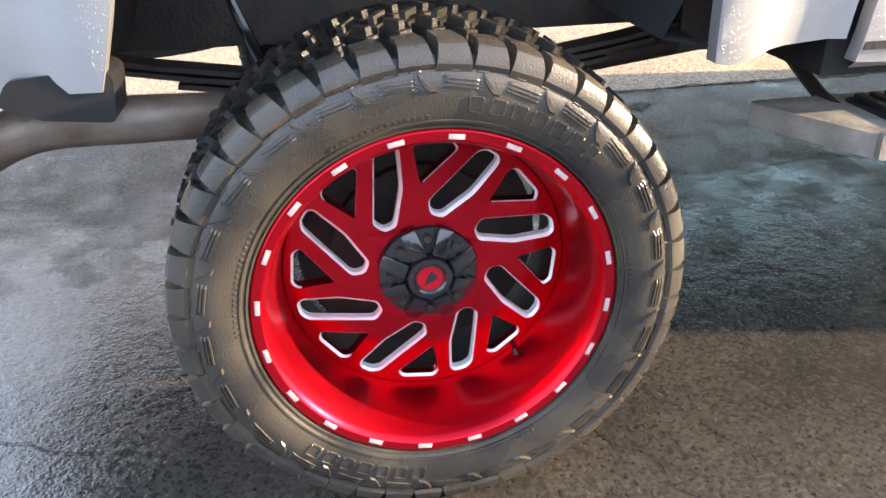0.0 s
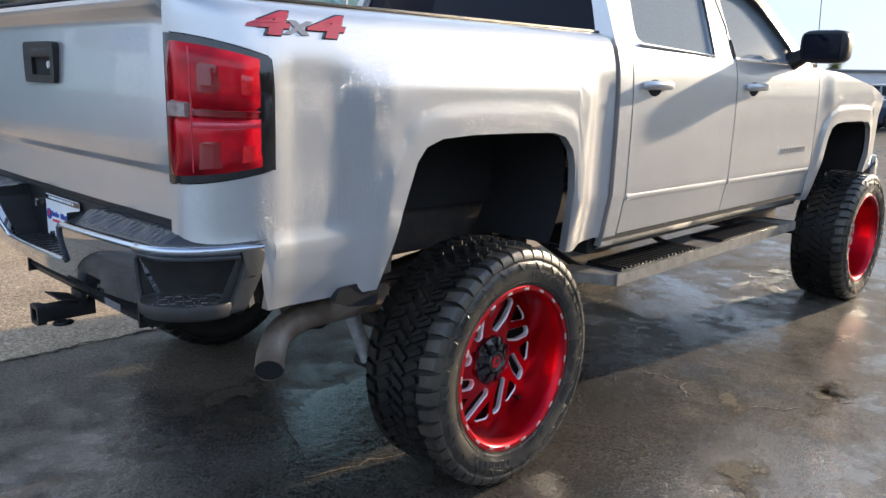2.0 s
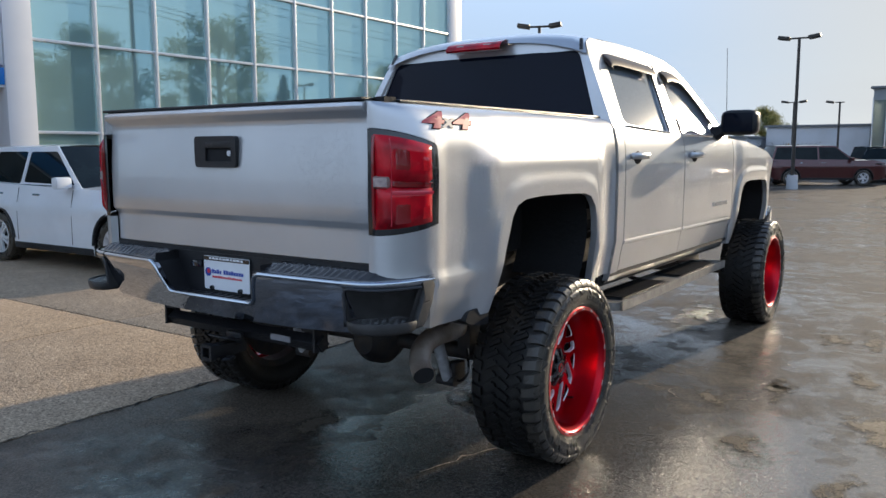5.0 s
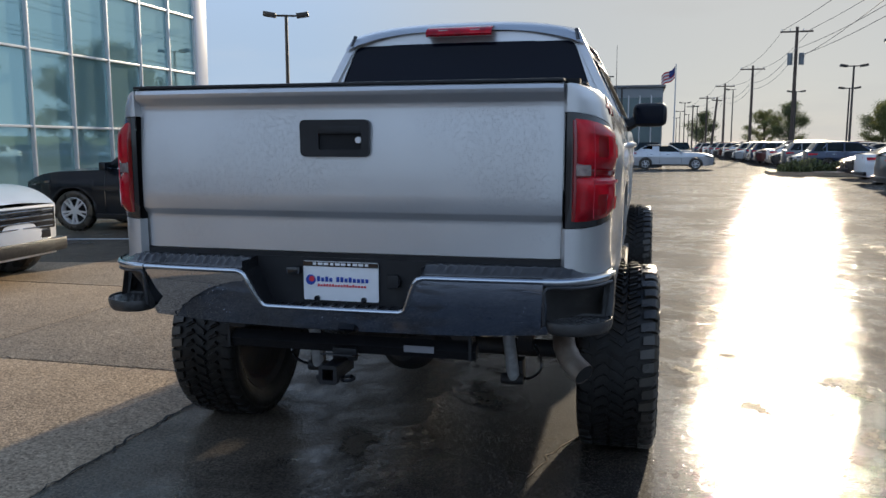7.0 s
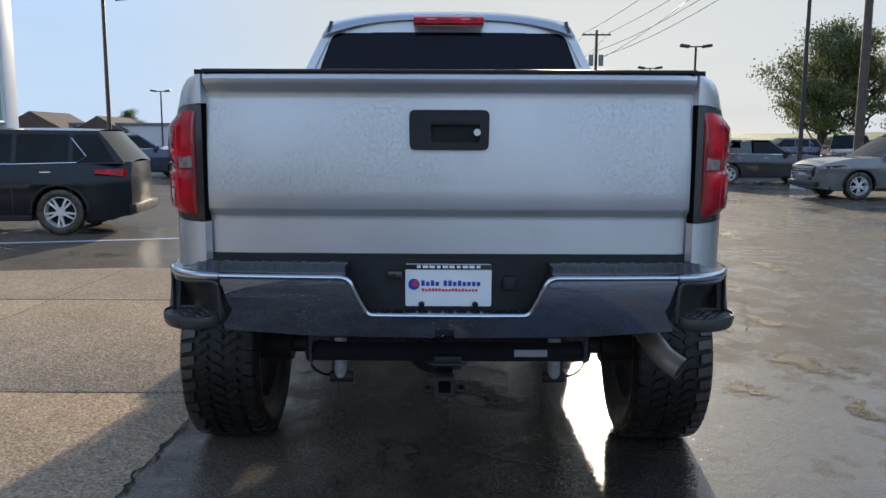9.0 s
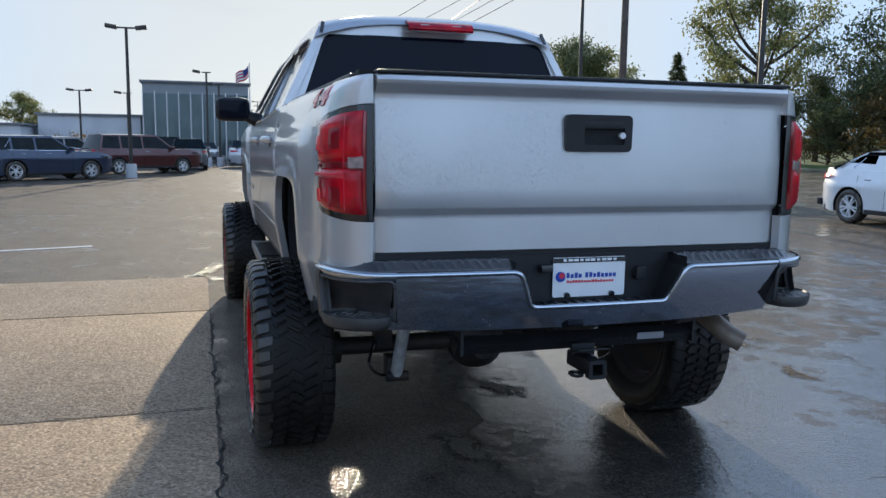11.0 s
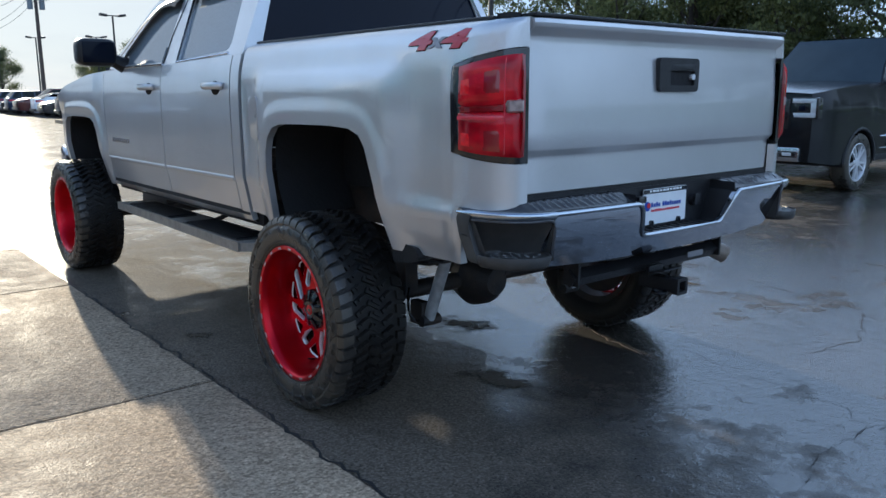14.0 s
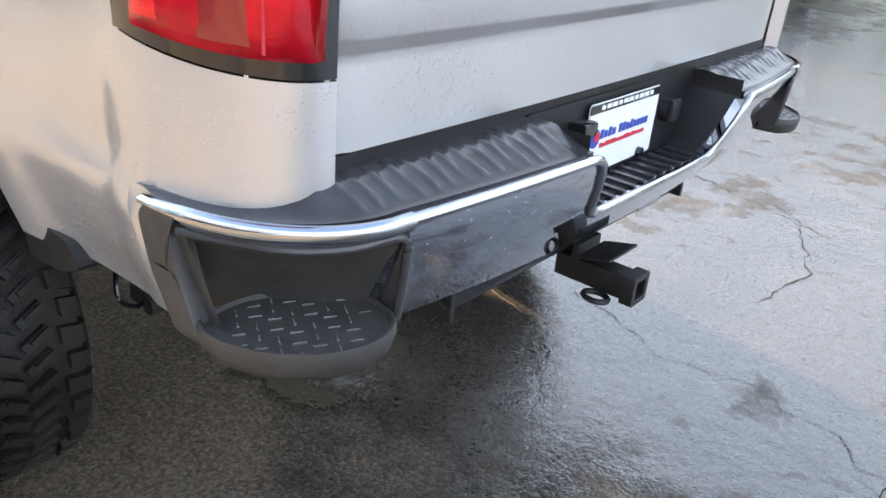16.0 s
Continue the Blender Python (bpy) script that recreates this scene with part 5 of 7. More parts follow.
for s in (1, -1):
    add("frame_rail", lambda bm: box(bm, (1.75, s * 0.46, 0.85), (5.7, 0.07, 0.20), bevel=0.008))

    def spring(bm):
        for k in range(5):
            ln = 0.70 - 0.11 * k
            pts = [(0.02 + ln * t, s * 0.56, 0.69 - 0.018 * k + 0.17 * (ln * t) ** 2) for t in (-1, -0.75, -0.5, -0.25, 0, 0.25, 0.5, 0.75, 1)]
            for a, b in zip(pts, pts[1:]):
                v = Vector(b) - Vector(a)
                box(bm, (Vector(a) + Vector(b)) / 2, (v.length * 1.02, 0.065, 0.011), v.to_track_quat("X", "Z").to_matrix().to_4x4())

    add("leaf_spring", spring)
    for xb in (-0.66, 0.72):
        add("spring_bracket", lambda bm: box(bm, (xb, s * 0.56, 0.80), (0.11, 0.09, 0.20), bevel=0.01))
    add("axle_block", lambda bm: (box(bm, (0.0, s * 0.56, 0.545), (0.13, 0.08, 0.20), bevel=0.01), box(bm, (-0.10, s * 0.54, 0.36), (0.10, 0.05, 0.12), bevel=0.01)))
    sh = add("shock_absorber", lambda bm: rod(bm, (-0.15, s * 0.52, 0.335), (-0.265, s * 0.50, 0.66), 0.03, seg=16), M["shock"], "grey shock absorber")
    bm = bmesh.new()
    rod(bm, (-0.265, s * 0.50, 0.66), (-0.34, s * 0.485, 0.86), 0.014, seg=10)
    part("shock_shaft", bm, M["gloss_black"], sh)
    bm = bmesh.new()
    rod(bm, (-0.148, s * 0.46, 0.325), (-0.148, s * 0.57, 0.325), 0.028, seg=12)
    part("shock_eye", bm, M["steel_dark"], sh)
    add("brake_hose", lambda bm: tube(bm, curve_pts([(-0.12, s * 0.62, 0.50), (-0.17, s * 0.66, 0.40), (-0.15, s * 0.60, 0.335), (-0.10, s * 0.52, 0.33)], 6), 0.007, 6), M["gloss_black"])
    # wheelhouse liners
    for arch, x0, x1, name in ((ARCH_R, -0.55, 0.56, "rear_liner"), (ARCH_F, 3.28, 4.37, "front_liner")):
        bm = bmesh.new()
        pts = [(x0 - 0.0, 0.80)] + [(u + (0.02 if u > (x0 + x1) / 2 else -0.02), v + 0.02) for u, v in arch] + [(x1, 0.80)]
        sheet(bm, len(pts) - 1, 4, lambda i, j: (pts[i][0], s * (0.965 - 0.42 * j / 4), pts[i][1]))
        box(bm, ((x0 + x1) / 2, s * 0.55, 1.165), (x1 - x0, 0.02, 0.43))
        part(name, bm, M["dark_void"], truck)
    # plastic piece behind the rear arch
    bm = bmesh.new()
    plate(bm, rounded([(-0.52, 0.838), (-0.496, 0.825), (-0.505, 0.745), (-0.62, 0.757), (-0.685, 0.785), (-0.66, 0.825)], 0.012, 2), [], lambda u, v, d: (u, s * (0.985 - d), v), 0.10)
    part("arch_flap", bm, M["black_plastic"], truck)
    # running board
    bm = bmesh.new()
    plate(bm, rounded([(0.76, 0.76), (3.0, 0.76), (3.08, 1.0), (0.90, 1.028)], 0.03, 3), [], lambda u, v, d: (u, s * v, 0.622 - d), 0.05)
    rb = part("running_board", bm, M["board_edge"], truck, "worn metal running board with black ribbed pads")
    bm = bmesh.new()
    box(bm, (2.05, s * 0.80, 0.765), (2.45, 0.22, 0.11), bevel=0.01)
    part("inner_rocker", bm, M["dark_void"], truck)
    for x0, x1 in ((1.0, 1.78), (2.05, 2.85)):
        bm = bmesh.new()
        plate(bm, rounded([(x0 - 0.03, 0.80), (x1 + 0.01, 0.80), (x1 + 0.01, 1.008), (x0 - 0.03, 1.008)], 0.02, 3), [], lambda u, v, d: (u, s * v, 0.627 - d), 0.012)
        part("tread_pad", bm, M["black_plastic"], rb)
        for k in range(int((x1 - x0) / 0.036)):
            bm = bmesh.new()
            box(bm, (x0 + 0.036 * k, s * 0.905, 0.627), (0.018, 0.19, 0.022))
            part("rib", bm, M["black_plastic"], rb)
    bm = bmesh.new()
    for x0, x1 in ((0.90, 3.07),):
        plate(bm, rounded([(x0, 0.572), (x1, 0.572), (x1, 0.628), (x0, 0.628)], 0.008, 2), [], lambda u, v, d: (u, s * (1.036 - 0.012 * (u - 0.9) - d), v), 0.016)
    part("edge_bar", bm, M["board_edge"], rb, "worn dull metal edge")
    for x in (0.95, 1.8, 2.65):
        bm = bmesh.new()
        tube(bm, [(x, s * 0.5, 0.72), (x, s * 0.75, 0.62), (x, s * 0.90, 0.592)], 0.016, 8)
        part("bracket", bm, M["steel_dark"], rb)

add("rear_axle", lambda bm: (rod(bm, (0.015, -0.95, R_TYRE), (0.015, 0.95, R_TYRE), 0.045, seg=16)))
add("differential", lambda bm: spin(bm, [(0.0, -0.16), (0.07, -0.15), (0.13, -0.08), (0.155, 0.0), (0.13, 0.08), (0.07, 0.15), (0.0, 0.16)], 24, Matrix.Translation((0.0, 0.06, R_TYRE)) @ Matrix.Rotation(math.pi / 2, 4, "Z")))
add("drive_shaft", lambda bm: rod(bm, (0.1, 0.05, 0.46), (2.2, 0.05, 0.72), 0.045, seg=14))
add("front_axle", lambda bm: (rod(bm, (AXLE_F, -0.95, R_TYRE), (AXLE_F, 0.95, R_TYRE), 0.05, seg=14), box(bm, (AXLE_F - 0.1, 0, 0.52), (0.6, 1.0, 0.16), bevel=0.02)))
add("gearbox", lambda bm: box(bm, (2.4, 0, 0.80), (0.9, 0.45, 0.25), bevel=0.06))
add("fuel_tank", lambda bm: box(bm, (1.4, 0.27, 0.80), (1.3, 0.30, 0.22), bevel=0.05))
add("cross_member", lambda bm: (box(bm, (-0.95, 0, 0.79), (0.10, 1.0, 0.12), bevel=0.02), box(bm, (-0.3, 0, 0.86), (0.08, 0.95, 0.10)), box(bm, (0.9, 0, 0.80), (0.1, 0.95, 0.1))))
add("spare_tyre", lambda bm: spin(bm, [(0.14, -0.09), (0.30, -0.11), (0.36, -0.07), (0.365, 0.07), (0.30, 0.11), (0.14, 0.09)], 40, Matrix.Translation((-0.62, 0.0, 0.80)) @ Matrix.Rotation(math.pi / 2, 4, "X")), M["rubber"])


def pipe(bm):
    tube(bm, curve_pts([(2.2, -0.25, 0.72), (1.0, -0.30, 0.74), (0.35, -0.34, 0.78), (0.05, -0.40, 0.77), (-0.15, -0.58, 0.63), (-0.34, -0.70, 0.66), (-0.52, -0.79, 0.69), (-0.68, -0.81, 0.695), (-0.78, -0.825, 0.665), (-0.84, -0.862, 0.618), (-0.882, -0.912, 0.585)], 6), 0.046, 16, caps=False)


ex = add("exhaust_pipe", pipe, M["exhaust"], "bent stained steel exhaust pipe")
# dark plug in the mouth stands in for the shade inside the pipe
bm = bmesh.new()
rod(bm, (-0.867, -0.894, 0.597), (-0.8812, -0.9106, 0.5858), 0.043, seg=16)
part("pipe_bore", bm, M["dark_void"], ex)
add("muffler", lambda bm: tube(bm, [(1.2, -0.30, 0.74), (1.25, -0.30, 0.74), (1.75, -0.28, 0.73), (1.8, -0.28, 0.73)], [0.05, 0.11, 0.11, 0.05], 16), M["exhaust"])

# tow hitch
hitch = add("tow_hitch", lambda bm: (tube(bm, [(-1.06, -0.52, 0.70), (-1.06, 0.52, 0.70)], 0.035, 4), box(bm, (-1.06, 0.50, 0.74), (0.08, 0.012, 0.14)), box(bm, (-1.06, -0.50, 0.74), (0.08, 0.012, 0.14))), M["black_plastic"], "black tow hitch receiver")
bm = bmesh.new()
sq = [(-0.029, -0.029), (0.029, -0.029), (0.029, 0.029), (-0.029, 0.029)]
plate(bm, rounded(sq, 0.006, 2), [[(u * 0.72, v * 0.72) for u, v in sq]], lambda u, v, d: (-1.245 + d, 0.012 + u, 0.625 + v), 0.20)
part("receiver_tube", bm, M["black_plastic"], hitch)
bm = bmesh.new()
plate(bm, rounded([(u * 1.25, v * 1.25) for u, v in sq], 0.01, 2), [[(u * 0.74, v * 0.74) for u, v in sq]], lambda u, v, d: (-1.25 + d, 0.012 + u, 0.625 + v), 0.03)
part("receiver_collar", bm, M["black_plastic"], hitch)
for s in (1, -1):
    bm = bmesh.new()
    tube(bm, [Vector((-1.14 + 0.03 * math.cos(a) - 0.03, 0.012 + s * (0.05 + 0.022 * math.sin(a)), 0.592)) for a in [2 * math.pi * k / 14 for k in range(15)]], 0.007, 6)
    part("chain_loop", bm, M["black_plastic"], hitch)
bm = bmesh.new()
box(bm, (-1.15, 0.0, 0.678), (0.085, 0.13, 0.006), Matrix.Rotation(radians(14), 4, "Y"), bevel=0.002)
box(bm, (-1.095, 0.0, 0.668), (0.02, 0.10, 0.05), bevel=0.004)
part("hitch_bracket", bm, M["black_plastic"], hitch)
bm = bmesh.new()
box(bm, (-1.098, -0.30, 0.705), (0.004, 0.12, 0.026))
part("hitch_label", bm, M["decal_grey"], hitch)


# --- the glass-fronted showroom
FY = 12.2
MX = [4.42 + 1.366 * k for k in range(11)]
MZ = [0.16, 1.885, 3.60, 5.25, 6.9, 8.5]


def showroom():
    b = thing("showroom", "two-storey car showroom with a white-framed glass front", "building")
    rows = [(i, j) for i in range(10) for j in range(5)]
    for i, j in rows:
        bm = bmesh.new()
        box(bm, ((MX[i] + MX[i + 1]) / 2, FY, (MZ[j] + MZ[j + 1]) / 2), (1.31, 0.012, MZ[j + 1] - MZ[j] - 0.05))
        part("pane", bm, M["facade_glass"], b, "green-tinted reflecting pane")
    for x in MX:
        bm = bmesh.new()
        box(bm, (x, FY - 0.03, 4.33), (0.06, 0.12, 8.34), bevel=0.006)
        part("mullion", bm, M["mullion"], b)
    for z in MZ:
        bm = bmesh.new()
        box(bm, (11.25, FY - 0.03, z), (13.7, 0.10, 0.055), bevel=0.006)
        part("transom", bm, M["mullion"], b)
    # white end wall, pillar, fascia with its blue band
    for name, c, s_, key in (("end_wall", (18.42, FY + 2.0, 4.4), (0.62, 4.2, 8.8), "white_panel"), ("side_wall", (18.6, FY + 11, 4.4), (0.25, 14, 8.8), "white_panel"), ("pillar", (4.12, FY - 0.05, 4.4), (0.53, 0.5, 8.8), "white_panel"), ("plinth", (11.2, FY, 0.08), (14.2, 0.2, 0.16), "mullion"), ("roof_edge", (11.2, FY - 0.05, 8.75), (14.6, 0.6, 0.45), "white_panel"), ("roof", (7, FY + 9, 9.0), (24, 18, 0.2), "white_panel"), ("back_wall", (5, FY + 8, 4.2), (27, 0.2, 8.4), "white_panel")):
        bm = bmesh.new()
        box(bm, c, s_, bevel=0.008)
        part(name, bm, M[key], b)
    for k in range(4):
        for j in range(3):
            bm = bmesh.new()
            box(bm, (2.37 - 2.96 * k, FY - 0.12, 3.40 + 1.8 * j + 0.55), (2.945, 0.30, 1.785 if j else 1.785), bevel=0.006)
            part("fascia_panel", bm, M["white_panel"], b, "white cladding panel")
        bm = bmesh.new()
        box(bm, (2.37 - 2.96 * k, FY - 0.12, 2.86), (2.955, 0.31, 0.30), bevel=0.006)
        part("blue_band", bm, M["blue_panel"], b, "blue cladding band")
    bm = bmesh.new()
    box(bm, (-2.1, FY + 0.55, 2.69), (11.9, 1.6, 0.05))
    part("soffit", bm, M["white_panel"], b)
    # recessed entrance glazing
    for k in range(7):
        x = 3.32 - 1.6 * k
        bm = bmesh.new()
        box(bm, (x, FY + 1.2, 1.35), (0.06, 0.1, 2.62), bevel=0.005)
        part("entrance_post", bm, M["mullion"], b)
        for z0, z1 in ((0.12, 1.70), (1.74, 2.62)):
            bm = bmesh.new()
            box(bm, (x - 0.8, FY + 1.2, (z0 + z1) / 2), (1.54, 0.012, z1 - z0))
            part("entrance_pane", bm, M["entrance_glass"], b, "clear dark entrance pane")
    for z in (0.10, 1.72, 2.63):
        bm = bmesh.new()
        box(bm, (-1.5, FY + 1.2, z), (9.7, 0.09, 0.05))
        part("entrance_rail", bm, M["mullion"], b)
    bm = bmesh.new()
    box(bm, (3.85, FY + 0.65, 1.35), (0.05, 1.1, 2.7))
    part("entrance_cheek", bm, M["white_panel"], b)
    bm = bmesh.new()
    box(bm, (-1.5, FY + 4.5, 0.06), (10.5, 6.6, 0.1))
    part("inner_floor", bm, M["white_panel"], b)


M["entrance_glass"] = glass("entrance_glass", (0.35, 0.5, 0.48))
showroom()


def slab_house(name, label, x0, x1, y0, y1, h, key, windows=0, fence=0.0):
    b = thing(name, label, "building")
    for n_, c, s_ in (("wall", ((x0 + x1) / 2, (y0 + y1) / 2, h / 2), (x1 - x0, y1 - y0, h)), ("roof", ((x0 + x1) / 2, (y0 + y1) / 2, h + 0.08), (x1 - x0 + 0.4, y1 - y0 + 0.4, 0.18))):
        bm = bmesh.new()
        box(bm, c, s_, bevel=0.02)
        part(n_, bm, M[key if n_ == "wall" else "far_trim"], b)
    for k in range(windows):
        y = y0 + (y1 - y0) * (k + 0.5) / windows
        bm = bmesh.new()
        box(bm, (x0 - 0.02, y, h * 0.46), (0.06, (y1 - y0) / windows - 0.16, h * 0.80))
        w = part("window", bm, M["far_glass"], b, "dark reflecting window")
        bm = bmesh.new()
        box(bm, (x0 - 0.06, y + (y1 - y0) / windows / 2, h * 0.46), (0.06, 0.07, h * 0.86))
        part("window_post", bm, M["mullion"], b)
    return b


M["far_trim"] = mat("grey_roof_edge", (0.16, 0.17, 0.18), 0.6, vary=0.1, scale=1)
M["far_glass"] = mat("far_glass", (0.10, 0.14, 0.15), 0.06, 0.4, vary=0.3, scale=0.6)
M["far_white"] = mat("far_white_wall", (0.55, 0.56, 0.58), 0.6, vary=0.12, scale=0.7)
M["far_grey"] = mat("far_grey_wall", (0.22, 0.24, 0.25), 0.5, vary=0.15, scale=0.5)
M["brick_far"] = mat("far_brown_roof", (0.10, 0.07, 0.055), 0.8, vary=0.3, scale=1.2)
slab_house("glass_office", "grey two-storey building with a tall glass front", 64.4, 78, -2.6, 5.6, 6.1, "far_grey", windows=9)
slab_house("low_workshop", "long low white workshop building", 66, 84, 5.9, 13.5, 3.4, "far_white", windows=0)
slab_house("low_store", "long low white store building", 62, 74, 14.0, 60, 2.5, "far_white", windows=0)


def gable_house(x, y, w, d, h, ridge):
    b = thing("gabled_house", "white gabled house with a dark roof", "house", Matrix.Translation((x, y, 0)), group="far houses")
    bm = bmesh.new()
    box(bm, (0, 0, h / 2), (d, w, h))
    part("wall", bm, M["far_white"], b)
    bm = bmesh.new()
    v = [bm.verts.new(p) for p in ((-d / 2 - 0.3, -w / 2 - 0.3, h), (-d / 2 - 0.3, w / 2 + 0.3, h), (-d / 2 - 0.3, 0, ridge), (d / 2 + 0.3, -w / 2 - 0.3, h), (d / 2 + 0.3, w / 2 + 0.3, h), (d / 2 + 0.3, 0, ridge))]
    for f in ((0, 1, 2), (3, 5, 4), (0, 2, 5, 3), (1, 4, 5, 2), (0, 3, 4, 1)):
        bm.faces.new([v[i] for i in f])
    part("roof", bm, M["brick_far"], b)
    for k in (-1, 0, 1):
        bm = bmesh.new()
        box(bm, (-d / 2 - 0.02, k * w * 0.3, h * 0.5), (0.06, w * 0.14, h * 0.4))
        part("window", bm, M["far_glass"], b)


gable_house(62, 32.6, 4.6, 6, 2.1, 3.5)
gable_house(64, 28.2, 3.6, 6, 2.0, 3.2)

# --- poles, lamps, wires, flag
M["wood_pole"] = mat("weathered_pole_wood", (0.12, 0.09, 0.07), 0.85, vary=0.35, scale=5, bump=0.4, bump_scale=30)
M["pole_metal"] = mat("dark_pole_metal", (0.05, 0.045, 0.04), 0.5, 0.3, vary=0.2, scale=3)


def street_lamp(x, y, h, turn=0.0, heads=2):
    b = thing("street_lamp", "dark metal car-park lamp post with box heads", "street lamp", Matrix.Translation((x, y, 0)) @ Matrix.Rotation(radians(turn), 4, "Z"), group="car-park lamps")
    bm = bmesh.new()
    rod(bm, (0, 0, 0), (0, 0, h), 0.075, 0.055, 10)
    part("post", bm, M["pole_metal"], b)
    bm = bmesh.new()
    rod(bm, (0, 0, 0), (0, 0, 0.55), 0.22, 0.2, 14)
    part("footing", bm, M["far_white"], b)
    bm = bmesh.new()
    box(bm, (0, 0, h), (0.08, 0.9 if heads == 2 else 0.5, 0.06))
    part("arm", bm, M["pole_metal"], b)
    for q in ((1, -1) if heads == 2 else (1,)):
        bm = bmesh.new()
        box(bm, (0, q * 0.55, h + 0.03), (0.34, 0.42, 0.14), Matrix.Rotation(q * 0.15, 4, "X"), bevel=0.02)
        part("lamp_head", bm, M["pole_metal"], b)


def utility_pole(x, y, h, arm=2.4, transformers=False, lean=0.0):
    b = thing("utility_pole", "weathered wooden utility pole with a cross arm", "utility pole", Matrix.Translation((x, y, 0)) @ Matrix.Rotation(lean, 4, "X"), group="utility poles along the road")
    bm = bmesh.new()
    rod(bm, (0, 0, 0), (0, 0, h), 0.17, 0.11, 10)
    part("post", bm, M["wood_pole"], b)
    bm = bmesh.new()
    box(bm, (0.12, 0, h - 0.35), (0.1, arm, 0.12))
    a = part("cross_arm", bm, M["wood_pole"], b)
    for k in (-0.45, -0.2, 0.2, 0.45):
        bm = bmesh.new()
        rod(bm, (0.12, k * arm, h - 0.3), (0.12, k * arm, h - 0.12), 0.035, 0.025, 8)
        part("insulator", bm, M["far_white"], a)
    if transformers:
        for q in (1, -1):
            bm = bmesh.new()
            rod(bm, (0.0, q * 0.42, h - 2.9), (0.0, q * 0.42, h - 2.0), 0.2, seg=14)
            part("transformer", bm, M["far_grey"], b, "grey transformer can")


POLES = [(24.7, -14.7, 12.0, False), (64.2, -12.5, 10.5, True), (84, -11.8, 9.4, False), (106, -11.2, 9.2, False), (130, -10.8, 9.0, False), (160, -10.4, 9.0, False)]
for x, y, h, tr in POLES:
    utility_pole(x, y, h, 2.4, tr)
utility_pole(97, -9.0, 7.0, 1.2, False, 0.08)
for x, y, h, turn, heads in ((21.6, 10.75, 5.8, 20, 2), (20.8, -10.9, 6.9, 0, 2), (36, -12.2, 6.0, 0, 2), (48, -13.0, 6.0, 0, 2), (62, -16.0, 5.6, 0, 2), (90, -10.6, 7.4, 0, 1), (44.5, 0.9, 5.4, 0, 1), (45.5, 0.2, 4.8, 0, 1), (52, 8.6, 4.6, 0, 2), (50, 5.6, 4.4, 0, 1), (72, -14, 6, 0, 2), (110, -6.5, 7, 0, 2), (124, -9, 7.2, 0, 1), (140, -7.2, 7, 0, 2), (155, -9.4, 7, 0, 1), (176, -8.0, 7, 0, 2), (30, 4.0, 5.8, 0, 2), (58, 22, 5, 0, 2), (13.1, -12.0, 11.0, 0, 2)):
    street_lamp(x, y, h, turn, heads)


def wire(a, b, sag):
    pts = []
    for k in range(15):
        t = k / 14
        p = Vector(a) * (1 - t) + Vector(b) * t
        p.z -= sag * 4 * t * (1 - t)
        pts.append(p)
    bm = bmesh.new()
    tube(bm, pts, 0.018, 4)
    ob = part("power_line", bm, M["pole_metal"])
    tagged(ob, "thin dark power line hung between utility poles", "power line", "power lines")


line_poles = [(-30, -19.0, 12.6), (24.7, -14.7, 12.0), (64.2, -12.5, 10.5), (84, -11.8, 9.4), (106, -11.2, 9.2), (130, -10.8, 9.0), (160, -10.4, 9.0)]
for (ax, ay, ah), (bx, by, bh) in zip(line_poles, line_poles[1:]):
    for off, dz in ((-1.0, -0.2), (1.0, -0.2), (0.1, -1.7), (0.1, -2.3)):
        wire((ax + 0.1, ay + off, ah + dz), (bx + 0.1, by + off, bh + dz), 0.5 if dz > -1 else 0.7)
wire((13.1, -12, 10.5), (64.2, -12.5, 8.0), 0.8)

fl = thing("flag_pole", "tall metal pole with a small striped flag", "flag pole", Matrix.Translation((97, -4.7, 0)))
bm = bmesh.new()
rod(bm, (0, 0, 0), (0, 0, 11.0), 0.10, 0.06, 10)
part("post", bm, M["far_white"], fl)
M["flag_red"] = mat("flag_red", (0.45, 0.04, 0.05), 0.8, vary=0.2, scale=2)
M["flag_white"] = mat("flag_white", (0.7, 0.7, 0.7), 0.8, vary=0.1, scale=2)
M["flag_blue"] = mat("flag_blue", (0.03, 0.05, 0.2), 0.8, vary=0.2, scale=2)


def flag_pt(u, v):
    # u along the fly, v down the hoist; the cloth hangs and curls
    return (0.25 * math.sin(u * 5 + v), 0.1 + 1.55 * u, 10.7 - 1.35 * v - 1.15 * u - 0.15 * math.sin(u * 6))


for k in range(7):
    bm = bmesh.new()
    u0 = 0.42 if k < 4 else 0.0
    sheet(bm, 12, 2, lambda i, j: flag_pt(u0 + (1 - u0) * i / 12, (k + j / 2) / 7))
    part("stripe", bm, M["flag_red"] if k % 2 == 0 else M["flag_white"], fl)
bm = bmesh.new()
sheet(bm, 6, 6, lambda i, j: flag_pt(0.42 * i / 6, 4 / 7 * j / 6))
part("canton", bm, M["flag_blue"], fl)


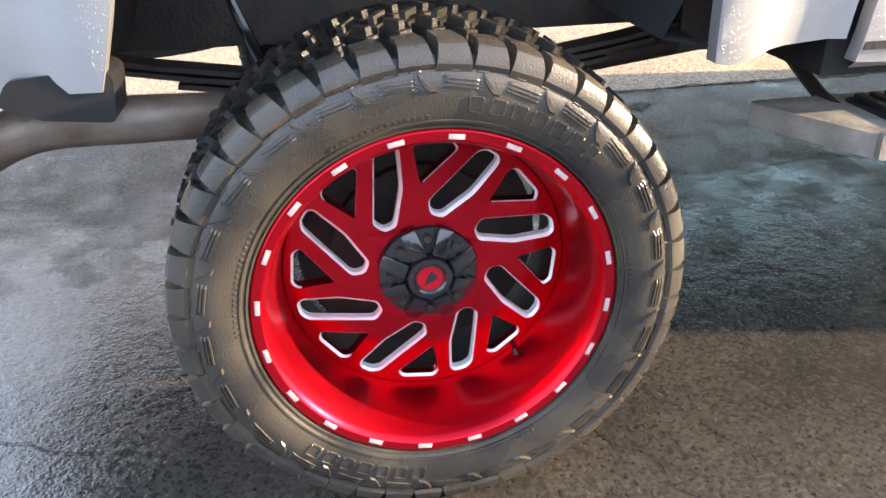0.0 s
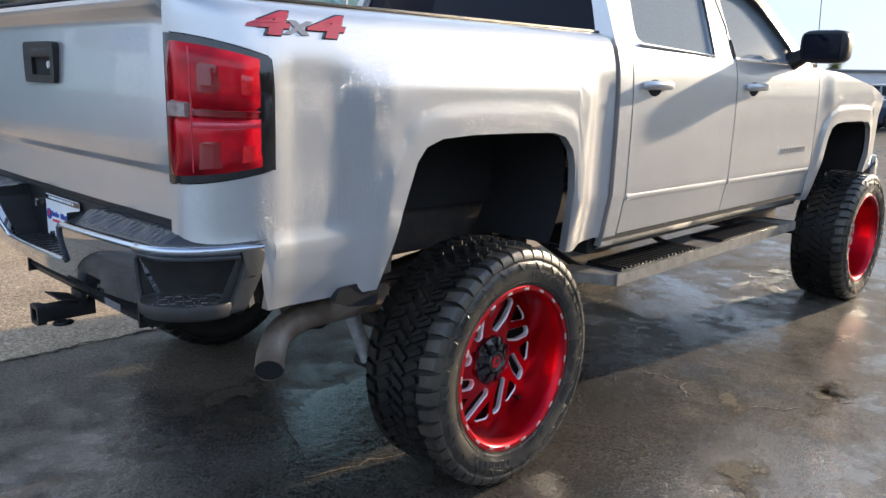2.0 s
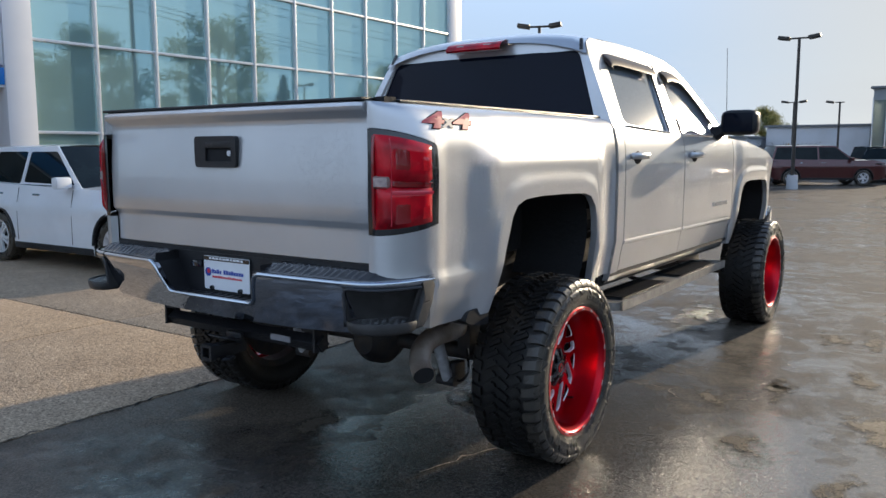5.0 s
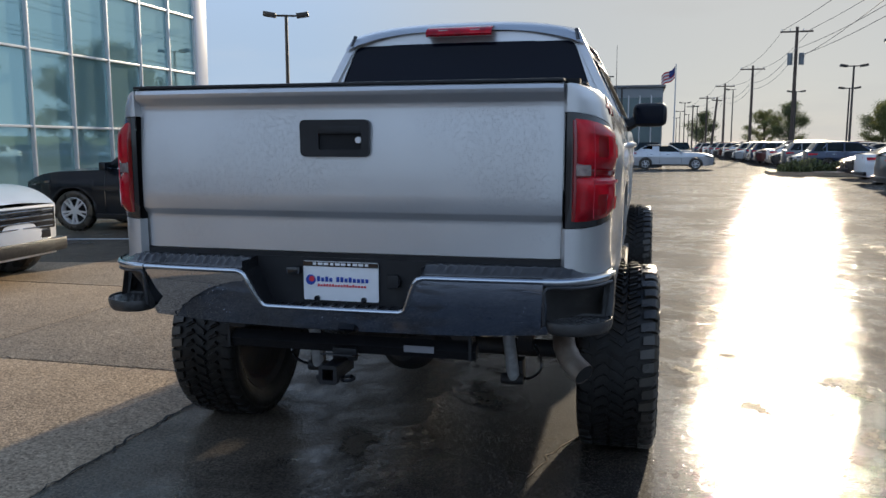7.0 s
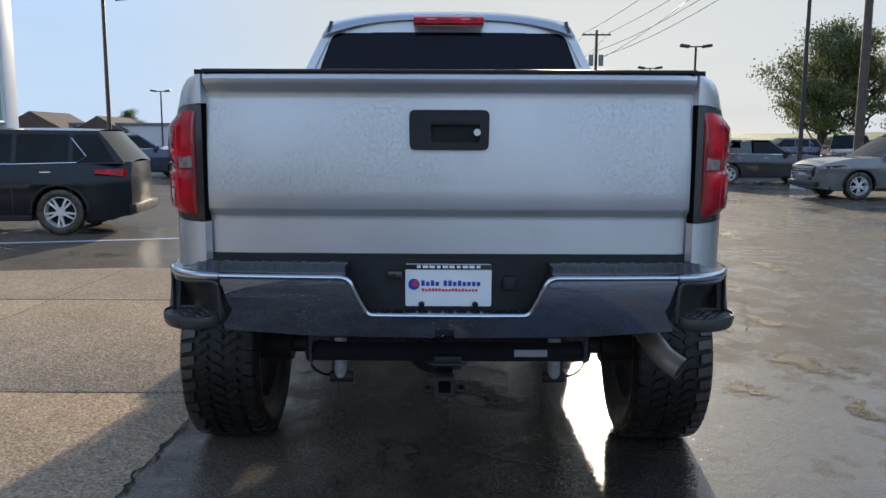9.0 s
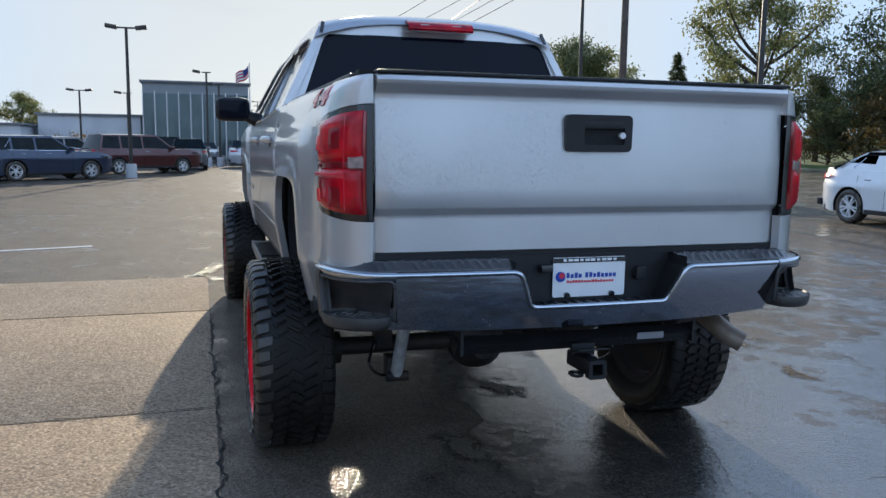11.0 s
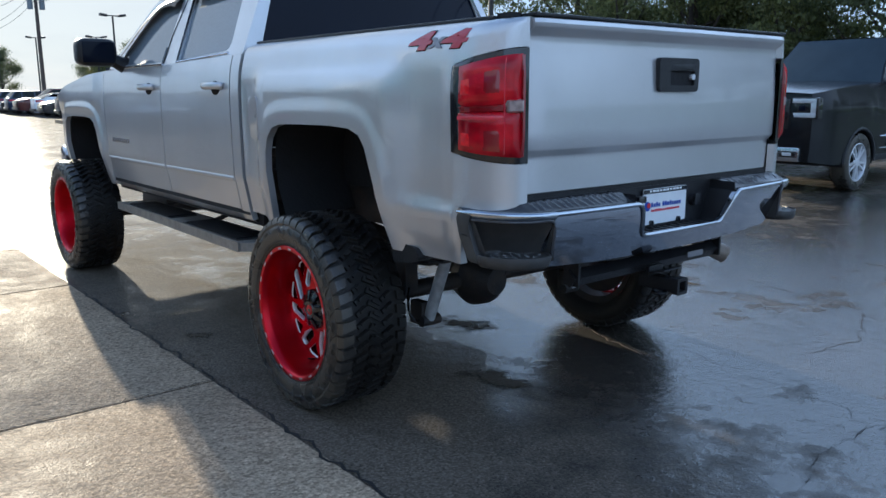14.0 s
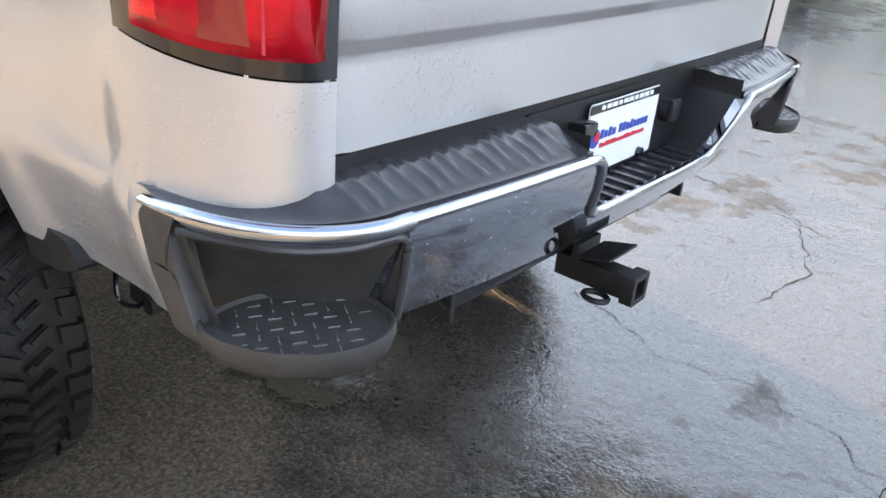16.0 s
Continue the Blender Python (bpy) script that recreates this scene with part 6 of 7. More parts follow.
# --- parked vehicles
def build_car(name, label, category, m, body, kind="suv", L=4.65, W=1.84, H=1.62, base=2.73, tyre=0.35, rim="milled", group="", glass_key="car_glass", shift=0.0):
    """A parked vehicle, nose towards +x, standing at z = 0 with its middle at the origin."""
    c = thing(name, label, category, m, group)
    hw, xr, xf = W / 2, shift - base / 2, shift + base / 2
    if kind == "pickup":
        xr, xf = -base / 2 - 0.15, base / 2 - 0.15
    nose, tail = L / 2, -L / 2
    hood_z = {"suv": 1.00, "sedan": 0.93, "van": 1.10, "pickup": 1.46}[kind]
    belt_z = {"suv": 1.05, "sedan": 0.98, "van": 1.08, "pickup": 1.56}[kind]
    deck_z = {"suv": 1.10, "sedan": 1.09, "van": 1.08, "pickup": 1.42}[kind]
    low = {"suv": 0.22, "sedan": 0.22, "van": 0.26, "pickup": 0.42}[kind]
    scuttle = {"suv": 0.78, "sedan": 0.72, "van": 1.15, "pickup": 0.95}[kind]
    roof_f = {"suv": 0.02, "sedan": -0.02, "van": 0.35, "pickup": 0.30}[kind]
    roof_r = {"suv": -1.82, "sedan": -1.32, "van": -2.1, "pickup": -0.95}[kind]
    back = {"suv": -2.20, "sedan": -2.08, "van": -2.32, "pickup": -1.10}[kind]
    ra = tyre + 0.055

    def plan(x):
        run = 0.55 if kind == "pickup" else 0.80
        e = max(0.0, (abs(x) - (L / 2 - run)) / run)
        return hw * (1 - (0.12 if kind == "pickup" else 0.30) * e ** 2.4)

    def topz(x):
        if x > scuttle:
            t = (x - scuttle) / (nose - scuttle)
            return belt_z + (hood_z - belt_z) * t - (0.06 if kind == "pickup" else 0.17) * (max(0.0, t - 0.45) / 0.55) ** 2
        if x < back:
            return deck_z
        return belt_z + (deck_z - belt_z) * smooth((scuttle - x) / (scuttle - back))

    def lowz(x):
        z = low + 0.06 * max(0.0, (abs(x) - L / 2 + 0.5) / 0.5)
        for xc in (xr, xf):
            if abs(x - xc) < ra:
                z = max(z, tyre + math.sqrt(ra * ra - (x - xc) ** 2))
        return z

    xs = set(round(tail + L * i / 46, 4) for i in range(47))
    for xc in (xr, xf):
        xs |= {round(xc + ra * math.cos(math.pi * k / 14), 4) for k in range(15)} | {round(xc - ra - 0.004, 4), round(xc + ra + 0.004, 4)}
    xs = sorted(xs)
    bm = bmesh.new()
    R = 9
    rings = {}
    for s in (1, -1):
        def f(i, j):
            x = xs[i]
            a, b = lowz(x), topz(x)
            t = j / R
            z = a + (b - a) * t
            zz = (z - low) / (belt_z - low)
            w = plan(x) - 0.05 * max(0, 0.3 - zz) - 0.07 * max(0.0, zz - 0.72) / 0.28 + (0.012 if 0.62 < zz < 0.75 else 0.0)
            return (x, s * w, z)
        rings[s] = sheet(bm, len(xs) - 1, R, f)
    # bonnet and deck, nose and tail
    for i in range(len(xs) - 1):
        prev = None
        for i2 in (i, i + 1):
            a, b = rings[1][i2][R], rings[-1][i2][R]
            row = [a] + [bm.verts.new((a.co.x, a.co.y * (1 - k / 3.5) if k < 7 else b.co.y, a.co.z + 0.035 * math.sin(math.pi * k / 7))) for k in range(1, 7)] + [b]
            if prev:
                for k in range(7):
                    bm.faces.new((prev[k], prev[k + 1], row[k + 1], row[k]))
            prev = row
    for i in (0, len(xs) - 1):
        d = -0.07 if i == 0 else 0.09
        prev = None
        for j in range(R + 1):
            a, b = rings[1][i][j], rings[-1][i][j]
            bulge = math.sin(math.pi * min(1, 0.15 + 0.75 * j / R))
            row = [a] + [bm.verts.new((a.co.x + d * bulge * math.sin(math.pi * k / 6) ** 0.6, a.co.y + (b.co.y - a.co.y) * k / 6, a.co.z)) for k in range(1, 6)] + [b]
            if prev:
                for k in range(6):
                    bm.faces.new((prev[k], prev[k + 1], row[k + 1], row[k]))
            prev = row
    bmesh.ops.remove_doubles(bm, verts=bm.verts[:], dist=0.0008)
    part("body", bm, body, c, angle=38)
    # greenhouse
    top_w, bot_w = hw * 0.70, hw - 0.085

    def gy(z):
        return bot_w + (top_w - bot_w) * (z - belt_z) / (H - belt_z)

    e = 0.05
    out = [(scuttle + 0.05, belt_z - 0.02), (roof_f, H - 0.03), (roof_r, H - 0.05), (back, deck_z - 0.02)]
    splits = {"suv": [-0.60, -1.42], "sedan": [-0.62], "van": [-0.35, -1.35], "pickup": [-0.30]}[kind]
    edges = [None] + splits + [None]
    holes = []
    z0, z1 = belt_z + 0.035, H - 0.105
    for q in range(len(edges) - 1):
        def xa(z, which):
            t = (z - belt_z) / (H - belt_z)
            if which == "f":
                return scuttle + (roof_f - scuttle) * t - 0.10
            return back + (roof_r - back) * t + 0.09
        a0, a1 = (xa(z0, "f"), xa(z1, "f")) if edges[q] is None else (edges[q] - 0.035, edges[q] - 0.035)
        b0, b1 = (xa(z0 + 0.02, "r"), xa(z1, "r")) if edges[q + 1] is None else (edges[q + 1] + 0.035, edges[q + 1] + 0.035)
        holes.append(rounded([(a0, z0), (a1, z1), (b1, z1), (b0, z0 + 0.02)], 0.03, 2))
    for s in (1, -1):
        bm = bmesh.new()
        plate(bm, out, holes, lambda u, v, d: (u, s * (gy(v) - d), v), 0.03)
        fr = part("window_frame", bm, body, c)
        for h in holes:
            bm = bmesh.new()
            plate(bm, h, [], lambda u, v, d: (u, s * (gy(v) - 0.008 - d), v), 0.004)
            part("side_window", bm, M[glass_key], fr)
    bm = bmesh.new()
    sheet(bm, 8, 8, lambda i, j: (roof_f + (roof_r - roof_f) * i / 8, gy(H - 0.04) * (-1 + j / 4), H - 0.045 + 0.045 * (1 - abs(-1 + j / 4) ** 3) * (0.6 + 0.4 * math.sin(math.pi * i / 8))))
    part("roof", bm, body, c)
    bm = bmesh.new()
    sheet(bm, 4, 8, lambda i, j: (scuttle + 0.02 + (roof_f - scuttle) * i / 4 + 0.06 * (1 - (-1 + j / 4) ** 2), (bot_w + (top_w - bot_w) * i / 4 - 0.005) * (-1 + j / 4), belt_z + (H - 0.04 - belt_z) * i / 4))
    part("windscreen", bm, M[glass_key], c)
    bm = bmesh.new()
    sheet(bm, 4, 8, lambda i, j: (back + (roof_r - back) * i / 4 - 0.04 * (1 - (-1 + j / 4) ** 2), (bot_w + (top_w - bot_w) * i / 4 - 0.005) * (-1 + j / 4), deck_z + (H - 0.05 - deck_z) * i / 4))
    part("rear_window", bm, M[glass_key], c)
    # lamps, grille, bumpers
    for s in (1, -1):
        bm = bmesh.new()
        if kind == "pickup":
            box(bm, (nose - 0.03, s * (hw - 0.22), hood_z - 0.25), (0.12, 0.38, 0.29), bevel=0.025)
        else:
            sheet(bm, 10, 4, lambda i, j: (nose + 0.03 - 0.62 * (i / 10) ** 1.6, s * (plan(nose + 0.03 - 0.62 * (i / 10) ** 1.6 - 0.05) * (0.62 + 0.38 * min(1, i / 5)) + 0.012), hood_z - 0.235 + 0.09 * i / 10 + (0.085 - 0.05 * i / 10) * (j / 4 - 0.5)))
        lamp = part("headlight", bm, M["gloss_black"], c, "headlight unit")
        if kind == "pickup":
            # clear strips in the shape of a C, open towards the grille, and a square projector between them
            for dy, dz, wy, wz in ((-0.01, 0.095, 0.33, 0.06), (-0.01, -0.095, 0.33, 0.06), (0.12, 0.0, 0.07, 0.14)):
                bm = bmesh.new()
                box(bm, (nose + 0.034, s * (hw - 0.22 + dy), hood_z - 0.25 + dz), (0.014, wy, wz), bevel=0.006)
                part("lamp_strip", bm, M["head_lens"], lamp, "clear lamp strip")
            bm = bmesh.new()
            box(bm, (nose + 0.034, s * (hw - 0.26), hood_z - 0.25), (0.02, 0.09, 0.075), bevel=0.01)
            part("projector", bm, M["tint"], lamp, "dark projector lens")
        if kind != "pickup":
            bm = bmesh.new()
            tube(bm, [(nose + 0.035 - 0.62 * q ** 1.6, s * (plan(nose - 0.02 - 0.62 * q ** 1.6) * (0.62 + 0.38 * min(1, q * 2)) + 0.014), hood_z - 0.255 + 0.09 * q) for q in (0.05, 0.25, 0.45, 0.65)], 0.012, 6)
            part("lamp_strip", bm, M["head_lens"], lamp, "bright lamp strip")
        bm = bmesh.new()
        if kind in ("pickup", "van"):
            box(bm, (tail - 0.0, s * (hw - 0.15), deck_z - 0.22), (0.08, 0.15, 0.42), bevel=0.02)
        else:
            sheet(bm, 10, 4, lambda i, j: (tail - 0.035 + 0.50 * (i / 10) ** 1.5, s * (plan(tail + 0.5 * (i / 10) ** 1.5) * (0.60 + 0.40 * min(1, i / 4)) - 0.035 * (j / 4) + 0.006), deck_z - 0.20 + 0.05 * i / 10 + (0.15 - 0.09 * i / 10) * (j / 4 - 0.3)))
        part("tail_light", bm, M["lens_red"], c, "red tail light")
        bm = bmesh.new()
        box(bm, (scuttle - 0.18, s * (hw + 0.06), belt_z + 0.07), (0.12, 0.22, 0.15), bevel=0.035)
        part("door_mirror", bm, M["chrome"] if kind == "pickup" else body, c)
        for k, xq in enumerate((-0.05, -0.95)):
            bm = bmesh.new()
            box(bm, (xq - 0.12, s * (hw - 0.045), belt_z - 0.10), (0.17, 0.03, 0.028), bevel=0.006)
            part("door_handle", bm, M["chrome"], c)
        for xq in (scuttle - 0.12, splits[0], back + 0.75):
            bm = bmesh.new()
            tube(bm, [(xq, s * (hw - 0.052), belt_z - 0.02), (xq + 0.01, s * (hw - 0.0), belt_z - 0.25), (xq, s * (hw - 0.003), low + 0.12)], 0.005, 4)
            part("door_seam", bm, M["gloss_black"], c)
        if kind in ("suv", "sedan"):
            # bright line under and behind the side windows, dark arch lining
            bm = bmesh.new()
            zt = H - 0.16
            tube(bm, [(scuttle - 0.15, s * (gy(belt_z + 0.02) + 0.006), belt_z + 0.02), (-0.6, s * (gy(belt_z + 0.02) + 0.006), belt_z + 0.02), (back + 0.68, s * (gy(belt_z + 0.04) + 0.006), belt_z + 0.045), (back + 0.55, s * (gy(belt_z + 0.14) + 0.006), belt_z + 0.14), (back + 0.78, s * (gy(zt) + 0.006), zt)], 0.011, 5)
            part("window_trim", bm, M["chrome"], c, "bright window trim")
        for xc in (xr, xf):
            bm = bmesh.new()
            tube(bm, [(xc + (ra + 0.012) * math.cos(q * math.pi / 12), s * (plan(xc) - 0.012), tyre + (ra + 0.012) * math.sin(q * math.pi / 12)) for q in range(13)], 0.026 if kind != "sedan" else 0.012, 6)
            part("arch_trim", bm, M["black_plastic"] if kind != "sedan" else body, c)
            bm = bmesh.new()
            spin(bm, [(ra, 0.0), (ra, 0.30)], 20, Matrix.Translation((xc, s * (plan(xc) - 0.02) - (0.30 if s > 0 else 0.0), tyre)), -0.1, math.pi + 0.1)
            part("arch_liner", bm, M["dark_void"], c)
        bm = bmesh.new()
        box(bm, ((xr + xf) / 2, s * (hw - 0.03), low + 0.045), (base - 2 * ra - 0.02, 0.06, 0.09), bevel=0.015)
        part("sill", bm, M["black_plastic"], c)
    bm = bmesh.new()
    gh = 0.40 if kind == "pickup" else 0.24
    box(bm, (nose + 0.035, 0, hood_z - 0.19 - gh / 2 + (0.06 if kind == "pickup" else 0)), (0.08, W * 0.60, gh), bevel=0.02)
    g = part("grille", bm, M["gloss_black"], c, "dark grille with bright bars")
    for k in range(4 if kind != "pickup" else 3):
        bm = bmesh.new()
        zz = hood_z - (0.15 if kind == "pickup" else 0.19) - gh * (k + 0.5) / (4 if kind != "pickup" else 3)
        box(bm, (nose + 0.075, 0, zz), (0.02, W * 0.54, 0.016 if kind != "pickup" else 0.05), bevel=0.004)
        part("grille_bar", bm, M["chrome"], g)
    for x, d in ((nose + 0.03, 1), (tail - 0.02, -1)):
        bm = bmesh.new()
        box(bm, (x, 0, low + 0.16), (0.12, W * 0.78, 0.20 if kind == "pickup" else 0.15), bevel=0.03)
        part("bumper", bm, M["chrome"] if kind == "pickup" else M["black_plastic"], c)
    if kind == "pickup":
        for s in (1, -1):
            bm = bmesh.new()
            box(bm, (nose + 0.095, s * (W * 0.31), low + 0.165), (0.012, 0.24, 0.085), bevel=0.004)
            fog = part("fog_recess", bm, M["gloss_black"], c)
            bm = bmesh.new()
            box(bm, (nose + 0.103, s * (W * 0.31), low + 0.165), (0.01, 0.13, 0.045), bevel=0.004)
            part("fog_lamp", bm, M["head_lens"], fog)
            for zq in (0.78, 0.60):
                bm = bmesh.new()
                tube(bm, [(xf - ra - 0.12, s * (hw + 0.004), zq), (xr + ra + 0.1, s * (hw + 0.004), zq + 0.01)], 0.014, 5)
                part("side_trim", bm, M["chrome"], c, "bright side strip")
    else:
        bm = bmesh.new()
        box(bm, (nose + 0.045, 0, low + 0.30), (0.05, W * 0.52, 0.10), bevel=0.015)
        part("lower_grille", bm, M["gloss_black"], c)
    bm = bmesh.new()
    box(bm, (0, 0, low + 0.06), (L - 0.5, W - 0.22, 0.12))
    part("underbody", bm, M["dark_void"], c)
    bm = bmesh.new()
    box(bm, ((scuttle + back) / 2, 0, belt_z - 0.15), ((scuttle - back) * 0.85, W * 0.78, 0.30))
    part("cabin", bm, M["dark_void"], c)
    # wheels
    for xc in (xr, xf):
        for s in (1, -1):
            wm = Matrix.Translation((xc, s * (hw - 0.02), tyre)) @ Matrix.Rotation(0 if s < 0 else math.pi, 4, "Z")
            bm = bmesh.new()
            spin(bm, [(tyre * 0.66, 0.0), (tyre * 0.72, -0.012), (tyre * 0.90, -0.016), (tyre * 0.97, -0.004), (tyre, 0.03), (tyre, 0.18), (tyre * 0.95, 0.21), (tyre * 0.6, 0.2)], 36, wm)
            w = part("tyre", bm, M["rubber"], c)
            bm = bmesh.new()
            spin(bm, [(tyre * 0.67, 0.0), (tyre * 0.64, -0.006), (tyre * 0.60, 0.02), (tyre * 0.58, 0.12)], 36, wm)
            for k in range(10):
                a = 2 * math.pi * k / 10 + (0.12 if k % 2 else -0.12)
                box(bm, (0, 0, 0), (tyre * 0.56, 0.03, 0.032), wm @ Matrix.Rotation(-a, 4, "Y") @ Matrix.Translation((tyre * 0.33, 0.02, 0)))
            spin(bm, [(0.0, 0.0), (0.06, 0.0), (0.075, 0.03)], 16, wm)
            part("rim", bm, M[rim], w, "bright alloy rim")
            bm = bmesh.new()
            spin(bm, [(0.0, 0.09), (tyre * 0.57, 0.09)], 24, wm)
            part("brake", bm, M["dark_void"], w)
    return c


M["car_glass"] = mat("car_glass", (0.010, 0.016, 0.018), 0.03, spec=0.14, vary=0.5, scale=3)
M["pickup_glass"] = mat("pickup_glass", (0.03, 0.04, 0.045), 0.03, spec=0.5, vary=0.3, scale=2)
M["head_lens"] = mat("headlight_lens", (0.65, 0.67, 0.70), 0.12, 0.35, coat=1.0, vary=0.2, scale=60)
M["p_white"] = paint("white_paint", (0.78, 0.79, 0.80), 0.0, 0.3, 0.1)
M["p_dark"] = paint("dark_grey_paint", (0.018, 0.022, 0.028), 0.3, 0.25, 0.1)
M["p_black"] = paint("black_paint", (0.008, 0.009, 0.011), 0.1, 0.2, 0.15)
M["p_silver"] = paint("light_silver_paint", (0.50, 0.52, 0.55), 0.5, 0.3, 0.1)
M["p_maroon"] = paint("maroon_paint", (0.07, 0.012, 0.012), 0.3, 0.3, 0.1)
M["p_grey"] = paint("mid_grey_paint", (0.16, 0.16, 0.165), 0.5, 0.3, 0.1)
M["p_dark2"] = paint("charcoal_paint", (0.035, 0.037, 0.042), 0.4, 0.3, 0.1)
M["p_blue"] = paint("dark_blue_paint", (0.02, 0.035, 0.075), 0.4, 0.3, 0.1)

for key in ("p_black", "p_dark"):
    M[key].node_tree.nodes["Principled BSDF"].inputs["Coat Weight"].default_value = 0.15
    M[key].node_tree.nodes["Principled BSDF"].inputs["Specular IOR Level"].default_value = 0.25


def at(x, y, heading):
    return Matrix.Translation((x, y, 0)) @ Matrix.Rotation(radians(heading), 4, "Z")


build_car("parked_suv", "white compact sport utility car parked on the concrete", "car", at(2.92, 7.50, -88), M["p_white"], "suv", L=4.45, base=2.62, shift=0.2)
build_car("parked_suv", "dark grey compact sport utility car parked by the showroom", "car", at(8.75, 7.2, 97), M["p_dark"], "suv", L=4.5, base=2.52)
build_car("parked_sedan", "white sedan with bright alloy wheels", "car", at(7.45, -11.9, 180), M["p_white"], "sedan", L=4.95, W=1.87, H=1.47, base=2.98, tyre=0.34)
build_car("parked_pickup", "black pickup truck with a chrome grille and bumper", "pickup truck", at(3.0, -10.75, 90), M["p_black"], "pickup", L=5.9, W=2.05, H=2.28, base=3.68, tyre=0.42, glass_key="pickup_glass")
far = {}
far["sedan"] = build_car("far_sedan", "pale silver sedan parked across the lot", "car", at(45, -2.7, -90), M["p_silver"], "sedan", L=4.8, W=1.85, H=1.45, base=2.8, tyre=0.33, group="cars in the far lot")
far["suv"] = build_car("far_suv", "dark sport utility car parked in the lot", "car", at(28.4, 6.9, -55), M["p_blue"], "suv", group="cars in the far lot")
far["van"] = build_car("far_van", "maroon minivan parked in the lot", "car", at(34.8, 3.9, -60), M["p_maroon"], "van", L=5.1, W=1.95, H=1.75, base=3.0, tyre=0.34, group="cars in the far lot")
far["sedan2"] = build_car("far_sedan", "dark grey fastback sedan parked in the lot", "car", at(23.9, -10.9, -87), M["p_dark2"], "sedan", L=4.95, W=1.87, H=1.52, base=2.85, tyre=0.33, group="cars in the far lot")
far["suv2"] = build_car("far_suv", "grey sport utility car parked in the lot", "car", at(40.5, 1.9, 0), M["p_grey"], "suv", group="cars in the far lot")
far["white"] = build_car("far_sedan", "white sedan parked in the lot", "car", at(28.9, -11.4, -87), M["p_white"], "sedan", L=4.8, W=1.85, H=1.45, base=2.8, tyre=0.33, group="cars in the far lot")
rnd = random.Random(11)
keys = ["suv", "sedan", "suv2", "sedan2", "white", "van", "suv", "sedan2"]
k = 0
copy_thing(far["suv2"], at(16.9, -11.6, 93))
for x, y, h in ((33.5, 8.6, -60), (30.5, 9.8, -60), (37.5, 7.2, -60), (36.5, 10.5, -60), (43, 5.5, -70), (46.5, 3.2, 0), (25.5, 11.5, -60), (41, 9.5, -60), (52, -1.5, 180), (55, 1.0, 180), (60, -3.8, 180), (33.6, -12.0, 90), (38, -14.5, 170), (33, -18.5, 160), (29, -19, 160), (25, -17.5, 150)):
    copy_thing(far[keys[k % 8]], at(x, y, h))
    k += 1
for i in range(26):
    x = 41 + 3.1 * i
    copy_thing(far[keys[(k + i) % 8]], at(x, -11.6 + rnd.uniform(-0.3, 0.3) + 0.03 * i, 90 + rnd.uniform(-4, 4) if i % 2 else -90))
for i in range(16):
    copy_thing(far[keys[(k + 3 * i) % 8]], at(43 + 5.0 * i, -19.5, 90))

# planter island with low shrubs
bm = bmesh.new()
plate(bm, rounded([(36.0, -11.4), (40.0, -11.4), (40.0, -7.2), (36.4, -7.0)], 0.8, 5), [], lambda u, v, d: (u, v, 0.16 - d), 0.17)
tagged(part("kerbed_island", bm, M["concrete"]), "kerbed planting island in the car park", "kerb", kind="structure")



# --- trees, shrubs and the grass bank
def leaf_mat(name, base, dark):
    m = mat(name, base, 0.6, vary=0.5, scale=0.8, dark=dark)
    n, l = m.node_tree.nodes, m.node_tree.links
    b = n["Principled BSDF"]
    g, hs, mr = n.new("ShaderNodeNewGeometry"), n.new("ShaderNodeHueSaturation"), n.new("ShaderNodeMapRange")
    mr.inputs[3].default_value, mr.inputs[4].default_value = 0.55, 1.5
    src = b.inputs["Base Color"].links[0].from_socket
    l.new(g.outputs["Random Per Island"], mr.inputs[0])
    l.new(mr.outputs[0], hs.inputs["Value"])
    l.new(src, hs.inputs["Color"])
    l.new(hs.outputs["Color"], b.inputs["Base Color"])
    tr, mx = n.new("ShaderNodeBsdfTranslucent"), n.new("ShaderNodeMixShader")
    l.new(hs.outputs["Color"], tr.inputs["Color"])
    mx.inputs[0].default_value = 0.5
    l.new(b.outputs[0], mx.inputs[1])
    l.new(tr.outputs[0], mx.inputs[2])
    l.new(mx.outputs[0], n["Material Output"].inputs["Surface"])
    return m


M["leaf"] = leaf_mat("leaf_green", (0.20, 0.20, 0.065), (0.10, 0.12, 0.045))
M["leaf_dark"] = leaf_mat("leaf_dark_green", (0.145, 0.16, 0.065), (0.075, 0.095, 0.042))
M["leaf_autumn"] = leaf_mat("leaf_autumn", (0.16, 0.10, 0.03), (0.08, 0.07, 0.02))
M["bark"] = mat("bark", (0.075, 0.058, 0.045), 0.9, vary=0.4, scale=6, bump=0.6, bump_scale=25)
M["grass"] = mat("grass", (0.11, 0.16, 0.03), 0.8, vary=0.45, scale=1.5, bump=0.5, bump_scale=20, dark=(0.05, 0.09, 0.02))


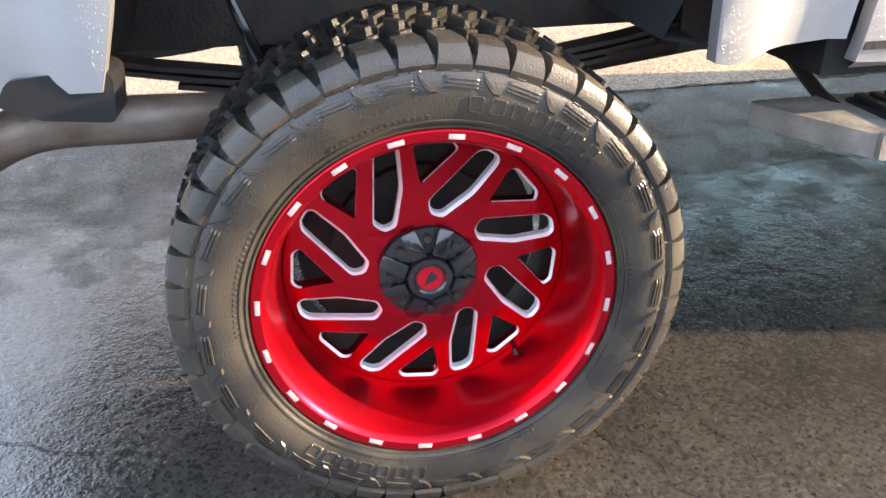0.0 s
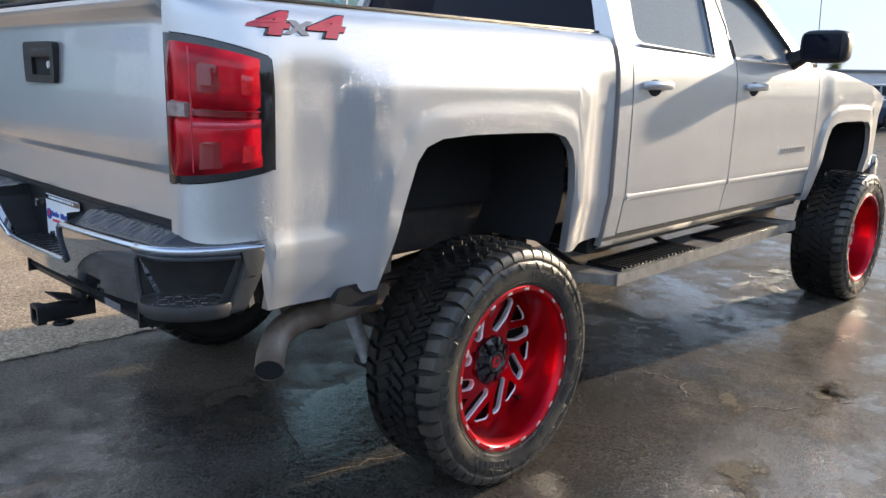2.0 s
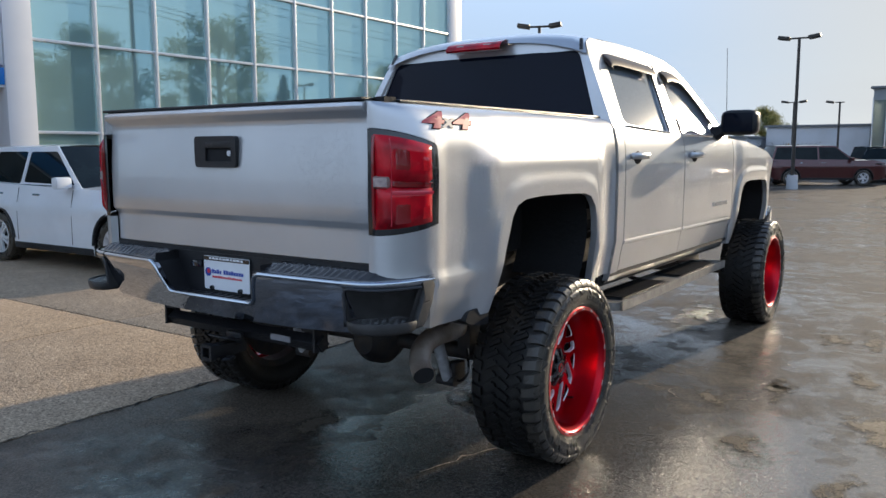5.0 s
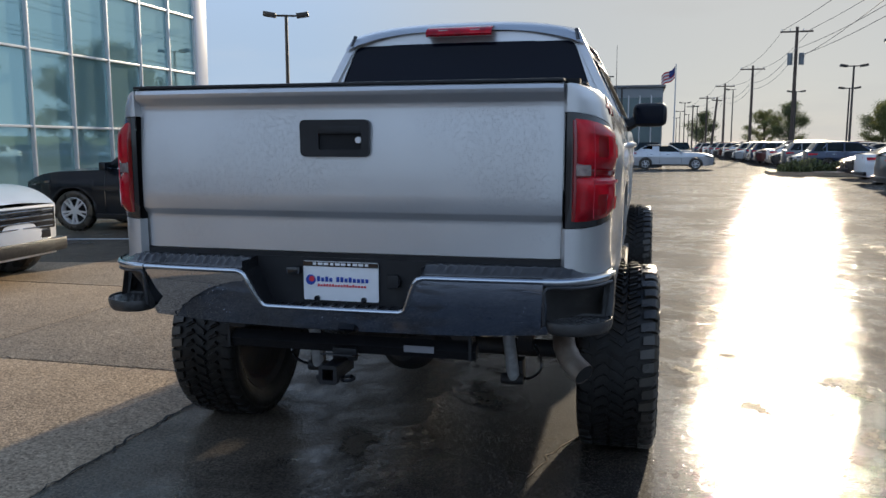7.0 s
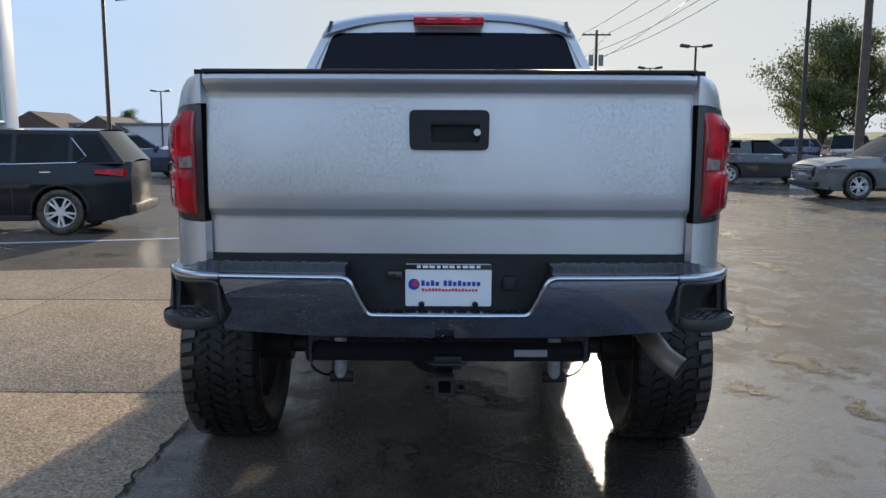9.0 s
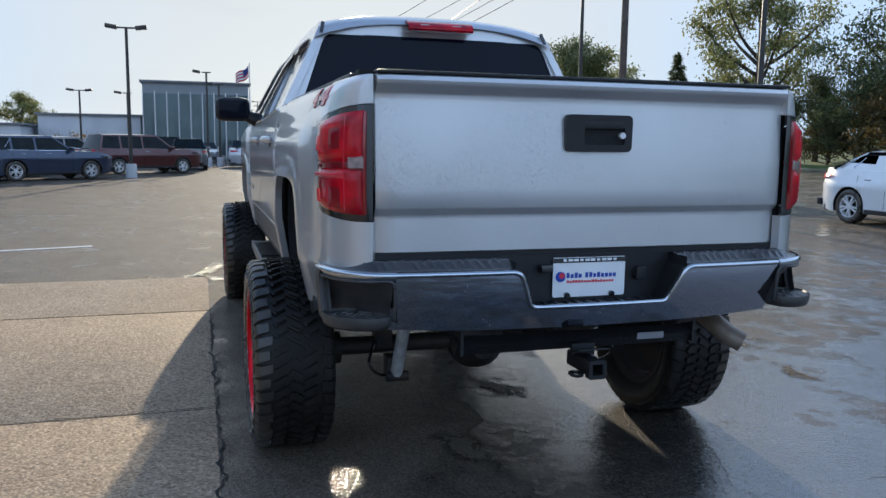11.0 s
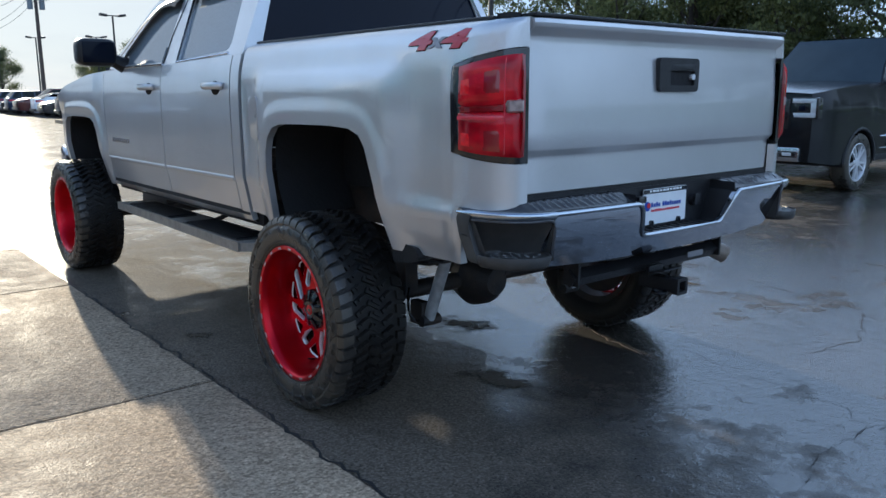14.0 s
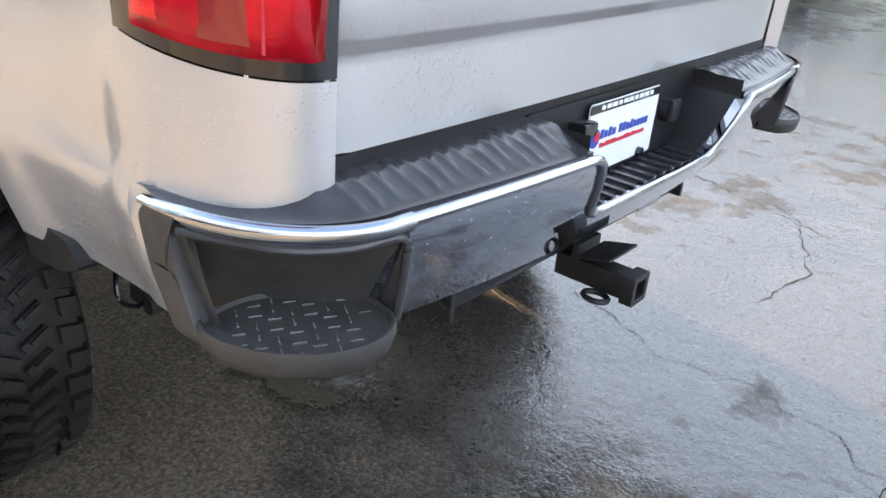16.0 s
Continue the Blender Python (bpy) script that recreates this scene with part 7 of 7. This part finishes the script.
def tree_mesh(seed, h, spread, leaves, size, key, bare=0.3, loose=0.15):
    """Trunk with limbs, and a crown of leaf sprays round the limbs' ends, as two bmeshes."""
    r = random.Random(seed)
    wood, crown = bmesh.new(), bmesh.new()
    trunk_h = h * r.uniform(0.5, 0.62)
    tube(wood, curve_pts([(0, 0, 0), (r.uniform(-0.2, 0.2), r.uniform(-0.2, 0.2), trunk_h * 0.4), (r.uniform(-0.4, 0.4), r.uniform(-0.4, 0.4), trunk_h), (r.uniform(-0.6, 0.6), r.uniform(-0.6, 0.6), h * 0.88)], 3), [0.035 * h * (1 - 0.09 * k) for k in range(10)], 8)
    tips = []
    for k in range(15):
        a = 2.4 * k + r.uniform(-0.4, 0.4)
        z0 = h * (bare + (0.62 - bare) * k / 15)
        ln = spread * r.uniform(0.55, 1.0) * (1 - 0.55 * max(0.0, (z0 / h - 0.35)))
        end = Vector((math.cos(a) * ln, math.sin(a) * ln, z0 + h * r.uniform(0.10, 0.30)))
        mid = Vector((math.cos(a) * ln * 0.5, math.sin(a) * ln * 0.5, z0 + h * 0.06))
        tube(wood, curve_pts([(0, 0, z0 * 0.92), mid, end], 3), [0.012 * h * (1 - 0.12 * q) for q in range(7)], 5)
        tips += [end, (end + mid) / 2 + Vector((0, 0, 0.3)), end + Vector((r.uniform(-1, 1), r.uniform(-1, 1), r.uniform(0.2, 1.2))) * spread * 0.25]
    tips += [Vector((r.uniform(-0.3, 0.3) * spread, r.uniform(-0.3, 0.3) * spread, h * r.uniform(0.72, 0.98))) for _ in range(14)]
    for k in range(leaves):
        t = tips[r.randrange(len(tips))]
        g = spread * loose
        p = t + Vector((r.gauss(0, g), r.gauss(0, g), r.gauss(0, g * 0.62)))
        if p.z < h * bare * 0.8:
            continue
        s_ = size * r.uniform(0.5, 1.4)
        m = Matrix.Translation(p) @ Euler((r.uniform(0, 6.3), r.uniform(0, 6.3), r.uniform(0, 6.3))).to_matrix().to_4x4()
        vs = [crown.verts.new(m @ Vector(q)) for q in ((-s_, 0, 0), (0, -s_ * 0.5, s_ * 0.15), (s_, 0, 0), (0, s_ * 0.5, s_ * 0.15))]
        crown.faces.new(vs)
    return wood, crown


def build_tree(name, label, m, seed, h, spread, leaves, size, key, bare=0.3, loose=0.15):
    t = thing(name, label, "tree", m, group="trees")
    wood, crown = tree_mesh(seed, h, spread, leaves, size, key, bare, loose)
    part("trunk", wood, M["bark"], t)
    part("crown", crown, M[key], t, angle=180)
    return t


def bank_z(y):
    return 2.7 * smooth((-44 - y) / 16)


bm = bmesh.new()
sheet(bm, 40, 12, lambda i, j: (-70 + 6 * i, -43 - 5 * j, bank_z(-43 - 5 * j) + 0.012 + 0.08 * noise.noise(Vector((i * 0.7, j * 0.9, 0))) * (1 if j else 0)))
tagged(part("grass_bank", bm, M["grass"]), "mown green grass bank rising beside the car park", "grass", kind="structure")


def up(x, y, turn=0.0, sc=1.0):
    return Matrix.Translation((x, y, bank_z(y) - 0.05)) @ Matrix.Rotation(turn, 4, "Z")


T = [
    build_tree("broadleaf_tree", "tall airy broadleaf tree with sunlit green leaves", up(57, -46.5), 1, 17.0, 6.4, 17000, 0.15, "leaf", 0.16, 0.11),
    build_tree("broadleaf_tree", "dense dark green broadleaf tree", up(43, -49), 2, 13.4, 5.2, 19000, 0.15, "leaf_dark", 0.06, 0.15),
    build_tree("broadleaf_tree", "green broadleaf tree with thin upper branches", up(35.6, -45.5), 3, 10.6, 3.0, 5500, 0.13, "leaf", 0.25, 0.13),
    build_tree("autumn_tree", "small tree with turning orange-brown leaves", up(40, -45), 4, 5.6, 3.0, 3600, 0.17, "leaf_autumn", 0.08, 0.2),
    build_tree("broadleaf_tree", "broad broadleaf tree with yellow-green sunlit sprays", up(29.5, -46), 5, 11.8, 5.0, 16000, 0.15, "leaf", 0.05, 0.12),
]
for x, y, k, turn, sc in ((23.0, -47.5, 4, 1.9, 1.02), (16.5, -46, 1, 0.8, 0.88), (26.5, -50, 1, 2.3, 0.82), (33.0, -51, 1, 1.1, 0.70), (10.0, -47, 4, 3.0, 0.95), (3.0, -49, 1, 0.3, 0.9), (-5.0, -48, 4, 0.9, 1.0), (-16.0, -50, 1, 0.7, 1.0), (-28.0, -47, 4, 0.1, 1.0), (34.0, -44.5, 3, 1.0, 0.8), (19.0, -44, 3, 2.0, 0.7), (47.5, -46, 3, 0.4, 0.6), (51.0, -48, 1, 2.7, 0.55), (21.0, -45, 4, 1.4, 0.42), (13.0, -45, 4, 2.9, 0.42), (38.0, -48, 1, 0.2, 0.4), (45.0, -46.5, 1, 1.2, 0.5), (49.0, -47.5, 4, 2.2, 0.45), (41.5, -47, 4, 0.6, 0.5), (30.5, -48, 1, 1.7, 0.5), (25.0, -46, 1, 0.5, 0.42)):
    copy_thing(T[k], up(x, y, turn) @ Matrix.Scale(sc, 4))
# trees farther off, and by the far buildings
for x, y, k, turn, sc in ((94, -46, 1, 0.3, 1.15), (89, -48, 4, 1.9, 1.15), (101, -49, 0, 1.0, 0.8), (150, -48, 1, 0.9, 0.8), (158, -45, 4, 2.9, 0.8), (166, -46, 1, 1.9, 0.7), (190, -33, 1, 0.2, 0.8), (205, -30, 4, 1.3, 0.8), (240, -18, 1, 0.5, 0.8)):
    copy_thing(T[k], Matrix.Translation((x, y, 0)) @ Matrix.Rotation(turn, 4, "Z") @ Matrix.Scale(sc, 4))
for x, y, k, sc in ((84, 18, 4, 0.5), (87, 15.5, 2, 0.42), (95, 30, 1, 0.3), (92, 38, 1, 0.35), (90, 22, 1, 0.28)):
    t_ = copy_thing(T[k], Matrix.Translation((x, y, 0)) @ Matrix.Scale(sc, 4))
# conifer
cf = thing("conifer", "small dark conifer with drooping branches", "tree", up(62, -41.5), group="trees")
r_ = random.Random(9)
bm = bmesh.new()
tube(bm, [(0, 0, 0), (0, 0, 4), (0, 0, 10.0)], [0.16, 0.1, 0.03], 8)
part("trunk", bm, M["bark"], cf)
bm = bmesh.new()
for k in range(95):
    z0 = 1.0 + 9.2 * (k + r_.random()) / 95
    a, ln = k * 2.4 + r_.uniform(-0.4, 0.4), max(0.25, (10.7 - z0) * 0.34 * r_.uniform(0.65, 1.15))
    for q in range(int(40 + 45 * ln)):
        t_ = r_.random() ** 0.7
        a2 = a + r_.gauss(0, 0.16)
        p = Vector((math.cos(a2) * ln * t_, math.sin(a2) * ln * t_, z0 - ln * 0.30 * t_ + 0.12 * ln * t_ * t_ + r_.gauss(0, 0.13)))
        d = Vector((math.cos(a2) + r_.gauss(0, 0.4), math.sin(a2) + r_.gauss(0, 0.4), r_.gauss(-0.25, 0.25))) * 0.26
        n_ = Vector((-math.sin(a2), math.cos(a2), r_.gauss(0, 0.4))) * 0.07
        bm.faces.new([bm.verts.new(c_) for c_ in (p - d * 0.3, p + n_, p + d, p - n_)])
part("crown", bm, M["leaf_dark"], cf, angle=180)


def shrub(x, y, w, h, seed, key):
    t = thing("shrub", "low rounded twiggy shrub", "shrub", Matrix.Translation((x, y, 0)), group="shrubs")
    r = random.Random(seed)
    for k in range(12):
        bm = bmesh.new()
        a = r.uniform(0, 6.28)
        tube(bm, [(0, 0, 0), (math.cos(a) * w * 0.3, math.sin(a) * w * 0.3, h * 0.6), (math.cos(a) * w * 0.5 * r.random(), math.sin(a) * w * 0.5, h)], [0.03, 0.02, 0.008], 4)
        part("stem", bm, M["bark"], t)
    bm = bmesh.new()
    for k in range(900):
        a, q = r.uniform(0, 6.28), r.random() ** 0.5
        p = Vector((math.cos(a) * w * 0.5 * q, math.sin(a) * w * 0.5 * q, h * r.uniform(0.25, 1.0) * (1 - 0.5 * q * q)))
        s_ = 0.09 * r.uniform(0.6, 1.4)
        m = Matrix.Translation(p) @ Euler((r.uniform(0, 6.3), r.uniform(0, 6.3), 0)).to_matrix().to_4x4()
        bm.faces.new([bm.verts.new(m @ Vector(v)) for v in ((-s_, 0, 0), (0, -s_ * 0.5, 0), (s_, 0, 0), (0, s_ * 0.5, 0))])
    part("leaves", bm, M[key], t, angle=180)


shrub(55, 9.5, 4.2, 2.1, 1, "leaf_autumn")
shrub(37.2, -8.2, 1.6, 0.7, 2, "leaf_dark")
shrub(38.4, -9.2, 1.8, 0.8, 3, "leaf_dark")
shrub(38.8, -10.6, 1.5, 0.7, 4, "leaf_dark")


# --- cracks and worn patches in the paving
M["crack"] = mat("crack_shadow", (0.012, 0.011, 0.01), 0.9, bump=0.3, bump_scale=100)
M["worn"] = wet_ground("worn_asphalt", (0.24, 0.195, 0.145), (0.10, 0.085, 0.07), 0.8, 0.5, 0.40, 0.62, 0.9, 9.1, 0.3, 0.3, 0.1, 105.0, 0.05, 1.4)


def crack(pts, w, seed, z=0.003, key="crack"):
    r = random.Random(seed)
    line = []
    for a, b in zip(pts, pts[1:]):
        a, b = Vector((*a, 0)), Vector((*b, 0))
        n = max(2, int((b - a).length / 0.05))
        side = (b - a).normalized().cross(Vector((0, 0, 1)))
        for k in range(n):
            line.append(a + (b - a) * k / n + side * r.gauss(0, 0.013))
    bm = bmesh.new()
    prev = None
    for i in range(len(line) - 1):
        d = (line[i + 1] - line[i]).normalized().cross(Vector((0, 0, 1)))
        h = w * 0.55 * r.uniform(0.15, 1.0)
        row = (bm.verts.new(line[i] + d * h + Vector((0, 0, z))), bm.verts.new(line[i] - d * h * r.uniform(0.4, 1) + Vector((0, 0, z))))
        if prev:
            bm.faces.new((prev[0], row[0], row[1], prev[1]))
        prev = row
    tagged(part("ground_crack", bm, M[key]), "jagged dark crack in the paving", "crack", "cracks in the paving", "structure")


def worn_mat(name, base, rough):
    """A worn coat that frays out towards its edge."""
    m = mat(name, base, rough, vary=0.5, scale=14, bump=0.9, bump_scale=120, dark=tuple(c * 0.5 for c in base))
    n, l = m.node_tree.nodes, m.node_tree.links
    co, ln, ge = n.new("ShaderNodeTexCoord"), n.new("ShaderNodeVectorMath"), n.new("ShaderNodeNewGeometry")
    ln.operation = "LENGTH"
    l.new(co.outputs["Object"], ln.inputs[0])
    t1, t2 = n.new("ShaderNodeTexNoise"), n.new("ShaderNodeTexNoise")
    t1.inputs["Scale"].default_value, t1.inputs["Detail"].default_value, t1.inputs["Roughness"].default_value = 3.5, 10.0, 0.68
    t2.inputs["Scale"].default_value, t2.inputs["Detail"].default_value = 90.0, 2.0
    for t in (t1, t2):
        l.new(ge.outputs["Position"], t.inputs["Vector"])

    def op(kind, a, b):
        r = n.new("ShaderNodeMath")
        r.operation = kind
        for i, v in enumerate((a, b)):
            if isinstance(v, (int, float)):
                r.inputs[i].default_value = v
            else:
                l.new(v, r.inputs[i])
        return r.outputs[0]

    level = op("SUBTRACT", op("ADD", op("MULTIPLY", t1.outputs["Fac"], 3.4), op("MULTIPLY", t2.outputs["Fac"], 0.5)), op("MULTIPLY", ln.outputs["Value"], 0.75))
    mr = n.new("ShaderNodeMapRange")
    mr.inputs[1].default_value, mr.inputs[2].default_value = 1.48, 1.86
    l.new(level, mr.inputs[0])
    tr, mx = n.new("ShaderNodeBsdfTransparent"), n.new("ShaderNodeMixShader")
    l.new(mr.outputs[0], mx.inputs[0])
    l.new(tr.outputs[0], mx.inputs[1])
    l.new(n["Principled BSDF"].outputs[0], mx.inputs[2])
    l.new(mx.outputs[0], n["Material Output"].inputs["Surface"])
    return m


M["worn_coat"] = worn_mat("worn_coat", (0.14, 0.115, 0.086), 0.55)
M["worn_coat"].node_tree.nodes["Principled BSDF"].inputs["Specular IOR Level"].default_value = 0.08
M["tar_coat"] = worn_mat("tar_coat", (0.016, 0.016, 0.017), 0.22)


def patch(x, y, rx, ry, turn, seed, key="worn_coat", z=0.0035):
    """A worn, ragged patch where the top coat has gone."""
    bm = bmesh.new()
    bmesh.ops.create_circle(bm, cap_ends=True, segments=40, radius=1.0)
    ob = part("worn_patch", bm, M[key], m=Matrix.Translation((x, y, z)) @ Matrix.Rotation(turn, 4, "Z") @ Matrix.Diagonal((rx * 1.6, ry * 1.6, 1, 1)))
    tagged(ob, "ragged pale patch of worn asphalt" if key == "worn_coat" else "dark glossy tar patch in the asphalt", "ground patch", "worn patches", "structure")


C1 = [(-0.62, -0.95), (-0.86, -0.85), (-1.04, -0.76), (-1.2, -0.79), (-1.39, -0.83), (-1.53, -0.77), (-1.66, -0.77), (-1.72, -0.65), (-1.82, -0.65), (-1.80, -0.4), (-1.81, -0.13), (-1.9, 0.2)]
crack(C1, 0.0042, 1)
crack([(-1.82, -0.65), (-1.95, -0.78), (-2.2, -0.8)], 0.007, 2)
crack([(0.30, -0.98), (0.35, -1.05), (0.44, -1.14), (0.5, -1.28), (0.62, -1.5)], 0.007, 3)
crack([(0.52, -0.93), (0.57, -1.01), (0.66, -1.16), (0.72, -1.32), (0.7, -1.6)], 0.006, 4)
crack([(1.4, -0.85), (1.4, -1.14), (1.23, -1.3), (1.29, -1.43), (1.46, -1.64), (1.9, -1.9)], 0.012, 5, key="worn")
crack([(0.6, -2.95), (0.22, -2.83), (-0.56, -2.58), (-1.3, -2.3)], 0.009, 6)
crack([(-0.82, -2.59), (-1.02, -2.4), (-1.21, -1.87), (-1.15, -1.3)], 0.008, 7)
crack([(-0.2, 0.05), (-0.4, -0.3), (-0.62, -0.95)], 0.006, 8)
crack([(0.2, 0.3), (0.9, 0.1), (1.8, 0.35), (2.6, 0.2)], 0.008, 9)
crack([(-0.57, -0.66), (-0.3, -0.72), (0.1, -0.86)], 0.012, 10, key="worn")
crack([(2.0, -2.3), (3.2, -2.7), (4.6, -2.9), (6.5, -3.6)], 0.012, 11)
crack([(4.0, -1.6), (5.2, -2.2), (7.5, -2.4), (10, -3.4)], 0.012, 12, key="worn")
crack([(1.0, -3.0), (2.0, -3.6), (3.4, -3.9), (5.0, -5.0)], 0.010, 13)
crack([(3.2, 1.36), (3.2, 2.0), (3.17, 2.6), (3.2, 3.6)], 0.012, 14, z=0.012)
crack([(0.55, 1.36), (0.54, 2.0), (0.57, 2.6), (0.55, 3.62), (0.56, 5.0)], 0.012, 15, z=0.012)
crack([(-2.1, 1.36), (-0.8, 1.365), (0.5, 1.355), (1.8, 1.365), (3.2, 1.35)], 0.022, 16, z=0.0075)
for i, (x, y, a, b, t) in enumerate(((1.36, -1.43, 0.16, 0.07, 0.6), (1.66, -1.75, 0.22, 0.06, 0.2), (0.64, -1.78, 0.20, 0.10, 0.5), (2.0, -1.72, 0.16, 0.07, 0.2), (3.43, -1.8, 0.26, 0.12, 0.1), (1.30, -2.35, 0.30, 0.13, 0.3), (2.56, -2.6, 0.30, 0.10, 0.1), (5.4, -3.8, 0.6, 0.14, 0.0), (1.1, -2.7, 0.2, 0.1, 0.9), (3.5, -2.05, 0.24, 0.09, 0.0), (2.35, -2.13, 0.2, 0.07, 0.4), (4.6, -2.6, 0.35, 0.09, 0.1), (6.4, -2.9, 0.5, 0.12, 0.0), (8.2, -4.4, 0.8, 0.16, 0.0), (0.55, -0.25, 0.22, 0.12, 0.7), (-0.35, 0.25, 0.25, 0.10, 0.2), (4.9, 2.0, 0.30, 0.14, 0.1), (1.35, 1.12, 0.09, 0.05, 0.3), (0.35, -2.3, 0.2, 0.09, 0.2), (10.5, -3.2, 1.1, 0.2, 0.05))):
    patch(x, y, a, b, t, i * 1.37 + 0.5)
for i, (x, y, a, b, t) in enumerate(((4.6, 1.5, 0.9, 0.16, -0.35), (5.3, 1.4, 0.7, 0.14, -0.3), (3.9, -0.6, 0.8, 0.2, 0.2))):
    patch(x, y, a, b, t, i * 2.1 + 40.5, key="tar_coat", z=0.004)
# a painted bay line by the showroom
bm = bmesh.new()
box(bm, (7.13, 5.95, 0.004), (0.10, 6.4, 0.004), Matrix.Rotation(0.265, 4, "Z"))
tagged(part("bay_line", bm, M["far_white"]), "worn white parking bay line", "road marking", kind="structure")
